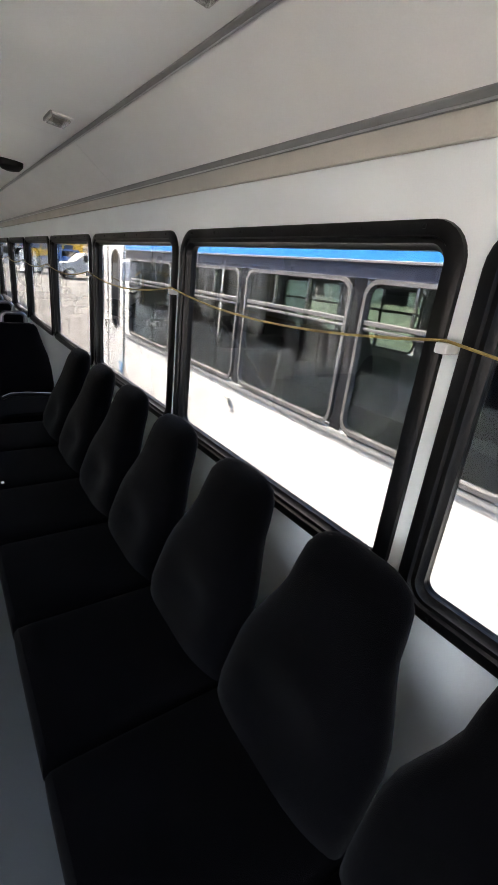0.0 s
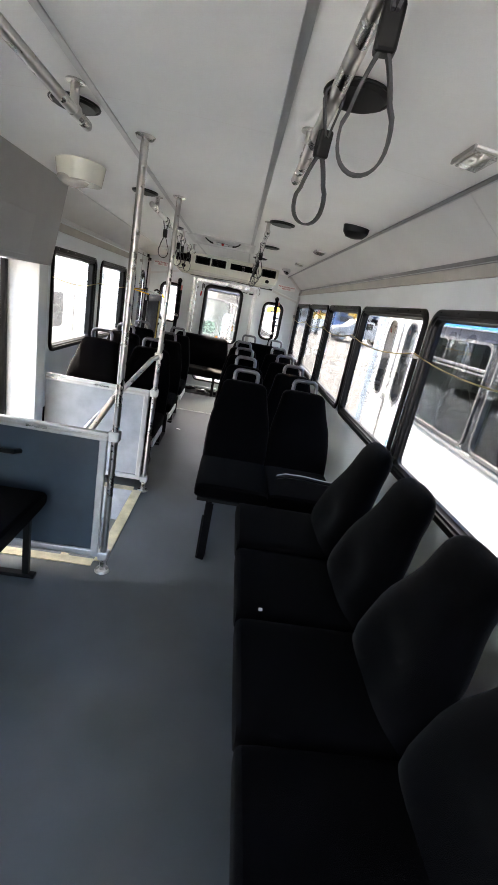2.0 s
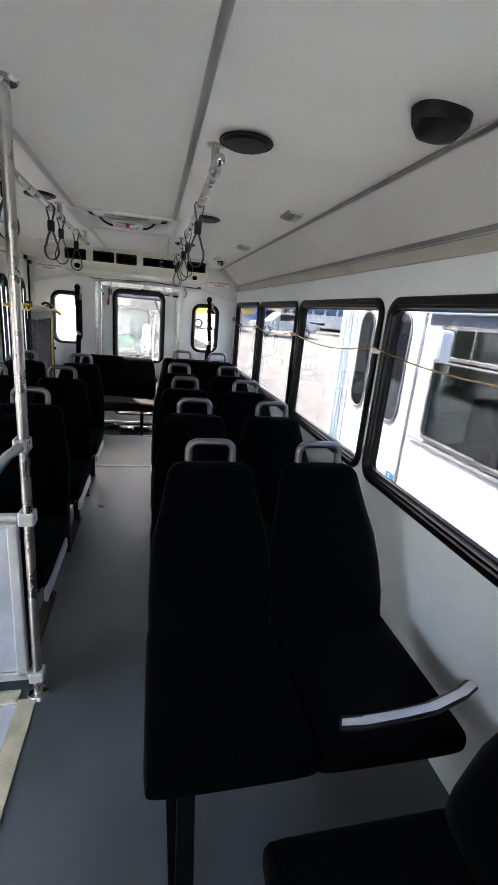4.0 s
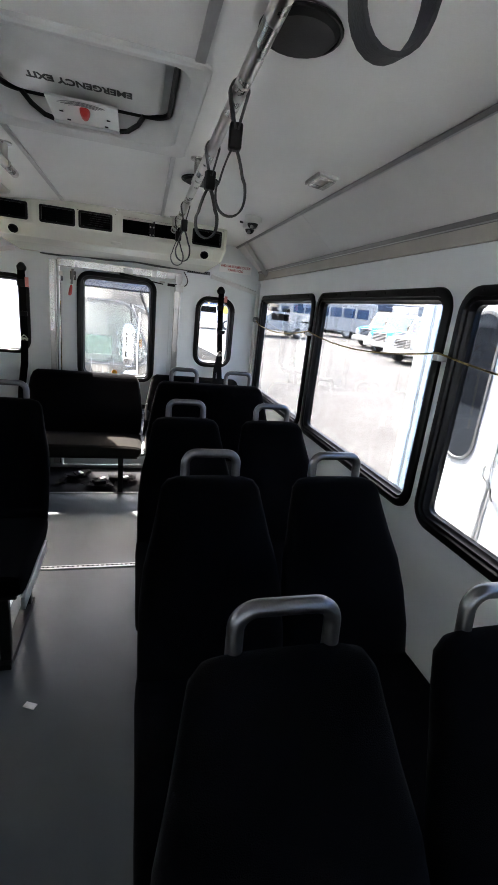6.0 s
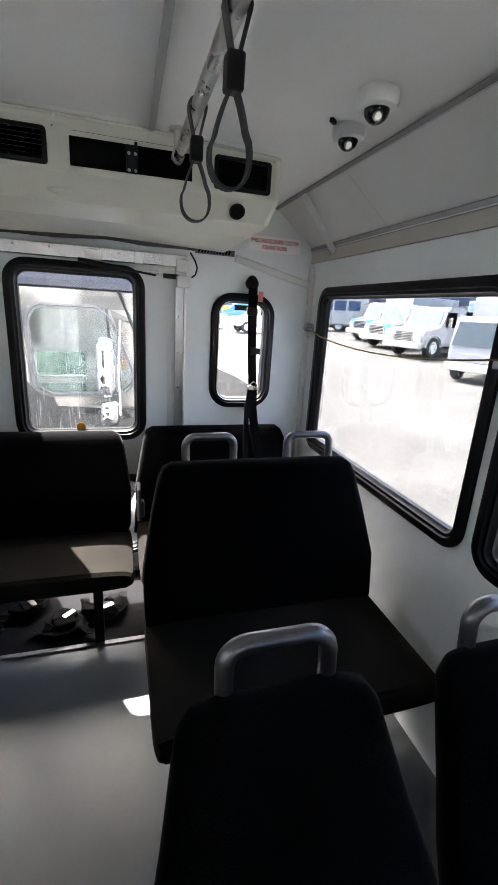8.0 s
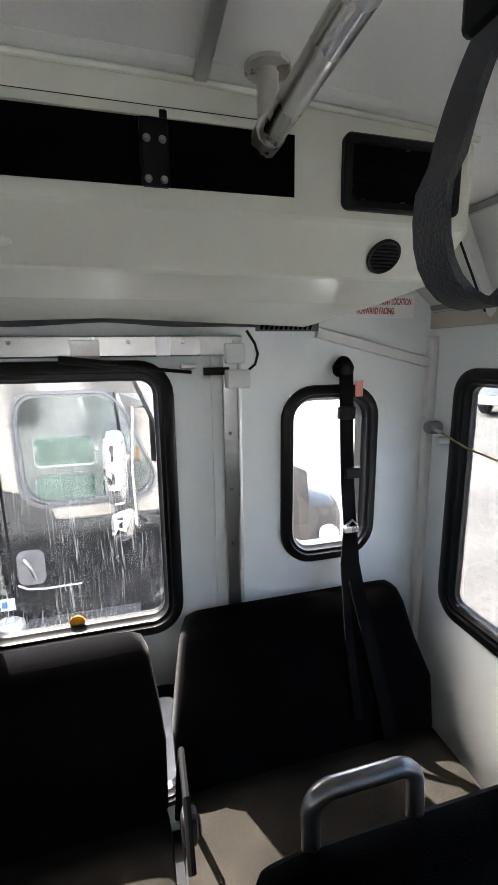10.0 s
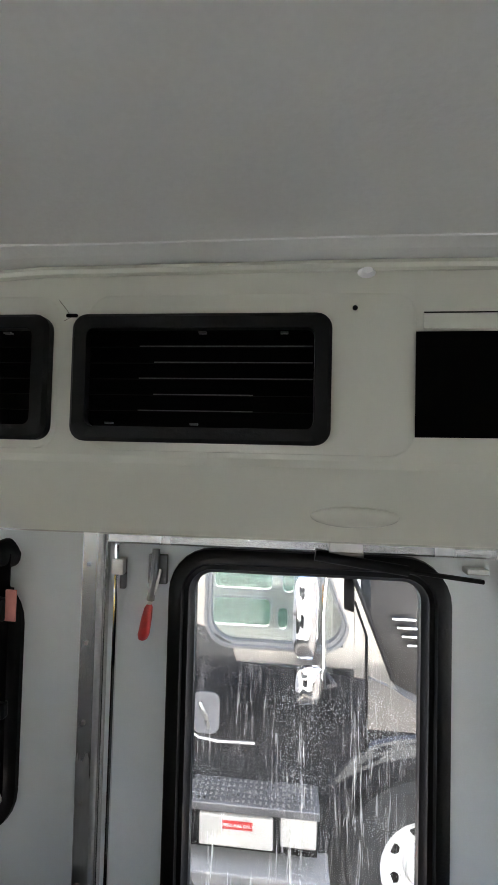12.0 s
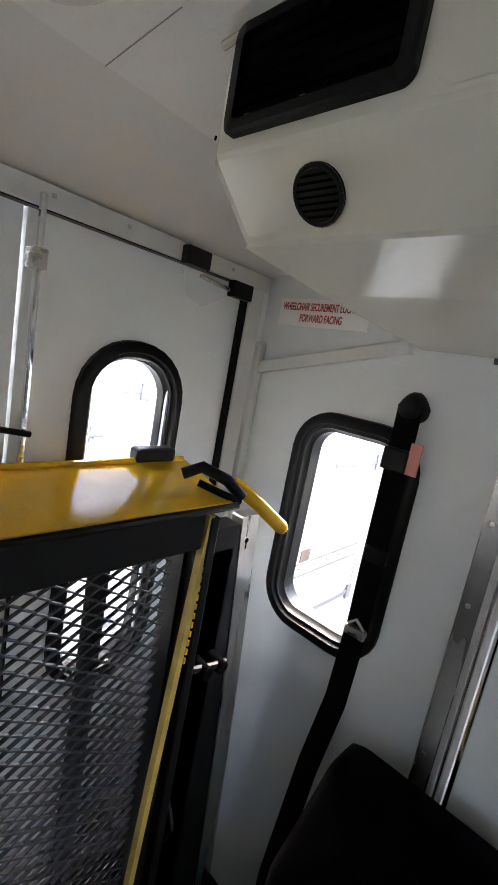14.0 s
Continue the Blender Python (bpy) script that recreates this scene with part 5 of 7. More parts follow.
# its lift doors
for y0, y1 in ((5.54, 6.145), (6.155, 6.76)):
    cy = (y0 + y1) / 2 + (0.0 if y0 < 5.9 else 0.03)
    d = part("lift_door", plate(on_x(NX, -1), rrect(y0, y1, -0.14, 1.85, 0.02, 3), -0.03, 0.008), BUSWHITE, nb)
    bm = bmesh.new()
    o = lambda q: rrect(cy - 0.15 + q, cy + 0.15 - q, 0.66 + q, 1.63 - q, 0.149 - q, 9)
    loops(bm, on_x(NX, -1), [(o(0), 0.009), (o(0.002), 0.018), (o(0.02), 0.018), (o(0.026), 0.010)])
    part("window_rubber", bm, mat("grey_rubber", (0.12, 0.12, 0.125), 0.5), d, smooth=True)
    part("pane", plate(on_x(NX, -1), o(0.024), 0.0095, 0.0115), mat("dark_pane", (0.012, 0.014, 0.018), 0.05, bump=0), d, "dark reflecting glass")
    for y in (y0 + 0.01, y1 - 0.01):
        part("edge_trim", boxed(NX - 0.014, NX - 0.0085, y - 0.007, y + 0.007, -0.14, 1.85, bevel=0.002), ALU, d)
part("door_pull", tubed([(NX - 0.01, 6.11, 0.74), (NX - 0.05, 6.11, 0.73), (NX - 0.055, 6.095, 0.65), (NX - 0.04, 6.09, 0.57), (NX - 0.012, 6.095, 0.53)], 0.011, 8), CHROME, nb, smooth=True)
part("door_pull", tubed([(NX - 0.01, 6.185, 0.75), (NX - 0.04, 6.185, 0.73), (NX - 0.04, 6.182, 0.66), (NX - 0.012, 6.185, 0.63)], 0.009, 8), CHROME, nb, smooth=True)
st = part("access_sticker", boxed(NX - 0.0125, NX - 0.0085, 5.565, 5.69, 0.12, 0.25), BLUE_INK, nb, "blue sticker with a white wheelchair symbol")
part("symbol", tubed([(NX - 0.014, 5.63 + 0.03 * math.cos(radians(a)), 0.17 + 0.03 * math.sin(radians(a))) for a in range(-200, 60, 20)], 0.006, 6), STICKER, st)
part("symbol", tubed([(NX - 0.014, 5.64, 0.235), (NX - 0.014, 5.637, 0.195), (NX - 0.014, 5.605, 0.19), (NX - 0.014, 5.595, 0.145)], 0.006, 6), STICKER, st)
part("fuel_flap", boxed(NX - 0.03, NX - 0.006, 2.92, 2.99, 0.50, 0.53, bevel=0.006), ALU, nb)
part("mirror", boxed(NX - 0.2, NX - 0.1, 5.02, 5.12, 1.28, 1.5, bevel=0.03), BUSWHITE, nb, "white mirror housing")
part("mirror_arm", tubed([(NX, 5.2, 1.5), (NX - 0.1, 5.14, 1.48), (NX - 0.14, 5.08, 1.44)], 0.012, 8), BLACK_PLASTIC, nb, smooth=True)
for y in (-2.6, 4.4):
    wheel(nb, (NX + 0.2, y, -0.56), 0.44, 0.26, (-1, 0, 0), ALU)
    wheel(nb, (NX + 2.15, y, -0.56), 0.44, 0.26, (1, 0, 0), ALU)
for y in (2.95, 3.75, 4.55, -2.6, -1.8):
    for x in (NX + 0.35, NX + 0.8, NX + 1.55, NX + 2.0):
        b = part("seat_back", back_mesh([(z * 0.9 + 0.15, w, yy * 0.4 + 0.2, t) for z, w, yy, t in BACK]), SEATBACK, nb, smooth=True)
        b.location = (x, y, 0.05)
for k in range(7):
    b = part("side_seat_back", back_mesh([(z + 0.12, w, yy - 0.5, t) for z, w, yy, t in SIDE_BACK], 3.0), SEATBACK, nb, smooth=True)
    b.matrix_world = pose(NX + 2.12, -0.95 + 0.46 * k, 0.0, 0, 0, -90)
    b = part("side_seat", boxed(NX + 1.66, NX + 2.1, -1.17 + 0.46 * k, -0.73 + 0.46 * k, 0.42, 0.55, bevel=0.03), FABRIC, nb)
for y in (0.35, 1.15, 2.2):
    part("inner_grab", tubed([(NX + 1.95, y - 0.05, 0.98), (NX + 1.95, y - 0.04, 1.16), (NX + 1.95, y, 1.19), (NX + 1.95, y + 0.04, 1.16), (NX + 1.95, y + 0.05, 0.98)], 0.016, 8), BLACK_PLASTIC, nb, smooth=True)
part("inner_screen", boxed(NX + 0.2, NX + 0.8, 3.39, 3.43, 0.1, 0.95, bevel=0.006), DARK, nb)
part("stanchion", tubed([(NX + 0.3, 3.497, 1.077), (NX + 0.3, 2.787, 0.54)], 0.014, 8), STEEL, nb, smooth=True)
part("stanchion", tubed([(NX + 0.3, 2.72, 0.96), (NX + 0.3, 2.787, 0.54)], 0.014, 8), STEEL, nb, smooth=True)
part("inner_rail", tubed([(NX + 0.25, 3.38, 0.96), (NX + 0.8, 3.38, 0.975)], 0.014, 8), STEEL, nb, smooth=True)

# truck standing across the rear of the bus
TY = 9.68
tk = thing("parked_truck", "dusty black truck parked behind the bus, reflections in its upper cab colour", "truck")
put = on_y(TY)
GREEN_TINT = glass_mat("pale_green_glass", (0.30, 0.44, 0.40), 0.06)
# black cab paint with its reflection of sunlit surroundings coloured in as tan
CAB_REFLECTION = mat("tan_reflection_paint", (0.29, 0.27, 0.245), 0.16, 0.55, vary=0.12, scale=3, fine=60, bump=0.003)
CABGLASS = glass_mat("reflecting_cab_glass", (0.93, 0.96, 0.94), 0.09)
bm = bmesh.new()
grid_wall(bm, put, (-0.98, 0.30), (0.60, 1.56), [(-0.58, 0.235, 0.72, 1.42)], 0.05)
part("cab_side", bm, CAB_REFLECTION, tk, "upper cab side, its bright reflection put in as tan")
bm = bmesh.new()
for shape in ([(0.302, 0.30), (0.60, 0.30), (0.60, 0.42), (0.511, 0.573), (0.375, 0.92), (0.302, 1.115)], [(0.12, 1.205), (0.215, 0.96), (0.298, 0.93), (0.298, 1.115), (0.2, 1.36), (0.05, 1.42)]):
    part("windscreen_post", plate(put, shape, -0.03, 0.0), CAB_REFLECTION, tk)
# upper edge traces where the reflection on the black side ends
rings = [[Vector((x, TY, -0.12)), Vector((x, TY, z)), Vector((x, TY - 0.012, z)), Vector((x, TY - 0.016, -0.12))] for x, z in ((-0.98, 0.86), (-0.75, 0.84), (-0.62, 0.80), (-0.44, 0.71), (-0.405, 0.60), (-0.2, 0.585), (0.1, 0.575), (0.372, 0.545))]
loft(bm, rings)
part("cab_lower", bm, TRUCKBLACK, tk, "dusty black lower cab side", smooth=True)
part("cab_back", boxed(-1.03, -0.98, TY + 0.02, TY + 1.24, -0.05, 1.5), TRUCKBLACK, tk)
roof_blue = mat("deep_blue_paint", (0.010, 0.018, 0.046), 0.07, bump=0)
HOODPAINT = mat("dark_bonnet_paint", (0.03, 0.027, 0.024), 0.2, vary=0.2, scale=3, fine=60, bump=0.003, spec=0.22)
LINING = mat("cream_cab_lining", (0.80, 0.78, 0.72), 0.6, vary=0.06, scale=4, fine=120)
part("cab_roof", boxed(-1.04, 0.34, TY - 0.01, TY + 1.26, 1.56, 1.74, bevel=0.07), roof_blue, tk, "deep blue cab roof")
bm = bmesh.new()
FAR_WIN = [(-0.776, -0.238, 0.336, 0.60), (-0.191, -0.086, 0.32, 0.536), (-0.762, -0.228, 0.663, 0.952), (-0.154, -0.035, 0.646, 0.929)]
grid_wall(bm, on_y(TY + 1.22), (-0.975, 0.5), (-0.05, 1.56), FAR_WIN, 0.04)
cf = part("cab_far_side", bm, LINING, tk, "cream inner cab side")
for xa, xb, za, zb in FAR_WIN:
    g = part("far_pane", plate(on_y(TY + 1.22), [(xa, za), (xb, za), (xb, zb), (xa, zb)], -0.03, -0.026), GREEN_TINT, cf, "pale green glass")
    g.visible_shadow = False
    rim = bmesh.new()
    loops(rim, on_y(TY + 1.22), [(rrect(xa - 0.01, xb + 0.01, za - 0.01, zb + 0.01, 0.05), 0.001), (rrect(xa - 0.01, xb + 0.01, za - 0.01, zb + 0.01, 0.05), 0.012), (rrect(xa + 0.012, xb - 0.012, za + 0.012, zb - 0.012, 0.045), 0.012), (rrect(xa + 0.012, xb - 0.012, za + 0.012, zb - 0.012, 0.045), -0.02)])
    part("far_frame", rim, WHITE_PLASTIC, cf)
part("cab_floor", boxed(-0.975, 0.5, TY + 0.06, TY + 1.18, -0.02, 0.03), LINING, tk)
bm = bmesh.new()
o = lambda q: [(x - max(0.0, z - 0.88) * 0.42 * (x + 0.61) / 0.88, z) for x, z in rrect(-0.61 + q, 0.27 - q, 0.683 + q, 1.45 - q, 0.17 - q * 0.5, 8)]
loops(bm, put, [(o(0), 0.002), (o(0), 0.018), (o(0.018), 0.022), (o(0.024), 0.008), (o(0.042), 0.008), (o(0.046), -0.03)])
w = part("window_surround", bm, mat("grey_truck_trim", (0.16, 0.16, 0.16), 0.5), tk, smooth=True)
g = part("pane", plate(put, o(0.042), -0.02, -0.016), CABGLASS, w)
g.visible_shadow = False
part("vent_bar", tubed([(0.07, TY, 0.72), (0.02, TY, 1.43)], 0.012, 6), BLACK_PLASTIC, w)
for xa, za, xb, zb in ((-0.70, 0.1, -0.72, 1.5), (0.376, -0.1, 0.372, 0.80), (0.372, 0.80, 0.30, 1.0)):
    part("door_seam", tubed([(xa, TY - 0.012, za), (xb, TY - 0.008, zb)], 0.008, 6), DARK, tk)
part("door_sill", tubed([(-0.68, TY - 0.018, 0.17), (-0.62, TY - 0.02, 0.135), (-0.5, TY - 0.02, 0.122), (-0.28, TY - 0.018, 0.125)], 0.008, 6), ALU, tk, smooth=True)
hp = part("door_handle_plate", plate(put, rrect(-0.668, -0.50, 0.165, 0.41, 0.05), 0.012, 0.026), mat("grey_handle", (0.17, 0.17, 0.18), 0.4), tk)
part("door_handle", tubed([(-0.62, TY - 0.04, 0.36), (-0.58, TY - 0.05, 0.29), (-0.56, TY - 0.04, 0.21)], 0.012, 8), STEEL, hp, smooth=True)
part("grab_bar", tubed([(-0.78, TY - 0.01, 1.08), (-0.78, TY - 0.07, 1.05), (-0.77, TY - 0.07, 0.6), (-0.757, TY - 0.07, 0.16), (-0.755, TY - 0.01, 0.13)], 0.02, 10), STEEL, tk, smooth=True)
part("label", boxed(-0.80, -0.71, TY - 0.02, TY - 0.016, 0.0, 0.085), STICKER, tk)
part("label_patch", boxed(-0.79, -0.755, TY - 0.023, TY - 0.0205, 0.02, 0.065), BLUE_INK, tk)
# tank boxes under a tread deck
BY = 9.48
TANK = mat("tank_paint", (0.56, 0.55, 0.52), 0.45, vary=0.1, scale=6, fine=120)
bx = part("tank_box", boxed(-0.575, -0.155, BY, BY + 0.18, -0.34, -0.165, bevel=0.012), TANK, tk, "white fuel tank box")
part("tank_box", boxed(-0.115, 0.085, BY, BY + 0.18, -0.31, -0.135, bevel=0.012), TANK, tk)
part("box_frame", boxed(-0.62, 0.09, BY + 0.02, BY + 0.2, -0.36, -0.125), DARK, tk)
deck = part("tread_deck", boxed(-0.64, 0.10, BY - 0.02, TY + 0.02, -0.135, -0.09, bevel=0.006), mat("worn_tread", (0.2, 0.2, 0.21), 0.45, 0.6, vary=0.25, scale=8, fine=80, bump=0.02), tk, "worn dark tread plate")
bm = bmesh.new()
for i in range(22):
    for j in range(5):
        box(bm, -0.62 + i * 0.032, -0.608 + i * 0.032, BY + 0.004 + j * 0.038, BY + 0.018 + j * 0.038, -0.09, -0.084)
tagged(part("tread_dots", bm, STEEL, deck), kind="stuff")
lab = part("fuel_label", boxed(-0.44, -0.27, BY - 0.004, BY - 0.001, -0.235, -0.19), RED, bx, "red label with white letters")
words("lettering", "DIESEL FUEL ONLY", 0.022, Matrix.Translation((-0.355, BY - 0.0055, -0.2125)) @ pose(0, 0, 0, 90), STICKER, lab)
part("side_step", boxed(-0.8, 0.16, BY - 0.05, TY, -0.56, -0.44, bevel=0.012), mat("grey_step", (0.24, 0.24, 0.24), 0.6), tk)
bm = bmesh.new()
loft(bm, [super_ring(Vector((-0.74, TY - 0.1, z)), UX, UY, 0.10 * q, 0.09 * q, 3, 16) for z, q in ((-0.45, 1), (-0.14, 1), (-0.06, 0.92), (-0.03, 0.6))])
part("air_cleaner", bm, TANK, tk, smooth=True)
for x0, x1, z0, z1 in ((-0.052, 0.092, 0.70, 1.21), (-0.032, 0.12, 0.45, 0.68)):
    bm = bmesh.new()
    zc, zh = (z0 + z1) / 2, (z1 - z0) / 2
    loft(bm, [super_ring(Vector(((x0 + x1) / 2 + 0.02 * q, TY - 0.12 + 0.05 * q, zc)), UX, UZ, (x1 - x0) / 2 * r, zh * r, 4, 20) for q, r in ((0.0, 0.85), (-0.3, 0.95), (-0.8, 0.98), (-1.4, 0.85), (-1.8, 0.5))])
    part("mirror", bm, CHROME, tk, "chrome door mirror", smooth=True)
part("mirror_arm", tubed([(0.2, TY, 1.33), (0.13, TY - 0.12, 1.34), (0.105, TY - 0.14, 0.95), (0.115, TY - 0.14, 0.55), (0.2, TY, 0.5)], 0.012, 8), CHROME, tk, smooth=True)
bm = bmesh.new()
loft(bm, [super_ring(Vector((x, TY + 1.0, z)), UY, UZ, w, h, 4, 24) for x, z, w, h in ((0.30, 0.30, 0.98, 0.55), (0.62, 0.28, 0.96, 0.52), (1.2, 0.22, 0.86, 0.46), (1.75, 0.12, 0.72, 0.40), (1.9, 0.08, 0.6, 0.3))])
part("hood", bm, HOODPAINT, tk, "dark brown-black bonnet", smooth=True)
bm = bmesh.new()
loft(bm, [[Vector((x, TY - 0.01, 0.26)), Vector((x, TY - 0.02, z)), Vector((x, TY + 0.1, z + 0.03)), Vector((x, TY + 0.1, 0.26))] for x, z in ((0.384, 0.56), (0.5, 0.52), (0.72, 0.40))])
part("cowl", bm, CAB_REFLECTION, tk)
part("splash_panel", boxed(0.384, 0.62, TY + 0.02, TY + 0.04, -0.5, 0.25), TRUCKBLACK, tk)
hs = bmesh.new()
loft(hs, [[Vector((x, TY + 0.02 + b, z0)), Vector((x, TY + b, (z0 + z1) / 2)), Vector((x, TY + 0.06 + b, z1)), Vector((x, TY + 0.4, z1 + 0.03)), Vector((x, TY + 0.4, z0))] for x, z0, z1, b in ((0.40, 0.55, 1.17, 0.0), (0.6, 0.42, 1.12, 0.03), (0.85, 0.36, 1.0, 0.07), (1.2, 0.3, 0.86, 0.12), (1.5, 0.25, 0.7, 0.2))])
hs = part("hood_side", hs, HOODPAINT, tk, "dark brown-black bonnet side", smooth=True)
for k in range(4):
    part("vent_slot", boxed(0.52 + 0.03 * k, 0.66 + 0.03 * k, TY - 0.004, TY + 0.03, 0.90 - 0.05 * k, 0.915 - 0.05 * k, bevel=0.003), CHROME, hs)
part("windscreen_pillar", tubed([(0.12, TY - 0.004, 1.58), (0.27, TY - 0.004, 1.20), (0.53, TY - 0.004, 0.55)], 0.013, 8), BLACK_PLASTIC, tk, smooth=True)
bm = bmesh.new()
FX, FZ = 0.75, -0.5
loft(bm, [[Vector((FX + rr * math.cos(radians(a)), TY + yy, FZ + rr * math.sin(radians(a)))) for rr, yy in ((0.59, -0.05), (0.64, -0.06), (0.74, -0.02), (0.79, 0.06), (0.79, 0.5), (0.59, 0.5))] for a in range(-5, 186, 12)])
part("fender", bm, TRUCKBLACK, tk, "glossy blue-black wheel arch", smooth=True)
wheel(tk, (FX, TY + 0.10, -0.5), 0.5, 0.28, (0, -1, 0), WHITE_PLASTIC)
wheel(tk, (FX, TY + 1.9, -0.5), 0.5, 0.28, (0, 1, 0), WHITE_PLASTIC)
part("headlamp", boxed(1.62, 1.78, TY + 0.16, TY + 0.44, -0.05, 0.2, bevel=0.05), LENS, tk)
part("bumper", boxed(1.7, 1.95, TY + 0.05, TY + 1.95, -0.62, -0.3, bevel=0.05), CHROME, tk)
part("chassis", boxed(-0.98, 1.6, TY + 0.55, TY + 1.5, -0.45, -0.2, bevel=0.02), DARK, tk)
part("roof_beacon", boxed(0.1, 0.26, TY + 0.3, TY + 0.5, 1.74, 1.83, bevel=0.03), ORANGE, tk, "amber roof beacon")
part("marker_lamp", boxed(0.13, 0.165, TY + 0.3, TY + 0.33, 0.88, 1.0, bevel=0.008), ORANGE, tk)

# white box truck along the left side
BX = -1.97
HINGE = mat("dull_grey_hinge", (0.2, 0.205, 0.21), 0.5, 0.2, vary=0.15, scale=8, fine=120, bump=0.004)
bt = thing("box_truck", "white box truck with strap-hinged doors parked alongside", "truck")
part("box", boxed(BX - 2.4, BX, 3.4, 14.5, -0.42, 2.35, bevel=0.02), mat("bright_white_panel", (0.60, 0.60, 0.59), 0.35, vary=0.04, scale=1.2, fine=60, bump=0.003), bt)
part("lower_rail", boxed(BX - 0.1, BX + 0.02, 3.4, 14.5, -0.62, -0.43, bevel=0.01), mat("pale_rail", (0.6, 0.6, 0.6), 0.5), bt)
part("chassis", boxed(BX - 2.0, BX - 0.4, 3.6, 14.2, -0.78, -0.62), DARK, bt)
part("fuel_tank", boxed(BX - 0.45, BX - 0.03, 11.0, 12.4, -0.93, -0.63, bevel=0.08), ALU, bt)
for y in (8.12, 10.56, 6.9, 4.9):
    part("seam", boxed(BX + 0.001, BX + 0.006, y - 0.006, y + 0.006, -0.24, 2.3), mat("grey_seam", (0.35, 0.35, 0.35), 0.6), bt)
for y, z, s in ((8.09, 1.45, -1), (8.09, 0.35, -1), (10.53, 1.03, -1), (10.53, -0.19, -1), (5.2, 1.2, 1), (5.2, 0.4, 1)):
    h = part("strap_hinge", boxed(BX + 0.005, BX + 0.02, y - (0.02 if y < 9 else 0.04), y + (0.02 if y < 9 else 0.04), z - (0.038 if y < 9 else 0.07), z + (0.038 if y < 9 else 0.07), bevel=0.004), HINGE, bt, "grey strap hinge")
    part("strap", boxed(BX + 0.007, BX + 0.015, min(y, y + s * (0.7 if y > 10 else 0.11)), max(y, y + s * (0.7 if y > 10 else 0.3)), z - (0.012 if y < 9 else 0.022), z + (0.012 if y < 9 else 0.022), bevel=0.003), HINGE, h)
lt = part("latch", boxed(BX + 0.004, BX + 0.02, 7.85, 7.92, 1.252, 1.27, bevel=0.004), HINGE, bt)
part("latch_plate", boxed(BX + 0.002, BX + 0.012, 7.862, 7.882, 1.225, 1.295, bevel=0.003), HINGE, lt)
part("marker_plate", boxed(BX, BX + 0.008, 9.62, 9.74, 0.28, 0.39, bevel=0.002), BARK, bt, "rusty brown marker plate")
for z in (0.285, 0.185):
    part("rub_rail", boxed(BX, BX + 0.014, 8.15, 10.5, z - 0.009, z + 0.009, bevel=0.003), HINGE, bt)
for k in range(12):
    part("rail_bolt", boxed(BX + 0.001, BX + 0.01, 8.3 + 0.19 * k, 8.315 + 0.19 * k, 0.23, 0.245, bevel=0.003), HINGE, bt)
for y, z in ((9.36, -0.07), (9.64, -0.30)):
    part("skirt_vent", plate(on_x(BX, 1), rrect(y, y + 0.13, z - 0.06, z + 0.06, 0.02), 0.002, 0.012), HINGE, bt)
part("vent_panel", plate(on_x(BX, 1), rrect(6.1, 6.5, 0.78, 1.18, 0.06), 0.002, 0.012), mat("grey_vent", (0.06, 0.063, 0.07), 0.4), bt)
for y in (4.6, 13.2):
    wheel(bt, (BX - 0.2, y, -0.58), 0.42, 0.28, (1, 0, 0), STEEL)
    wheel(bt, (BX - 2.2, y, -0.58), 0.42, 0.28, (-1, 0, 0), STEEL)


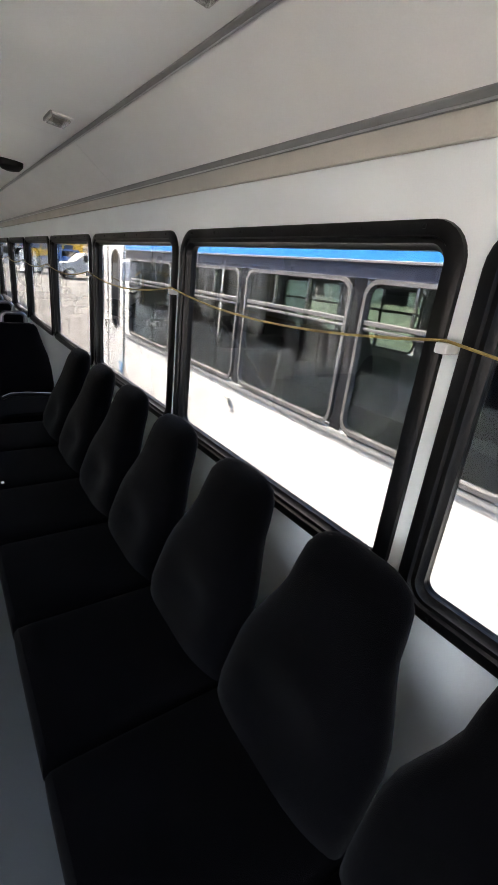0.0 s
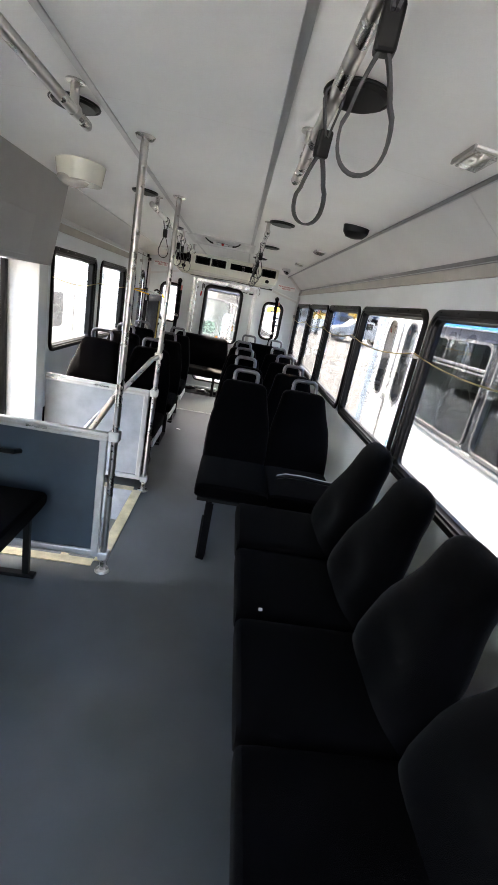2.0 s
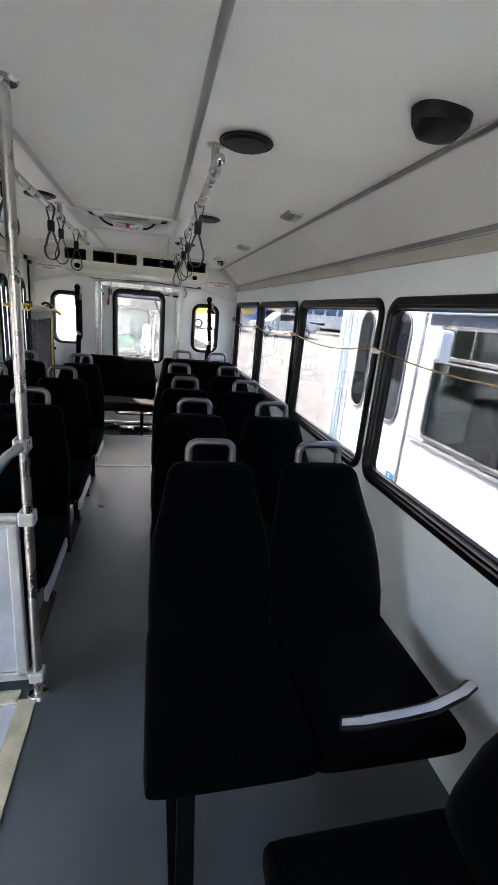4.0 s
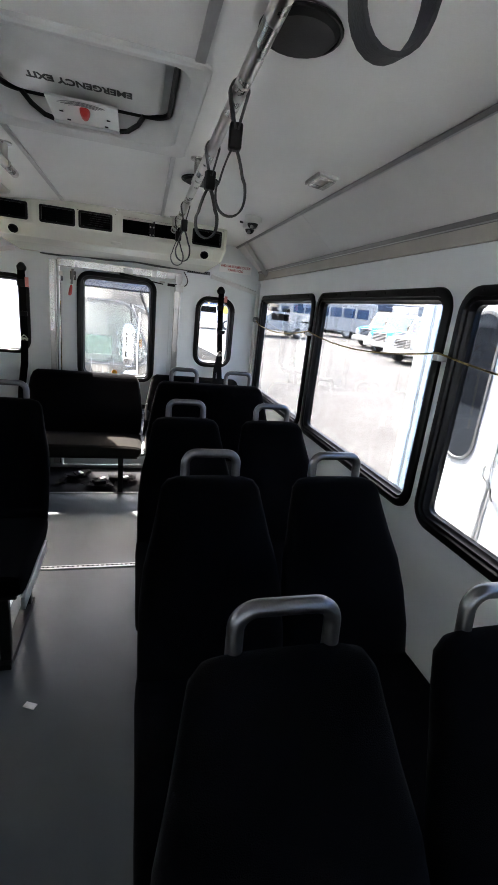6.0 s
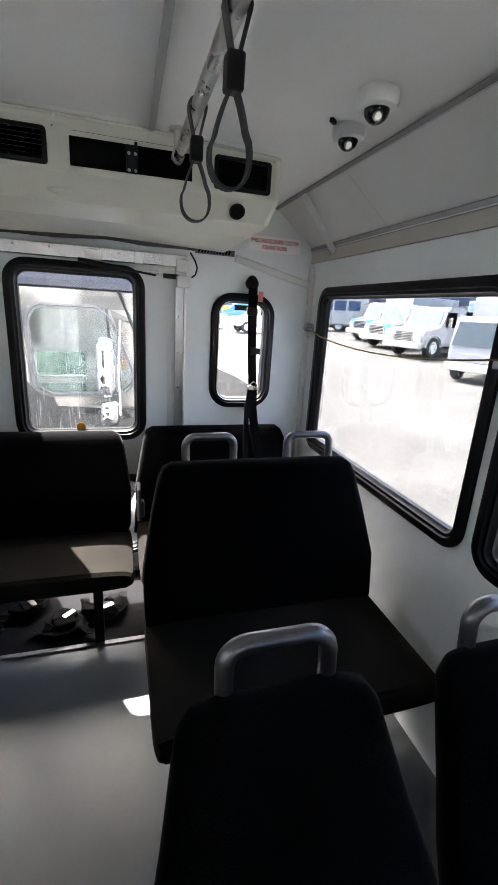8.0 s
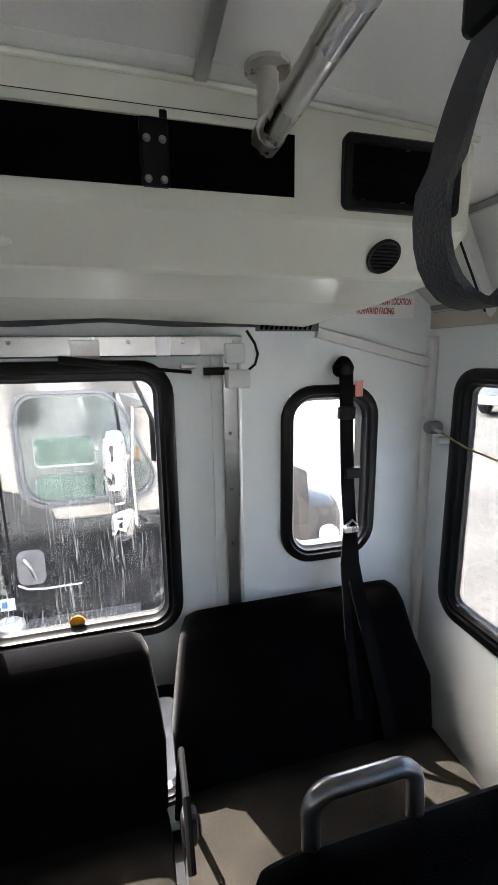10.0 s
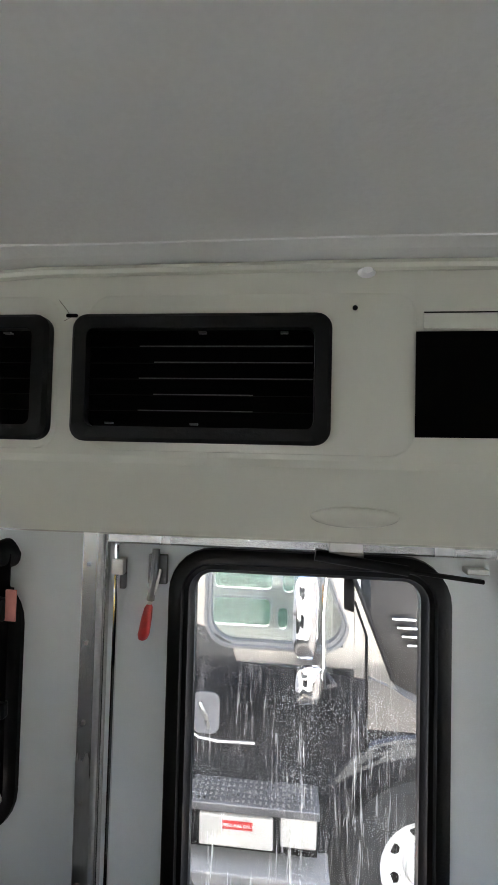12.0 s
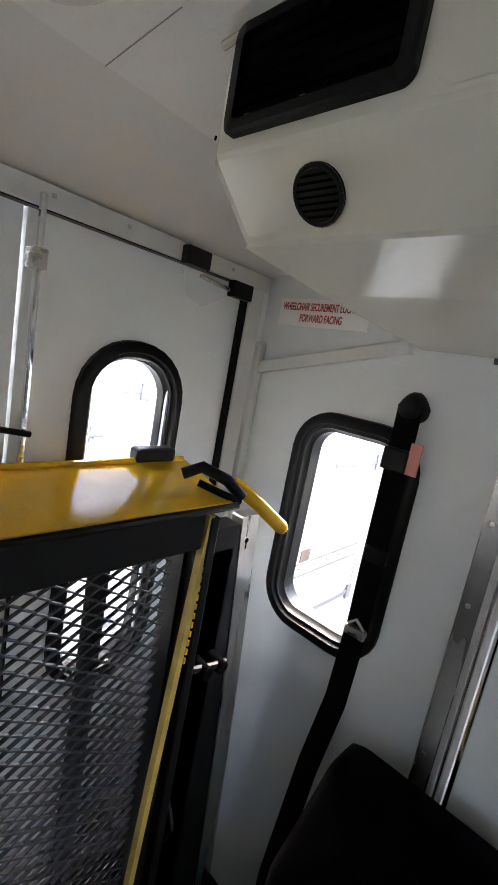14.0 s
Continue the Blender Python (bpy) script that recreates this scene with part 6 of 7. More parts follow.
def far_truck(x, y, turn, paint, hood_paint, label, body=None, scale=1.0):
    """A bonneted truck facing its own +x."""
    t = thing("yard_truck", label, "truck", "trucks across the yard")
    bm = bmesh.new()
    prof = [(2.0, 0.55), (2.05, 1.0), (1.95, 1.28), (0.75, 1.45), (0.35, 2.35), (0.2, 2.45), (-1.0, 2.45), (-1.1, 2.3), (-1.1, 0.6)]
    loft(bm, [[Vector((a, s, b)) for a, b in prof] for s in (-1.05, 1.05)])
    bmesh.ops.bevel(bm, geom=list(bm.edges), offset=0.05, segments=2, affect="EDGES")
    part("cab", bm, paint, t, smooth=True)
    bm = bmesh.new()
    prof = [(2.06, 0.9), (2.0, 1.30), (0.85, 1.47), (0.85, 1.0)]
    loft(bm, [[Vector((a, s, b)) for a, b in prof] for s in (-0.95, 0.95)])
    bmesh.ops.bevel(bm, geom=list(bm.edges), offset=0.06, segments=2, affect="EDGES")
    part("hood", bm, hood_paint, t, smooth=True)
    bm = bmesh.new()
    loft(bm, [[Vector((0.74, s, 1.5)), Vector((0.40, s * 0.92, 2.3)), Vector((0.37, s * 0.92, 2.28)), Vector((0.70, s, 1.49))] for s in (-0.95, 0.95)])
    g = part("windscreen", bm, mat("sky_glass", (0.12, 0.16, 0.2), 0.05, bump=0), t)
    g.location.x = 0.03
    for s in (-1, 1):
        part("side_window", boxed(-0.35, 0.42, s * 1.052 - 0.01, s * 1.052 + 0.01, 1.5, 2.2, bevel=0.008), DARK, t)
        part("mirror", boxed(0.35, 0.43, s * 1.28 - 0.09, s * 1.28 + 0.09, 1.5, 1.95, bevel=0.02), CHROME, t)
        part("headlamp", boxed(1.98, 2.1, s * 0.8 - 0.14, s * 0.8 + 0.14, 0.9, 1.12, bevel=0.03), LENS, t)
        bm = bmesh.new()
        loft(bm, [[Vector((1.15 + r * math.cos(radians(a)), s * 1.0 + w, 0.5 + r * math.sin(radians(a)))) for r, w in ((0.56, -0.12), (0.64, -0.1), (0.64, 0.12), (0.56, 0.14))] for a in range(0, 181, 20)])
        part("fender", bm, hood_paint, t, smooth=True)
    gr = part("grille", boxed(2.03, 2.1, -0.55, 0.55, 0.72, 1.25, bevel=0.03), CHROME, t)
    for k in range(6):
        part("slat", boxed(2.1, 2.115, -0.5, 0.5, 0.76 + k * 0.08, 0.80 + k * 0.08), BLACK_PLASTIC, gr)
    part("bumper", boxed(2.0, 2.3, -1.1, 1.1, 0.42, 0.72, bevel=0.05), ALU, t)
    part("chassis", boxed(-6.0, 1.8, -0.5, 0.5, 0.5, 0.75), DARK, t)
    if body is not None:
        part("body", boxed(-6.2, -1.3, -1.2, 1.2, 0.85, 2.3 if body is DARK else 3.0, bevel=0.03), body, t)
    for wx in (1.15, -4.2):
        for s in (-1, 1):
            wheel(t, (wx, s * 0.95, 0.5), 0.5, 0.3, (0, s, 0), WHITE_PLASTIC)
    t.matrix_world = pose(x, y, yard_height(x, y), 0, 0, turn) @ Matrix.Scale(scale, 4)
    return t


far_truck(15.6, 25.2, 195, YARDWHITE, YARDWHITE, "white bonneted truck parked across the yard", DARK)
far_truck(16.3, 28.8, 195, YARDWHITE, BUSBLUE, "blue and white bonneted truck parked across the yard", DARK)
far_truck(17.3, 32.4, 195, YARDWHITE, BUSBLUE, "white truck with a blue bonnet across the yard", YARDWHITE)

c = thing("yard_truck", "white cab-over truck parked across the yard", "truck", "trucks across the yard")
bm = bmesh.new()
prof = [(0.95, 0.5), (1.0, 1.05), (0.72, 2.15), (0.55, 2.28), (-0.6, 2.28), (-0.7, 0.5)]
loft(bm, [[Vector((a, s, b)) for a, b in prof] for s in (-0.98, 0.98)])
bmesh.ops.bevel(bm, geom=list(bm.edges), offset=0.05, segments=2, affect="EDGES")
part("cab", bm, YARDWHITE, c, smooth=True)
bm = bmesh.new()
loft(bm, [[Vector((0.99, s, 1.25)), Vector((0.78, s * 0.93, 2.08)), Vector((0.74, s * 0.93, 2.08)), Vector((0.94, s, 1.25))] for s in (-0.88, 0.88)])
g = part("windscreen", bm, mat("dark_windscreen", (0.06, 0.08, 0.09), 0.05, bump=0), c)
g.location.x = 0.025
part("grille", boxed(0.99, 1.03, -0.6, 0.6, 0.72, 1.0, bevel=0.01), mat("grey_grille", (0.4, 0.4, 0.4), 0.5), c)
part("bumper", boxed(0.9, 1.12, -0.98, 0.98, 0.38, 0.68, bevel=0.05), WHITE_PLASTIC, c)
part("box", boxed(-5.2, -0.85, -1.15, 1.15, 0.7, 3.0, bevel=0.03), YARDWHITE, c)
for s in (-1, 1):
    part("side_window", boxed(-0.3, 0.6, s * 0.985 - 0.01, s * 0.985 + 0.01, 1.3, 2.05, bevel=0.006), DARK, c)
    for wx in (0.2, -3.6):
        wheel(c, (wx, s * 0.85, 0.4), 0.4, 0.28, (0, s, 0), WHITE_PLASTIC)
c.matrix_world = pose(12.9, 18.6, yard_height(12.9, 18.6), 0, 0, 204)


def far_bus(x, y, turn, length, paint, label, hood=True, stripe=None):
    t = thing("yard_bus", label, "bus", "buses across the yard")
    part("body", boxed(-length, 0.0, -1.15, 1.15, 0.5, 2.95, bevel=0.12), paint, t)
    if hood:
        bm = bmesh.new()
        prof = [(1.9, 0.5), (1.95, 1.05), (1.8, 1.2), (0.8, 1.35), (0.1, 2.1), (-0.1, 2.1), (-0.1, 0.5)]
        loft(bm, [[Vector((a, s, b)) for a, b in prof] for s in (-1.0, 1.0)])
        bmesh.ops.bevel(bm, geom=list(bm.edges), offset=0.06, segments=2, affect="EDGES")
        part("cab", bm, paint, t, smooth=True)
        for s in (-1, 1):
            part("cab_window", boxed(0.0, 0.65, s * 1.002 - 0.01, s * 1.002 + 0.01, 1.35, 1.9, bevel=0.006), DARK, t)
            wheel(t, (1.15, s * 0.9, 0.42), 0.42, 0.26, (0, s, 0), ALU)
    n = int(length / 1.15)
    for k in range(n):
        for s in (-1, 1):
            part("window", boxed(-0.35 - k * 1.12 - 0.95, -0.35 - k * 1.12, s * 1.152 - 0.012, s * 1.152 + 0.012, 1.65, 2.4, bevel=0.01), mat("blue_tint", (0.05, 0.09, 0.17), 0.08, bump=0) if k == 0 and s == -1 else bpy.data.materials["blue_tint"], t)
    if stripe is not None:
        for s in (-1, 1):
            part("stripe", boxed(-length + 0.1, -0.1, s * 1.153 - 0.006, s * 1.153 + 0.006, 1.2, 1.45), stripe, t)
    for s in (-1, 1):
        part("skirt_vent", boxed(-2.6, -1.2, s * 1.153 - 0.008, s * 1.153 + 0.008, 0.75, 0.95), DARK, t)
        wheel(t, (-length + 1.9, s * 0.98, 0.45), 0.45, 0.28, (0, s, 0), ALU)
    t.matrix_world = pose(x, y, yard_height(x, y), 0, 0, turn)


far_bus(13.9, 43.0, 141, 7.2, YARDWHITE, "white shuttle bus with tinted windows across the yard")
far_bus(22.5, 38.5, 215, 9.5, YARDWHITE, "white and blue coach behind the trucks", False, BUSBLUE)
far_bus(27.0, 34.0, 215, 9.5, PALEBLUE, "pale blue bus behind the trucks", False)
far_bus(6.0, 58.0, 165, 9.0, mat("school_yellow", (0.75, 0.42, 0.03), 0.4), "yellow bus at the far side of the yard")
far_bus(16.0, 54.0, 160, 9.0, YARDWHITE, "white bus at the far side of the yard", True, BUSBLUE)


def far_car(x, y, turn, paint, label):
    t = thing("yard_pickup", label, "pickup truck", "cars across the yard")
    bm = bmesh.new()
    prof = [(2.4, 0.45), (2.45, 0.95), (1.1, 1.12), (0.5, 1.75), (-0.9, 1.78), (-1.15, 1.15), (-2.6, 1.12), (-2.6, 0.45)]
    loft(bm, [[Vector((a, s, b)) for a, b in prof] for s in (-0.92, 0.92)])
    bmesh.ops.bevel(bm, geom=list(bm.edges), offset=0.06, segments=2, affect="EDGES")
    part("body", bm, paint, t, smooth=True)
    for s in (-1, 1):
        part("side_window", boxed(-0.8, 0.55, s * 0.922 - 0.01, s * 0.922 + 0.01, 1.18, 1.62, bevel=0.006), DARK, t)
        for wx in (1.5, -1.7):
            wheel(t, (wx, s * 0.8, 0.38), 0.38, 0.26, (0, s, 0), ALU)
    t.matrix_world = pose(x, y, yard_height(x, y), 0, 0, turn)


far_car(10.6, 45.0, 170, mat("blue_car_paint", (0.05, 0.15, 0.4), 0.25, bump=0), "blue pickup across the yard")
far_car(9.9, 36.0, 185, YARDWHITE, "white pickup across the yard")
far_car(5.2, 39.0, 175, YARDWHITE, "white pickup with a dark window across the yard")

# long shed and a low building behind the yard
sh = thing("yard_shed", "long pale shed with a dark blue roof beyond the trucks", "building")
part("wall", boxed(-24, 24, -4, 4, -0.8, 3.3), CONCRETE, sh)
part("roof", boxed(-24.5, 24.5, -4.5, 4.5, 3.3, 4.1, bevel=0.1), mat("dark_blue_roof", (0.05, 0.07, 0.12), 0.5, vary=0.15, scale=0.6, fine=12, bump=0.01), sh)
for k in range(9):
    part("doorway", boxed(-22 + k * 5, -19 + k * 5, -4.04, -3.99, -0.3, 2.6, bevel=0.01), DARK, sh)
sh.matrix_world = pose(36, 47, 0, 0, 0, -38)
bd = thing("yard_building", "long low pale building beyond the yard", "building")
part("wall", boxed(-14, 44, 86, 96, -0.5, 5.2), CONCRETE, bd)
part("roof", boxed(-15, 45, 85, 97, 5.2, 5.7, bevel=0.1), mat("grey_roof", (0.3, 0.3, 0.3), 0.7), bd)
for k in range(14):
    w = part("window", boxed(-12 + k * 4, -10 + k * 4, 85.9, 86.02, 2.0, 3.8, bevel=0.02), DARK, bd)
rnd = random.Random(7)
for k in range(16):
    tx, ty = 30 + k * 4.2 + rnd.uniform(-1, 1), 78 - k * 3.6 + rnd.uniform(-2, 2)
    t = thing("tree", "dry olive-green tree on the bank beyond the yard", "tree", "trees beyond the yard")
    high = rnd.uniform(4.5, 7.0)
    part("trunk", tubed([(tx, ty, -0.4), (tx + 0.1, ty, high * 0.35), (tx + rnd.uniform(-0.3, 0.3), ty, high * 0.7)], 0.16, 7), BARK, t, smooth=True)
    verts, faces = [], []
    for q in range(420):
        a, b, rr = rnd.uniform(0, 6.283), rnd.uniform(-1, 1), rnd.uniform(0.35, 1.0) ** 0.5
        wob = 1 + 0.3 * math.sin(3 * a + k) * math.cos(2 * b)
        c0 = Vector((tx + 2.1 * rr * wob * math.cos(a) * math.sqrt(1 - b * b), ty + 2.0 * rr * math.sin(a) * math.sqrt(1 - b * b), high * 0.66 + high * 0.34 * rr * wob * b))
        e1 = Vector((rnd.uniform(-1, 1), rnd.uniform(-1, 1), rnd.uniform(-1, 1))).normalized() * 0.34
        e2 = e1.cross(Vector((rnd.uniform(-1, 1), rnd.uniform(-1, 1), rnd.uniform(-1, 1)))).normalized() * 0.24
        i0 = len(verts)
        verts += [c0 - e1, c0 + e2, c0 + e1, c0 - e2]
        faces.append((i0, i0 + 1, i0 + 2, i0 + 3))
    me = bpy.data.meshes.new("crown")
    me.from_pydata(verts, [], faces)
    me.materials.append(LEAF)
    cr = new("crown", me)
    cr.parent = t


# ---- rear corner details ----
# sign on the rear wall, mouldings and cove end strips
for sx in (1, -1):
    s = thing("notice_sign", "white notice with red capital letters on the rear wall", "sign", "securement notices", kind="")
    cx, cz = (0.882, 0.025) if sx > 0 else (-1.055, 0.025)
    part("plate", boxed(cx - 0.138, cx + 0.138, REAR - 0.006, REAR - 0.002, 1.742 + cz, 1.812 + cz, bevel=0.001), STICKER, s)
    words("lettering", "WHEELCHAIR SECUREMENT LOCATION", 0.027, Matrix.Translation((cx, REAR - 0.0068, 1.791 + cz)) @ pose(0, 0, 0, 90), RED_INK, s, wide=0.52)
    words("lettering", "FORWARD FACING", 0.027, Matrix.Translation((cx, REAR - 0.0068, 1.762 + cz)) @ pose(0, 0, 0, 90), RED_INK, s, wide=0.55)
    s = thing("wall_moulding", "white plastic moulding sloping to the rear corner", "trim", "rear mouldings", kind="structure")
    bm = bmesh.new()
    sweep(bm, [(0.68 if sx > 0 else -0.80, REAR - 0.012, 1.722 if sx > 0 else 1.745), (1.085 if sx > 0 else -1.225, REAR - 0.012, 1.625 if sx > 0 else 1.642)], [(-0.011, -0.016), (0.011, -0.016), (0.011, 0.012), (0.0, 0.018), (-0.011, 0.012)])
    part("moulding", bm, WHITE_PLASTIC, s)
    s = thing("wall_moulding", "white corner moulding up the rear corner", "trim", "rear mouldings", kind="structure")
    part("moulding", boxed(1.08 if sx > 0 else LX + 0.001, 1.109 if sx > 0 else LX + 0.03, REAR - 0.03, REAR - 0.001, 0.01, 1.71, bevel=0.006), WHITE_PLASTIC, s)
    if sx < 0:
        continue
    s = thing("cove_end_strip", "white strip across the end of the cove panel", "trim", "cove end strips", kind="structure")
    bm = bmesh.new()
    sweep(bm, [(0.868, 7.60, 1.95), (1.085, 7.71, 1.762)], [(-0.016, -0.007), (0.016, -0.007), (0.010, 0.007), (-0.010, 0.007)], up=UY)
    part("strip", bm, WHITE_PLASTIC, s)
    bm = bmesh.new()
    sweep(bm, [(0.885, 7.635, 1.945), (1.09, 7.74, 1.77)], circle(0.005, 6))
    part("gasket", bm, BLACK_RUBBER, s)


def shoulder_belt(sx, tag):
    s = thing("seat_belt", "black shoulder belt hanging from a domed anchor over a small window", "seat belt", "shoulder belts")
    x0 = 0.773 if sx > 0 else -0.76
    bm = bmesh.new()
    loft(bm, [super_ring(Vector((x0, REAR - d, 1.617)), UX, UZ, a, b, 2.6, 18) for d, a, b in ((0.003, 0.034, 0.034), (0.02, 0.033, 0.033), (0.035, 0.024, 0.024), (0.042, 0.01, 0.01))])
    for v in bm.verts:
        if v.co.z > 1.617:
            v.co.x = x0 + (v.co.x - x0) * (1 - (v.co.z - 1.617) * 14)
    part("anchor", bm, BLACK_PLASTIC, s, "glossy black domed anchor", smooth=True)
    hw = 0.0235 if sx > 0 else 0.027
    web = [(-hw, -0.0015), (hw, -0.0015), (hw, 0.0015), (-hw, 0.0015)]
    x1 = 0.80 if sx > 0 else -0.752
    bm = bmesh.new()
    sweep(bm, [(x0, REAR - 0.03, 1.62), (x0 + 0.004, REAR - 0.036, 1.45), ((x0 + x1) / 2, REAR - 0.036, 1.25), (x1, REAR - 0.04, 1.09)], web, up=UY)
    part("webbing", bm, BELT, s)
    part("slider", boxed(x0 - 0.028, x0 + 0.028, REAR - 0.052, REAR - 0.03, 1.455 + (0.02 if sx < 0 else 0), 1.495 + (0.03 if sx < 0 else 0), bevel=0.004), BLACK_PLASTIC, s)
    part("slider", boxed(x1 - 0.026, x1 + 0.028, REAR - 0.05, REAR - 0.03, 1.26, 1.295, bevel=0.004), BLACK_PLASTIC, s)
    bk = part("buckle", boxed(x1 - 0.026, x1 + 0.026, REAR - 0.056, REAR - 0.036, 1.075, 1.098, bevel=0.004), STEEL, s, "steel tongue")
    part("tongue", tubed([(x1 - 0.02, REAR - 0.05, 1.10), (x1, REAR - 0.055, 1.12), (x1 + 0.02, REAR - 0.05, 1.10)], 0.004, 6), STEEL, bk)
    bm = bmesh.new()
    end = [(x1, REAR - 0.045, 1.085), (x1 - 0.005, REAR - 0.075, 0.98), (x1, REAR - 0.11, 0.89), (x1 + 0.014, REAR - 0.15, 0.78), (x1 + 0.026, REAR - 0.20, 0.66), (x1 + 0.036, REAR - 0.25, 0.54), (x1 + 0.04, REAR - 0.272, 0.468)]
    if sx < 0:
        end = [(x1, REAR - 0.045, 1.085), (x1 - 0.005, REAR - 0.05, 0.9), (x1 - 0.03, REAR - 0.06, 0.7), (x1 - 0.05, REAR - 0.09, 0.35), (x1 - 0.05, REAR - 0.1, 0.05)]
    sweep(bm, end, web, up=UY)
    part("webbing", bm, BELT, s)
    if sx > 0:
        bm = bmesh.new()
        sweep(bm, [(x1 - 0.012, REAR - 0.042, 1.085), (x1 - 0.038, REAR - 0.08, 0.98), (x1 - 0.046, REAR - 0.114, 0.89), (x1 - 0.054, REAR - 0.154, 0.78), (x1 - 0.06, REAR - 0.204, 0.66), (x1 - 0.062, REAR - 0.252, 0.55)], [(a * 0.6, b) for a, b in web], up=UY)
        part("webbing", bm, BELT, s)
    tx = x0 + 0.04
    part("tag", boxed(tx - 0.013, tx + 0.013, REAR - 0.045, REAR - 0.042, 1.475 if sx < 0 else 1.525, 1.545 if sx < 0 else 1.575, bevel=0.0012), REDTAG, s, "faded red paper tag")


shoulder_belt(1, True)
shoulder_belt(-1, True)

# latch, locking rod, gas strut and lock box on the rear door
s = thing("door_latch", "steel toggle latch with a red handle on the rear door", "latch")
part("plate", boxed(-0.418, -0.375, REAR - 0.012, REAR - 0.001, 1.565, 1.63, bevel=0.002), mat("dark_steel", (0.12, 0.12, 0.12), 0.4, 0.8), s)
part("toggle", tubed([(-0.398, REAR - 0.02, 1.645), (-0.398, REAR - 0.026, 1.60), (-0.402, REAR - 0.03, 1.555), (-0.405, REAR - 0.03, 1.535)], 0.009, 8), HANDLE, s, smooth=True)
part("toggle", tubed([(-0.388, REAR - 0.02, 1.60), (-0.394, REAR - 0.03, 1.565), (-0.407, REAR - 0.032, 1.525)], 0.005, 8), STEEL, s, smooth=True)
bm = bmesh.new()
loft(bm, [super_ring(Vector((-0.407 - 0.16 * (1.525 - z), REAR - 0.032, z)), UX, UY, r, r, 2, 14) for z, r in ((1.527, 0.005), (1.52, 0.009), (1.50, 0.0115), (1.462, 0.013), (1.452, 0.010), (1.448, 0.004))])
part("handle", bm, RED, s, "red plastic grip", smooth=True)
s = thing("locking_rod", "long chrome locking rod down the door edge", "door rod")
part("rod", tubed([(-0.487, REAR - 0.02, 1.65), (-0.489, REAR - 0.02, 1.0), (-0.492, REAR - 0.02, 0.1)], 0.0055, 8), CHROME, s, smooth=True)
part("guide", boxed(-0.497, -0.47, REAR - 0.028, REAR - 0.001, 1.585, 1.62, bevel=0.002), STEEL, s)
part("guide", boxed(-0.483, -0.47, REAR - 0.012, REAR - 0.001, 1.55, 1.618, bevel=0.002), mat("dark_guide", (0.1, 0.1, 0.1), 0.4, 0.8), s)
s = thing("gas_strut", "black gas strut across the head of the rear door", "strut")
part("cylinder", tubed([(-0.05, REAR - 0.045, 1.652), (0.14, REAR - 0.045, 1.628)], 0.011, 10), BLACK_PLASTIC, s, smooth=True)
part("piston", tubed([(0.14, REAR - 0.045, 1.628), (0.29, REAR - 0.04, 1.612)], 0.005, 8), BLACK_PLASTIC, s, smooth=True)
part("bracket", boxed(0.262, 0.306, REAR - 0.03, REAR - 0.001, 1.622, 1.634, bevel=0.002, turn=None), STEEL, s)
part("bracket", boxed(0.325, 0.40, REAR - 0.036, REAR - 0.03, 1.602, 1.624, bevel=0.002), BLACK_PLASTIC, s)
s = thing("lock_box", "small white box on the rear door trim", "lock box")
part("box", boxed(0.385, 0.452, REAR - 0.075, REAR - 0.035, 1.565, 1.617, bevel=0.004), WHITE_PLASTIC, s)
part("gusset", boxed(0.385, 0.44, REAR - 0.06, REAR - 0.035, 1.634, 1.69, bevel=0.003), ALU, s)
s = thing("header_plate", "riveted aluminium hinge plate over the rear door", "hinge plate")
part("plate", boxed(-0.02, 0.05, REAR - 0.04, REAR - 0.033, 1.655, 1.70, bevel=0.002), ALU, s)
part("pin", tubed([(-0.02, REAR - 0.042, 1.655), (0.05, REAR - 0.042, 1.655)], 0.005, 8), STEEL, s)
st = thing("window_label", "round orange label on the rear door glass", "label")
bm = bmesh.new()
bmesh.ops.create_cone(bm, cap_ends=True, segments=24, radius1=0.022, radius2=0.022, depth=0.0015, matrix=pose(-0.08, REAR + 0.026, 0.862, 90))
part("disc", bm, ORANGE, st)
bm = bmesh.new()
bmesh.ops.create_cone(bm, cap_ends=True, segments=16, radius1=0.011, radius2=0.011, depth=0.0015, matrix=pose(-0.08, REAR + 0.024, 0.862, 90))
part("mark", bm, YELLOW, st)

# lift doors in the left wall
put = on_x(LX, 1)
s = thing("door_2", "white double lift door with small rubber-framed windows", "door", kind="structure")
for y0, y1, wa, wb in ((7.322, 7.872, 7.438, 7.722), (6.71, 7.315, 6.86, 7.14)):
    bm = bmesh.new()
    grid_wall(bm, on_x(LX - 0.012, 1), (y0, y1), (0.03, 1.842), [(wa + 0.043, wb - 0.043, 0.813, 1.607)], 0.04)
    leaf = part("leaf", bm, WHITE, s)
    part("window_frame", window_frame_mesh(on_x(LX - 0.012, 1), wa, wb, 0.77, 1.65, 0.135, 0.045, 0.016, 0.04), BLACK_RUBBER, leaf, smooth=True)
    g = part("pane", plate(on_x(LX - 0.012, 1), rrect(wa + 0.04, wb - 0.04, 0.81, 1.61, 0.09), -0.03, -0.025), GLASS_CLEAR, leaf)
    g.visible_shadow = False
part("jamb", boxed(LX - 0.03, LX + 0.012, 7.885, 7.94, 0.01, 1.86, bevel=0.003), WHITE_PLASTIC, s)
part("seal", boxed(LX - 0.02, LX + 0.006, 7.8725, 7.8845, 0.01, 1.845), BLACK_RUBBER, s)
part("seal", boxed(LX - 0.02, LX + 0.006, 6.70, 7.872, 1.8425, 1.8448), BLACK_RUBBER, s)
part("header", boxed(LX - 0.03, LX + 0.014, 6.64, 7.95, 1.845, 1.886, bevel=0.003), WHITE_PLASTIC, s)
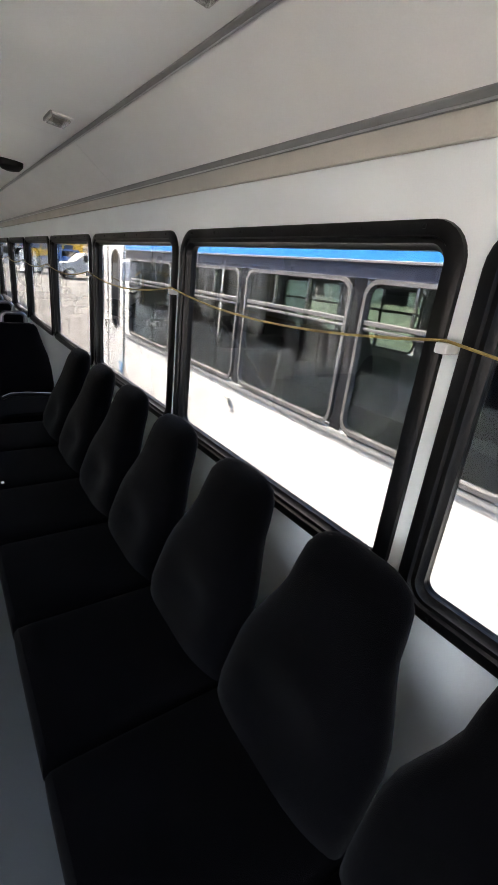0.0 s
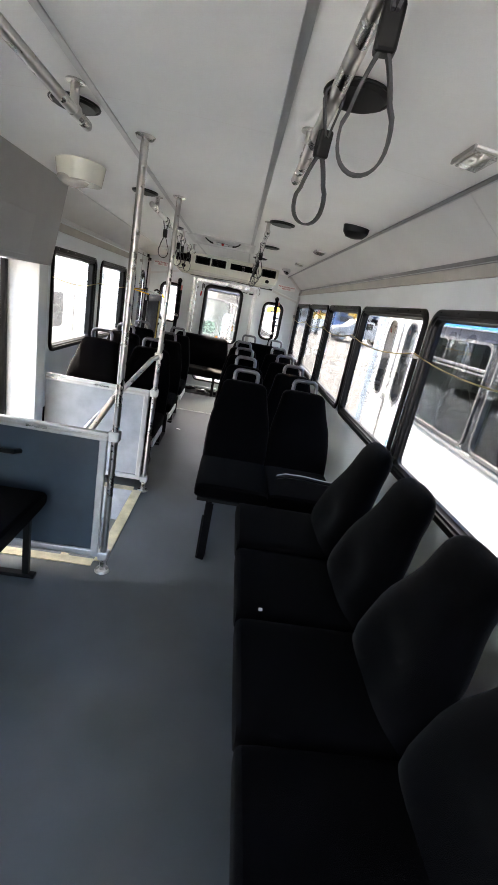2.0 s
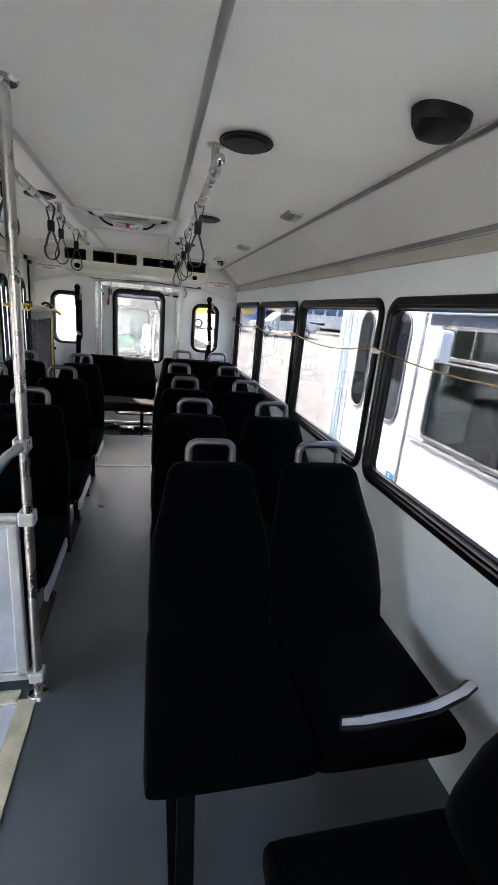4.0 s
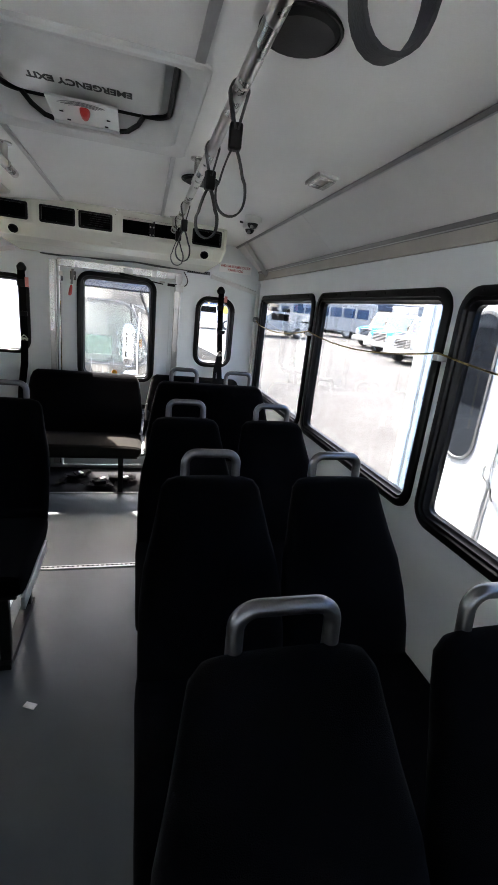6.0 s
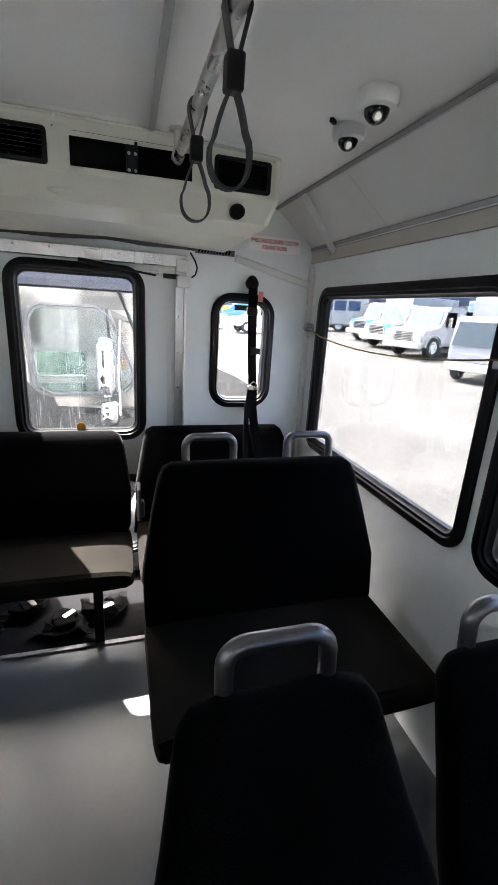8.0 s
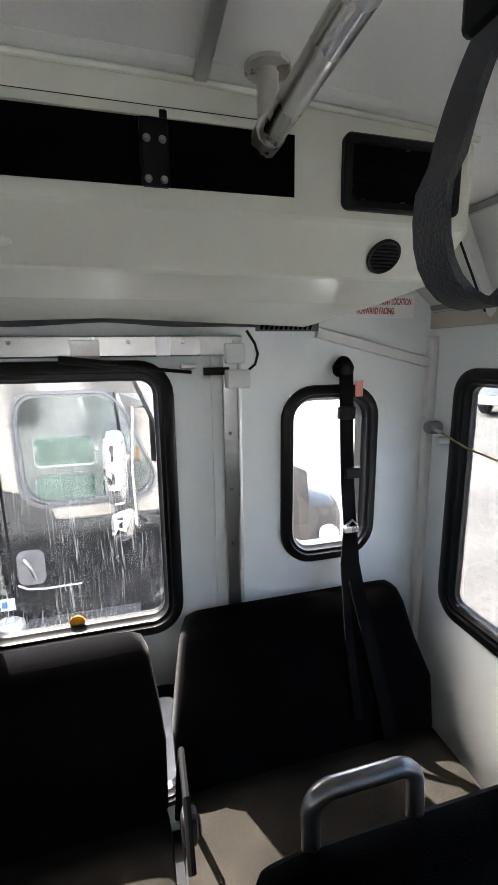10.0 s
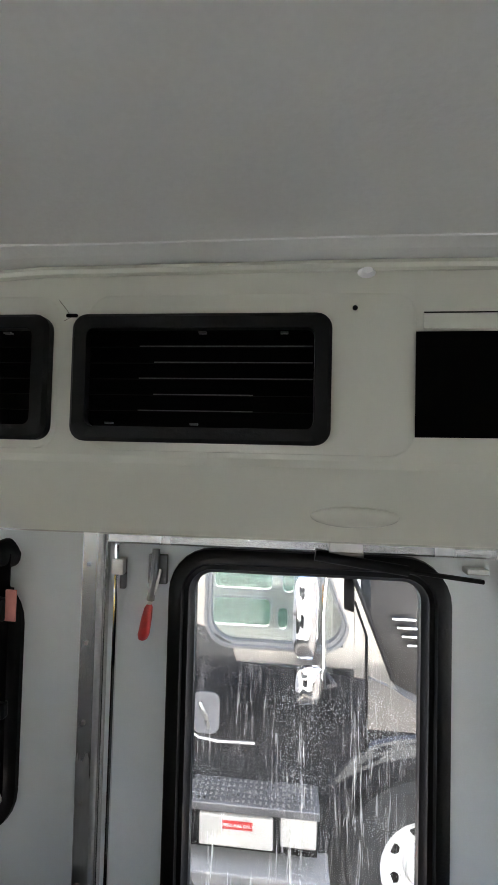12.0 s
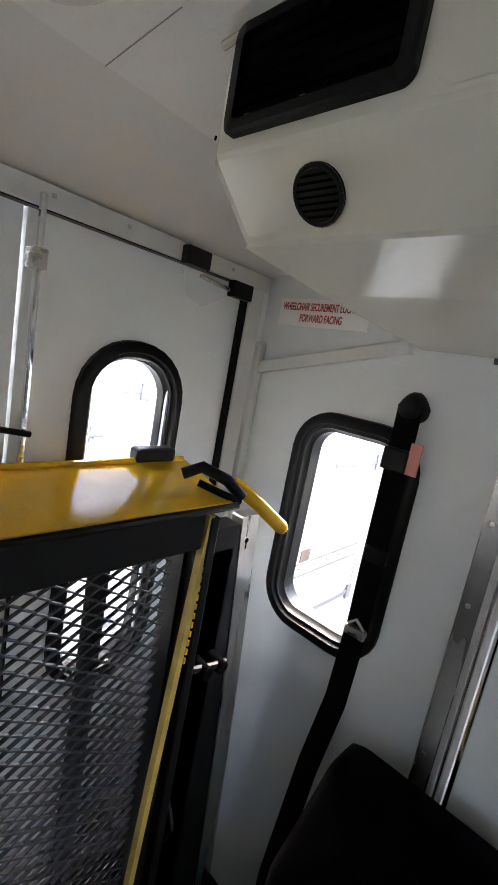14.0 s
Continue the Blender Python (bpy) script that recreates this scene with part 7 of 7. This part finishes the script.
part("jamb", boxed(LX - 0.03, LX + 0.012, 6.64, 6.695, 0.01, 1.843, bevel=0.003), WHITE_PLASTIC, s)
for k in range(8):
    part("screw", boxed(LX + 0.0145, LX + 0.018, 6.75 + k * 0.15, 6.758 + k * 0.15, 1.864, 1.872, bevel=0.001), STEEL, s)
part("rod", tubed([(LX + 0.02, 7.335, 1.865), (LX + 0.02, 7.335, 1.0), (LX + 0.02, 7.335, 0.2)], 0.0065, 8), CHROME, s, smooth=True)
part("guide", boxed(LX - 0.011, LX + 0.03, 7.322, 7.348, 1.74, 1.775, bevel=0.002), STEEL, s)
part("rod_lever", tubed([(LX + 0.03, 7.25, 1.455), (LX + 0.032, 7.30, 1.448), (LX + 0.03, 7.345, 1.44)], 0.006, 8), BLACK_PLASTIC, s, smooth=True)
for y, z in ((7.675, 1.858), (7.83, 1.822)):
    part("door_switch", boxed(LX + 0.015, LX + 0.04, y - 0.035, y + 0.035, z - 0.02, z + 0.02, bevel=0.003), BLACK_PLASTIC, s)
part("switch_wire", tubed([(LX + 0.015, 7.655, 1.83), (LX + 0.012, 7.665, 1.775), (LX + 0.012, 7.72, 1.755), (LX + 0.015, 7.80, 1.80)], 0.0018, 6), STICKER, s)
part("link", tubed([(LX + 0.02, 7.70, 1.825), (LX + 0.022, 7.82, 1.815)], 0.005, 6), STEEL, s)

# folded wheelchair lift
lf = thing("wheelchair_lift", "folded wheelchair lift, yellow edge plate and black mesh platform", "wheelchair lift")
bm = bmesh.new()
loft(bm, [[Vector((-1.192, y + dy, 1.370)), Vector((-1.19, y + dy, 1.384)), Vector((-0.975, y, 1.356)), Vector((-0.966, y, 1.350)), Vector((-0.972, y, 1.342)), Vector((-1.188, y + dy, 1.368))] for y, dy in ((6.72, 0.0), (7.67, 0.04))])
part("edge_plate", bm, YELLOW, lf, "glossy yellow roll stop plate")
part("plate_edge", tubed([(-0.968, 6.72, 1.348), (-0.968, 7.68, 1.348)], 0.008, 8), BLACK_RUBBER, lf, smooth=True)
part("back_lip", tubed([(-1.19, 6.72, 1.388), (-1.19, 7.70, 1.388)], 0.007, 8), YELLOW, lf, smooth=True)
part("top_bar", boxed(-1.0, -0.972, 6.75, 7.60, 1.262, 1.345, bevel=0.004), BLACK_PLASTIC, lf)
part("rubber_pad", boxed(-1.215, -1.175, 7.56, 7.665, 1.385, 1.418, bevel=0.008), BLACK_RUBBER, lf)
# expanded metal: zigzag strands that meet their neighbours
bm = bmesh.new()
Y0, Y1, Z0, Z1, cell_y, cell_z = 6.78, 7.545, 0.12, 1.27, 0.042, 0.0138
rows_n, cols_n = int((Z1 - Z0) / cell_z), int((Y1 - Y0) / (cell_y / 2))
for r in range(rows_n):
    z = Z0 + r * cell_z
    prev = None
    for k in range(cols_n + 1):
        up_z = (cell_z / 2 - 0.0012) * (1 if (k + r) % 2 else -1)
        y = Y0 + k * cell_y / 2
        cur = [bm.verts.new((-0.985 + dx, y, z + up_z + dz)) for dx, dz in ((-0.003, -0.0018), (0.004, -0.001), (0.003, 0.0018), (-0.004, 0.001))]
        if prev:
            for j in range(4):
                bm.faces.new((prev[j], prev[(j + 1) % 4], cur[(j + 1) % 4], cur[j]))
        prev = cur
tagged(part("mesh", bm, mat("black_steel_mesh", (0.03, 0.03, 0.033), 0.4, 0.4, fine=200), lf, "black expanded-metal platform"), kind="stuff")
for y in (6.80, 7.02, 7.22, 7.40):
    part("frame_bar", boxed(-1.025, -1.0, y - 0.016, y + 0.016, 0.1, 1.27, bevel=0.003), BLACK_PLASTIC, lf)
part("frame_bar", boxed(-1.025, -1.0, 6.8, 7.55, 0.56, 0.60, bevel=0.003), BLACK_PLASTIC, lf)
bm = bmesh.new()
loft(bm, [[Vector((x, y + dy, z)) for x, y in ((-0.985, 7.585), (-0.968, 7.585), (-0.968, 7.60), (-0.985, 7.60))] for z, dy in ((0.1, -0.055), (0.7, -0.02), (1.335, 0.02))])
part("side_edge", bm, mat("worn_yellow", (0.50, 0.36, 0.09), 0.55, vary=0.2, scale=14, fine=160), lf, "yellow safety edge")
bm = bmesh.new()
for k in range(16):
    box(bm, -0.972, -0.9665, 7.6005 + 0.016 * (k / 16), 7.6055 + 0.016 * (k / 16), 1.0 + k * 0.021, 1.013 + k * 0.021)
tagged(part("edge_teeth", bm, YELLOW, lf), kind="stuff")
part("rubber_fold", boxed(-0.99, -0.968, 7.606, 7.63, 0.05, 1.33, bevel=0.004), DARK, lf)
part("side_channel", boxed(-1.05, -0.965, 7.61, 7.635, 0.05, 1.33, bevel=0.004), BLACK_PLASTIC, lf)
bm = bmesh.new()
loft(bm, [[Vector((-1.075, 7.60, z)), Vector((-1.02, 7.60, z)), Vector((-1.02, y, z)), Vector((-1.075, y, z))] for z, y in ((0.03, 7.872), (0.7, 7.822), (1.27, 7.768))])
part("side_panel", bm, BLACK_PLASTIC, lf)
part("tower", boxed(-1.09, -1.02, 7.66, 7.76, 0.02, 1.22, bevel=0.006), BLACK_PLASTIC, lf)
bm = bmesh.new()
loft(bm, [[Vector((-1.055, y, z)), Vector((-1.018, y, z)), Vector((-1.018, y + 0.058, z)), Vector((-1.055, y + 0.058, z))] for z, y in ((0.05, 7.875), (0.7, 7.825), (1.285, 7.767), (1.29, 7.769))])
ps = part("post", bm, BRUSHED, lf, "brushed steel post with a keyhole slot")
bm = bmesh.new()
bmesh.ops.create_cone(bm, cap_ends=True, segments=12, radius1=0.007, radius2=0.007, depth=0.003, matrix=pose(-1.019, 7.795, 1.225, 0, 90))
box(bm, -1.0205, -1.0175, 7.7925, 7.7975, 1.203, 1.225)
part("keyhole", bm, DARK, ps)
for y, z in ((7.69, 0.93), (7.74, 0.925)):
    bm = bmesh.new()
    bmesh.ops.create_cone(bm, cap_ends=True, segments=12, radius1=0.02, radius2=0.016, depth=0.05, matrix=pose(-0.995, y, z, 0, 90))
    part("knob", bm, DARK, lf, smooth=True)
part("knob_pin", tubed([(-0.995, 7.66, 0.94), (-0.985, 7.71, 0.935), (-0.985, 7.76, 0.925)], 0.009, 8), BLACK_RUBBER, lf, smooth=True)
part("chain", tubed([(-0.985, 7.64, 0.62), (-0.97, 7.655, 0.55), (-0.975, 7.67, 0.50), (-0.985, 7.66, 0.46)], 0.005, 6), STEEL, lf, smooth=True)
part("grip_arm", tubed([(-1.065, 7.60, 1.395), (-1.04, 7.63, 1.415), (-1.0, 7.67, 1.395), (-0.975, 7.70, 1.362)], 0.013, 10), BLACK_RUBBER, lf, smooth=True)
part("grip_arm", tubed([(-1.03, 7.615, 1.385), (-0.995, 7.655, 1.368), (-0.975, 7.695, 1.352)], 0.008, 8), BLACK_RUBBER, lf, smooth=True)
bm = bmesh.new()
tube(bm, [(-1.01, 7.70, 1.385), (-0.965, 7.745, 1.345), (-0.92, 7.785, 1.302)], 0.0165, 12)
bmesh.ops.create_uvsphere(bm, u_segments=12, v_segments=8, radius=0.0165, matrix=pose(-0.92, 7.785, 1.302))
part("grip", bm, YELLOW, lf, "yellow foam grip", smooth=True)

# ---- entry ----
s = thing("door_3", "glazed entry door with a bright white jamb", "door", kind="structure")
part("jamb", boxed(LX - 0.03, LX + 0.205, 3.66, 3.79, -0.5, 1.465, bevel=0.006), WHITE_PLASTIC, s)
part("seal", boxed(LX - 0.03, LX + 0.022, 3.625, 3.655, -0.5, 1.46, bevel=0.006), BLACK_RUBBER, s)
for y0, y1 in ((2.90, 3.25), (3.258, 3.605)):
    bm = bmesh.new()
    loops(bm, put, [(rrect(y0, y1, -0.48, 1.52, 0.03), -0.03), (rrect(y0, y1, -0.48, 1.52, 0.03), 0.0), (rrect(y0 + 0.028, y1 - 0.028, -0.40, 1.47, 0.03), 0.0), (rrect(y0 + 0.028, y1 - 0.028, -0.40, 1.47, 0.03), -0.03)])
    leaf = part("leaf_frame", bm, ALU, s)
    g = part("pane", plate(put, rrect(y0 + 0.024, y1 - 0.024, -0.405, 1.475, 0.03), -0.018, -0.013), GLASS_CLEAR, leaf)
    g.visible_shadow = False
s = thing("door_header", "grey door-operator cover with an access flap over the entry", "cover panel")
bm = bmesh.new()
loft(bm, [[Vector((LX + 0.002, y, 1.465)), Vector((-1.045, y, 1.465)), Vector((-1.035, y, 1.475)), Vector((-0.95, y, 1.955)), Vector((LX + 0.002, y, 1.955))] for y in (2.2, 3.80)])
part("cover", bm, mat("mid_grey_panel", (0.34, 0.335, 0.32), 0.5, vary=0.06, fine=250), s)
lean = Matrix.Translation((-1.033, 0, 1.48)) @ Matrix.Rotation(radians(10.2), 4, "Y")
part("flap", boxed(0.004, 0.012, 2.62, 3.44, 0.02, 0.24, bevel=0.004, turn=lean), mat("grey_flap", (0.36, 0.355, 0.34), 0.5, vary=0.06, fine=250), s)
part("knob", boxed(0.004, 0.02, 2.52, 2.55, 0.02, 0.05, bevel=0.004, turn=lean), RED, s)

# cord anchor in the rear corner
s = thing("cord_anchor", "round grey plastic cord anchor in the rear corner", "cord anchor")
bm = bmesh.new()
loft(bm, [super_ring(Vector((RX - d, 7.92, 1.412)), UY, UZ, 0.026 * q, 0.022 * q, 2.4, 18) for d, q in ((0.002, 1.0), (0.03, 1.0), (0.042, 0.8), (0.046, 0.3))])
part("body", bm, mat("grey_clip", (0.28, 0.29, 0.29), 0.5), s, smooth=True)
part("ferrule", tubed([(RX - 0.03, 7.90, 1.408), (RX - 0.032, 7.86, 1.404)], 0.006, 8), STEEL, s, smooth=True)

# ---- loose things and marks ----
rnd = random.Random(3)
for cx, cy in ((-0.35, 7.68), (-0.172, 7.56), (0.0, 7.585)):
    s = thing("belt_buckle", "loose black seat-belt buckle and webbing lying on the floor", "seat belt", "loose buckles", (cx, cy, 0.004))
    for q in range(2):
        part("buckle", boxed(-0.045, 0.045, -0.027, 0.027, 0.012, 0.048, bevel=0.008, turn=pose(rnd.uniform(-0.05, 0.05), rnd.uniform(-0.04, 0.04), 0.012 * q, 0, 0, rnd.uniform(-70, 70))), BELT, s)
    part("tongue", boxed(-0.03, 0.03, -0.012, 0.012, 0.062, 0.067, bevel=0.001, turn=pose(0.03, 0.012, 0, 0, 0, rnd.uniform(-60, 60))), STEEL, s)
    for q in range(4):
        a0 = rnd.uniform(0, 6.28)
        pts = [(0.03 * math.cos(a0) + 0.062 * k * math.cos(a0 + 0.5 * k) * 0.45, 0.06 * k * math.sin(a0 + 0.6 * k) * 0.5, 0.012 + 0.03 * abs(math.sin(k * 1.4 + q))) for k in range(6)]
        bm = bmesh.new()
        sweep(bm, pts, [(-0.022, -0.0012), (0.022, -0.0012), (0.022, 0.0012), (-0.022, 0.0012)])
        part("webbing", bm, BELT, s)
part_marks = thing("floor_scuffs", "white paint scuffs on the vinyl floor", "scuff marks", kind="stuff")
bm = bmesh.new()
for cx, cy, n, sp in ((-0.024, 1.405, 5, 0.016), (-0.046, 1.35, 4, 0.02), (-0.07, 1.30, 6, 0.022)):
    for q in range(n):
        x, y, r = cx + rnd.uniform(-sp, sp), cy + rnd.uniform(-sp, sp), rnd.uniform(0.003, 0.011)
        vs = [bm.verts.new((x + r * rnd.uniform(0.4, 1.3) * math.cos(a), y + r * rnd.uniform(0.3, 1.1) * math.sin(a), 0.0012)) for a in (0, 0.9, 1.8, 2.8, 3.7, 4.7, 5.5)]
        bm.faces.new(vs)
part("scuffs", bm, PANEL_GREY, part_marks)
s = thing("paper_scrap", "small crumpled white paper scrap on a seat", "paper scrap", at=(0.434, 2.08, 0.462))
part("scrap", boxed(-0.007, 0.007, -0.006, 0.006, -0.002, 0.005, bevel=0.002), STICKER, s)
s = thing("paper_scrap", "small torn white paper scrap on the floor", "paper scrap", at=(-0.25, 5.51, 0.0))
part("scrap", boxed(-0.022, 0.022, -0.012, 0.012, 0.001, 0.004, bevel=0.001, turn=pose(0, 0, 0, 0, 0, -25)), STICKER, s)
s = thing("floor_threshold", "aluminium threshold strip across the rear floor", "trim", kind="structure")
part("strip", boxed(LX, RX, 7.405, 7.43, 0.0045, 0.008, bevel=0.002), mat("worn_threshold", (0.22, 0.22, 0.22), 0.5, 0.6, vary=0.3, scale=10), s)
s = thing("floor_track", "aluminium track along the aisle edge of the floor", "floor track", kind="structure")
part("track", boxed(-0.485, -0.455, 4.0, 6.41, 0.001, 0.006, bevel=0.002), ALU, s)
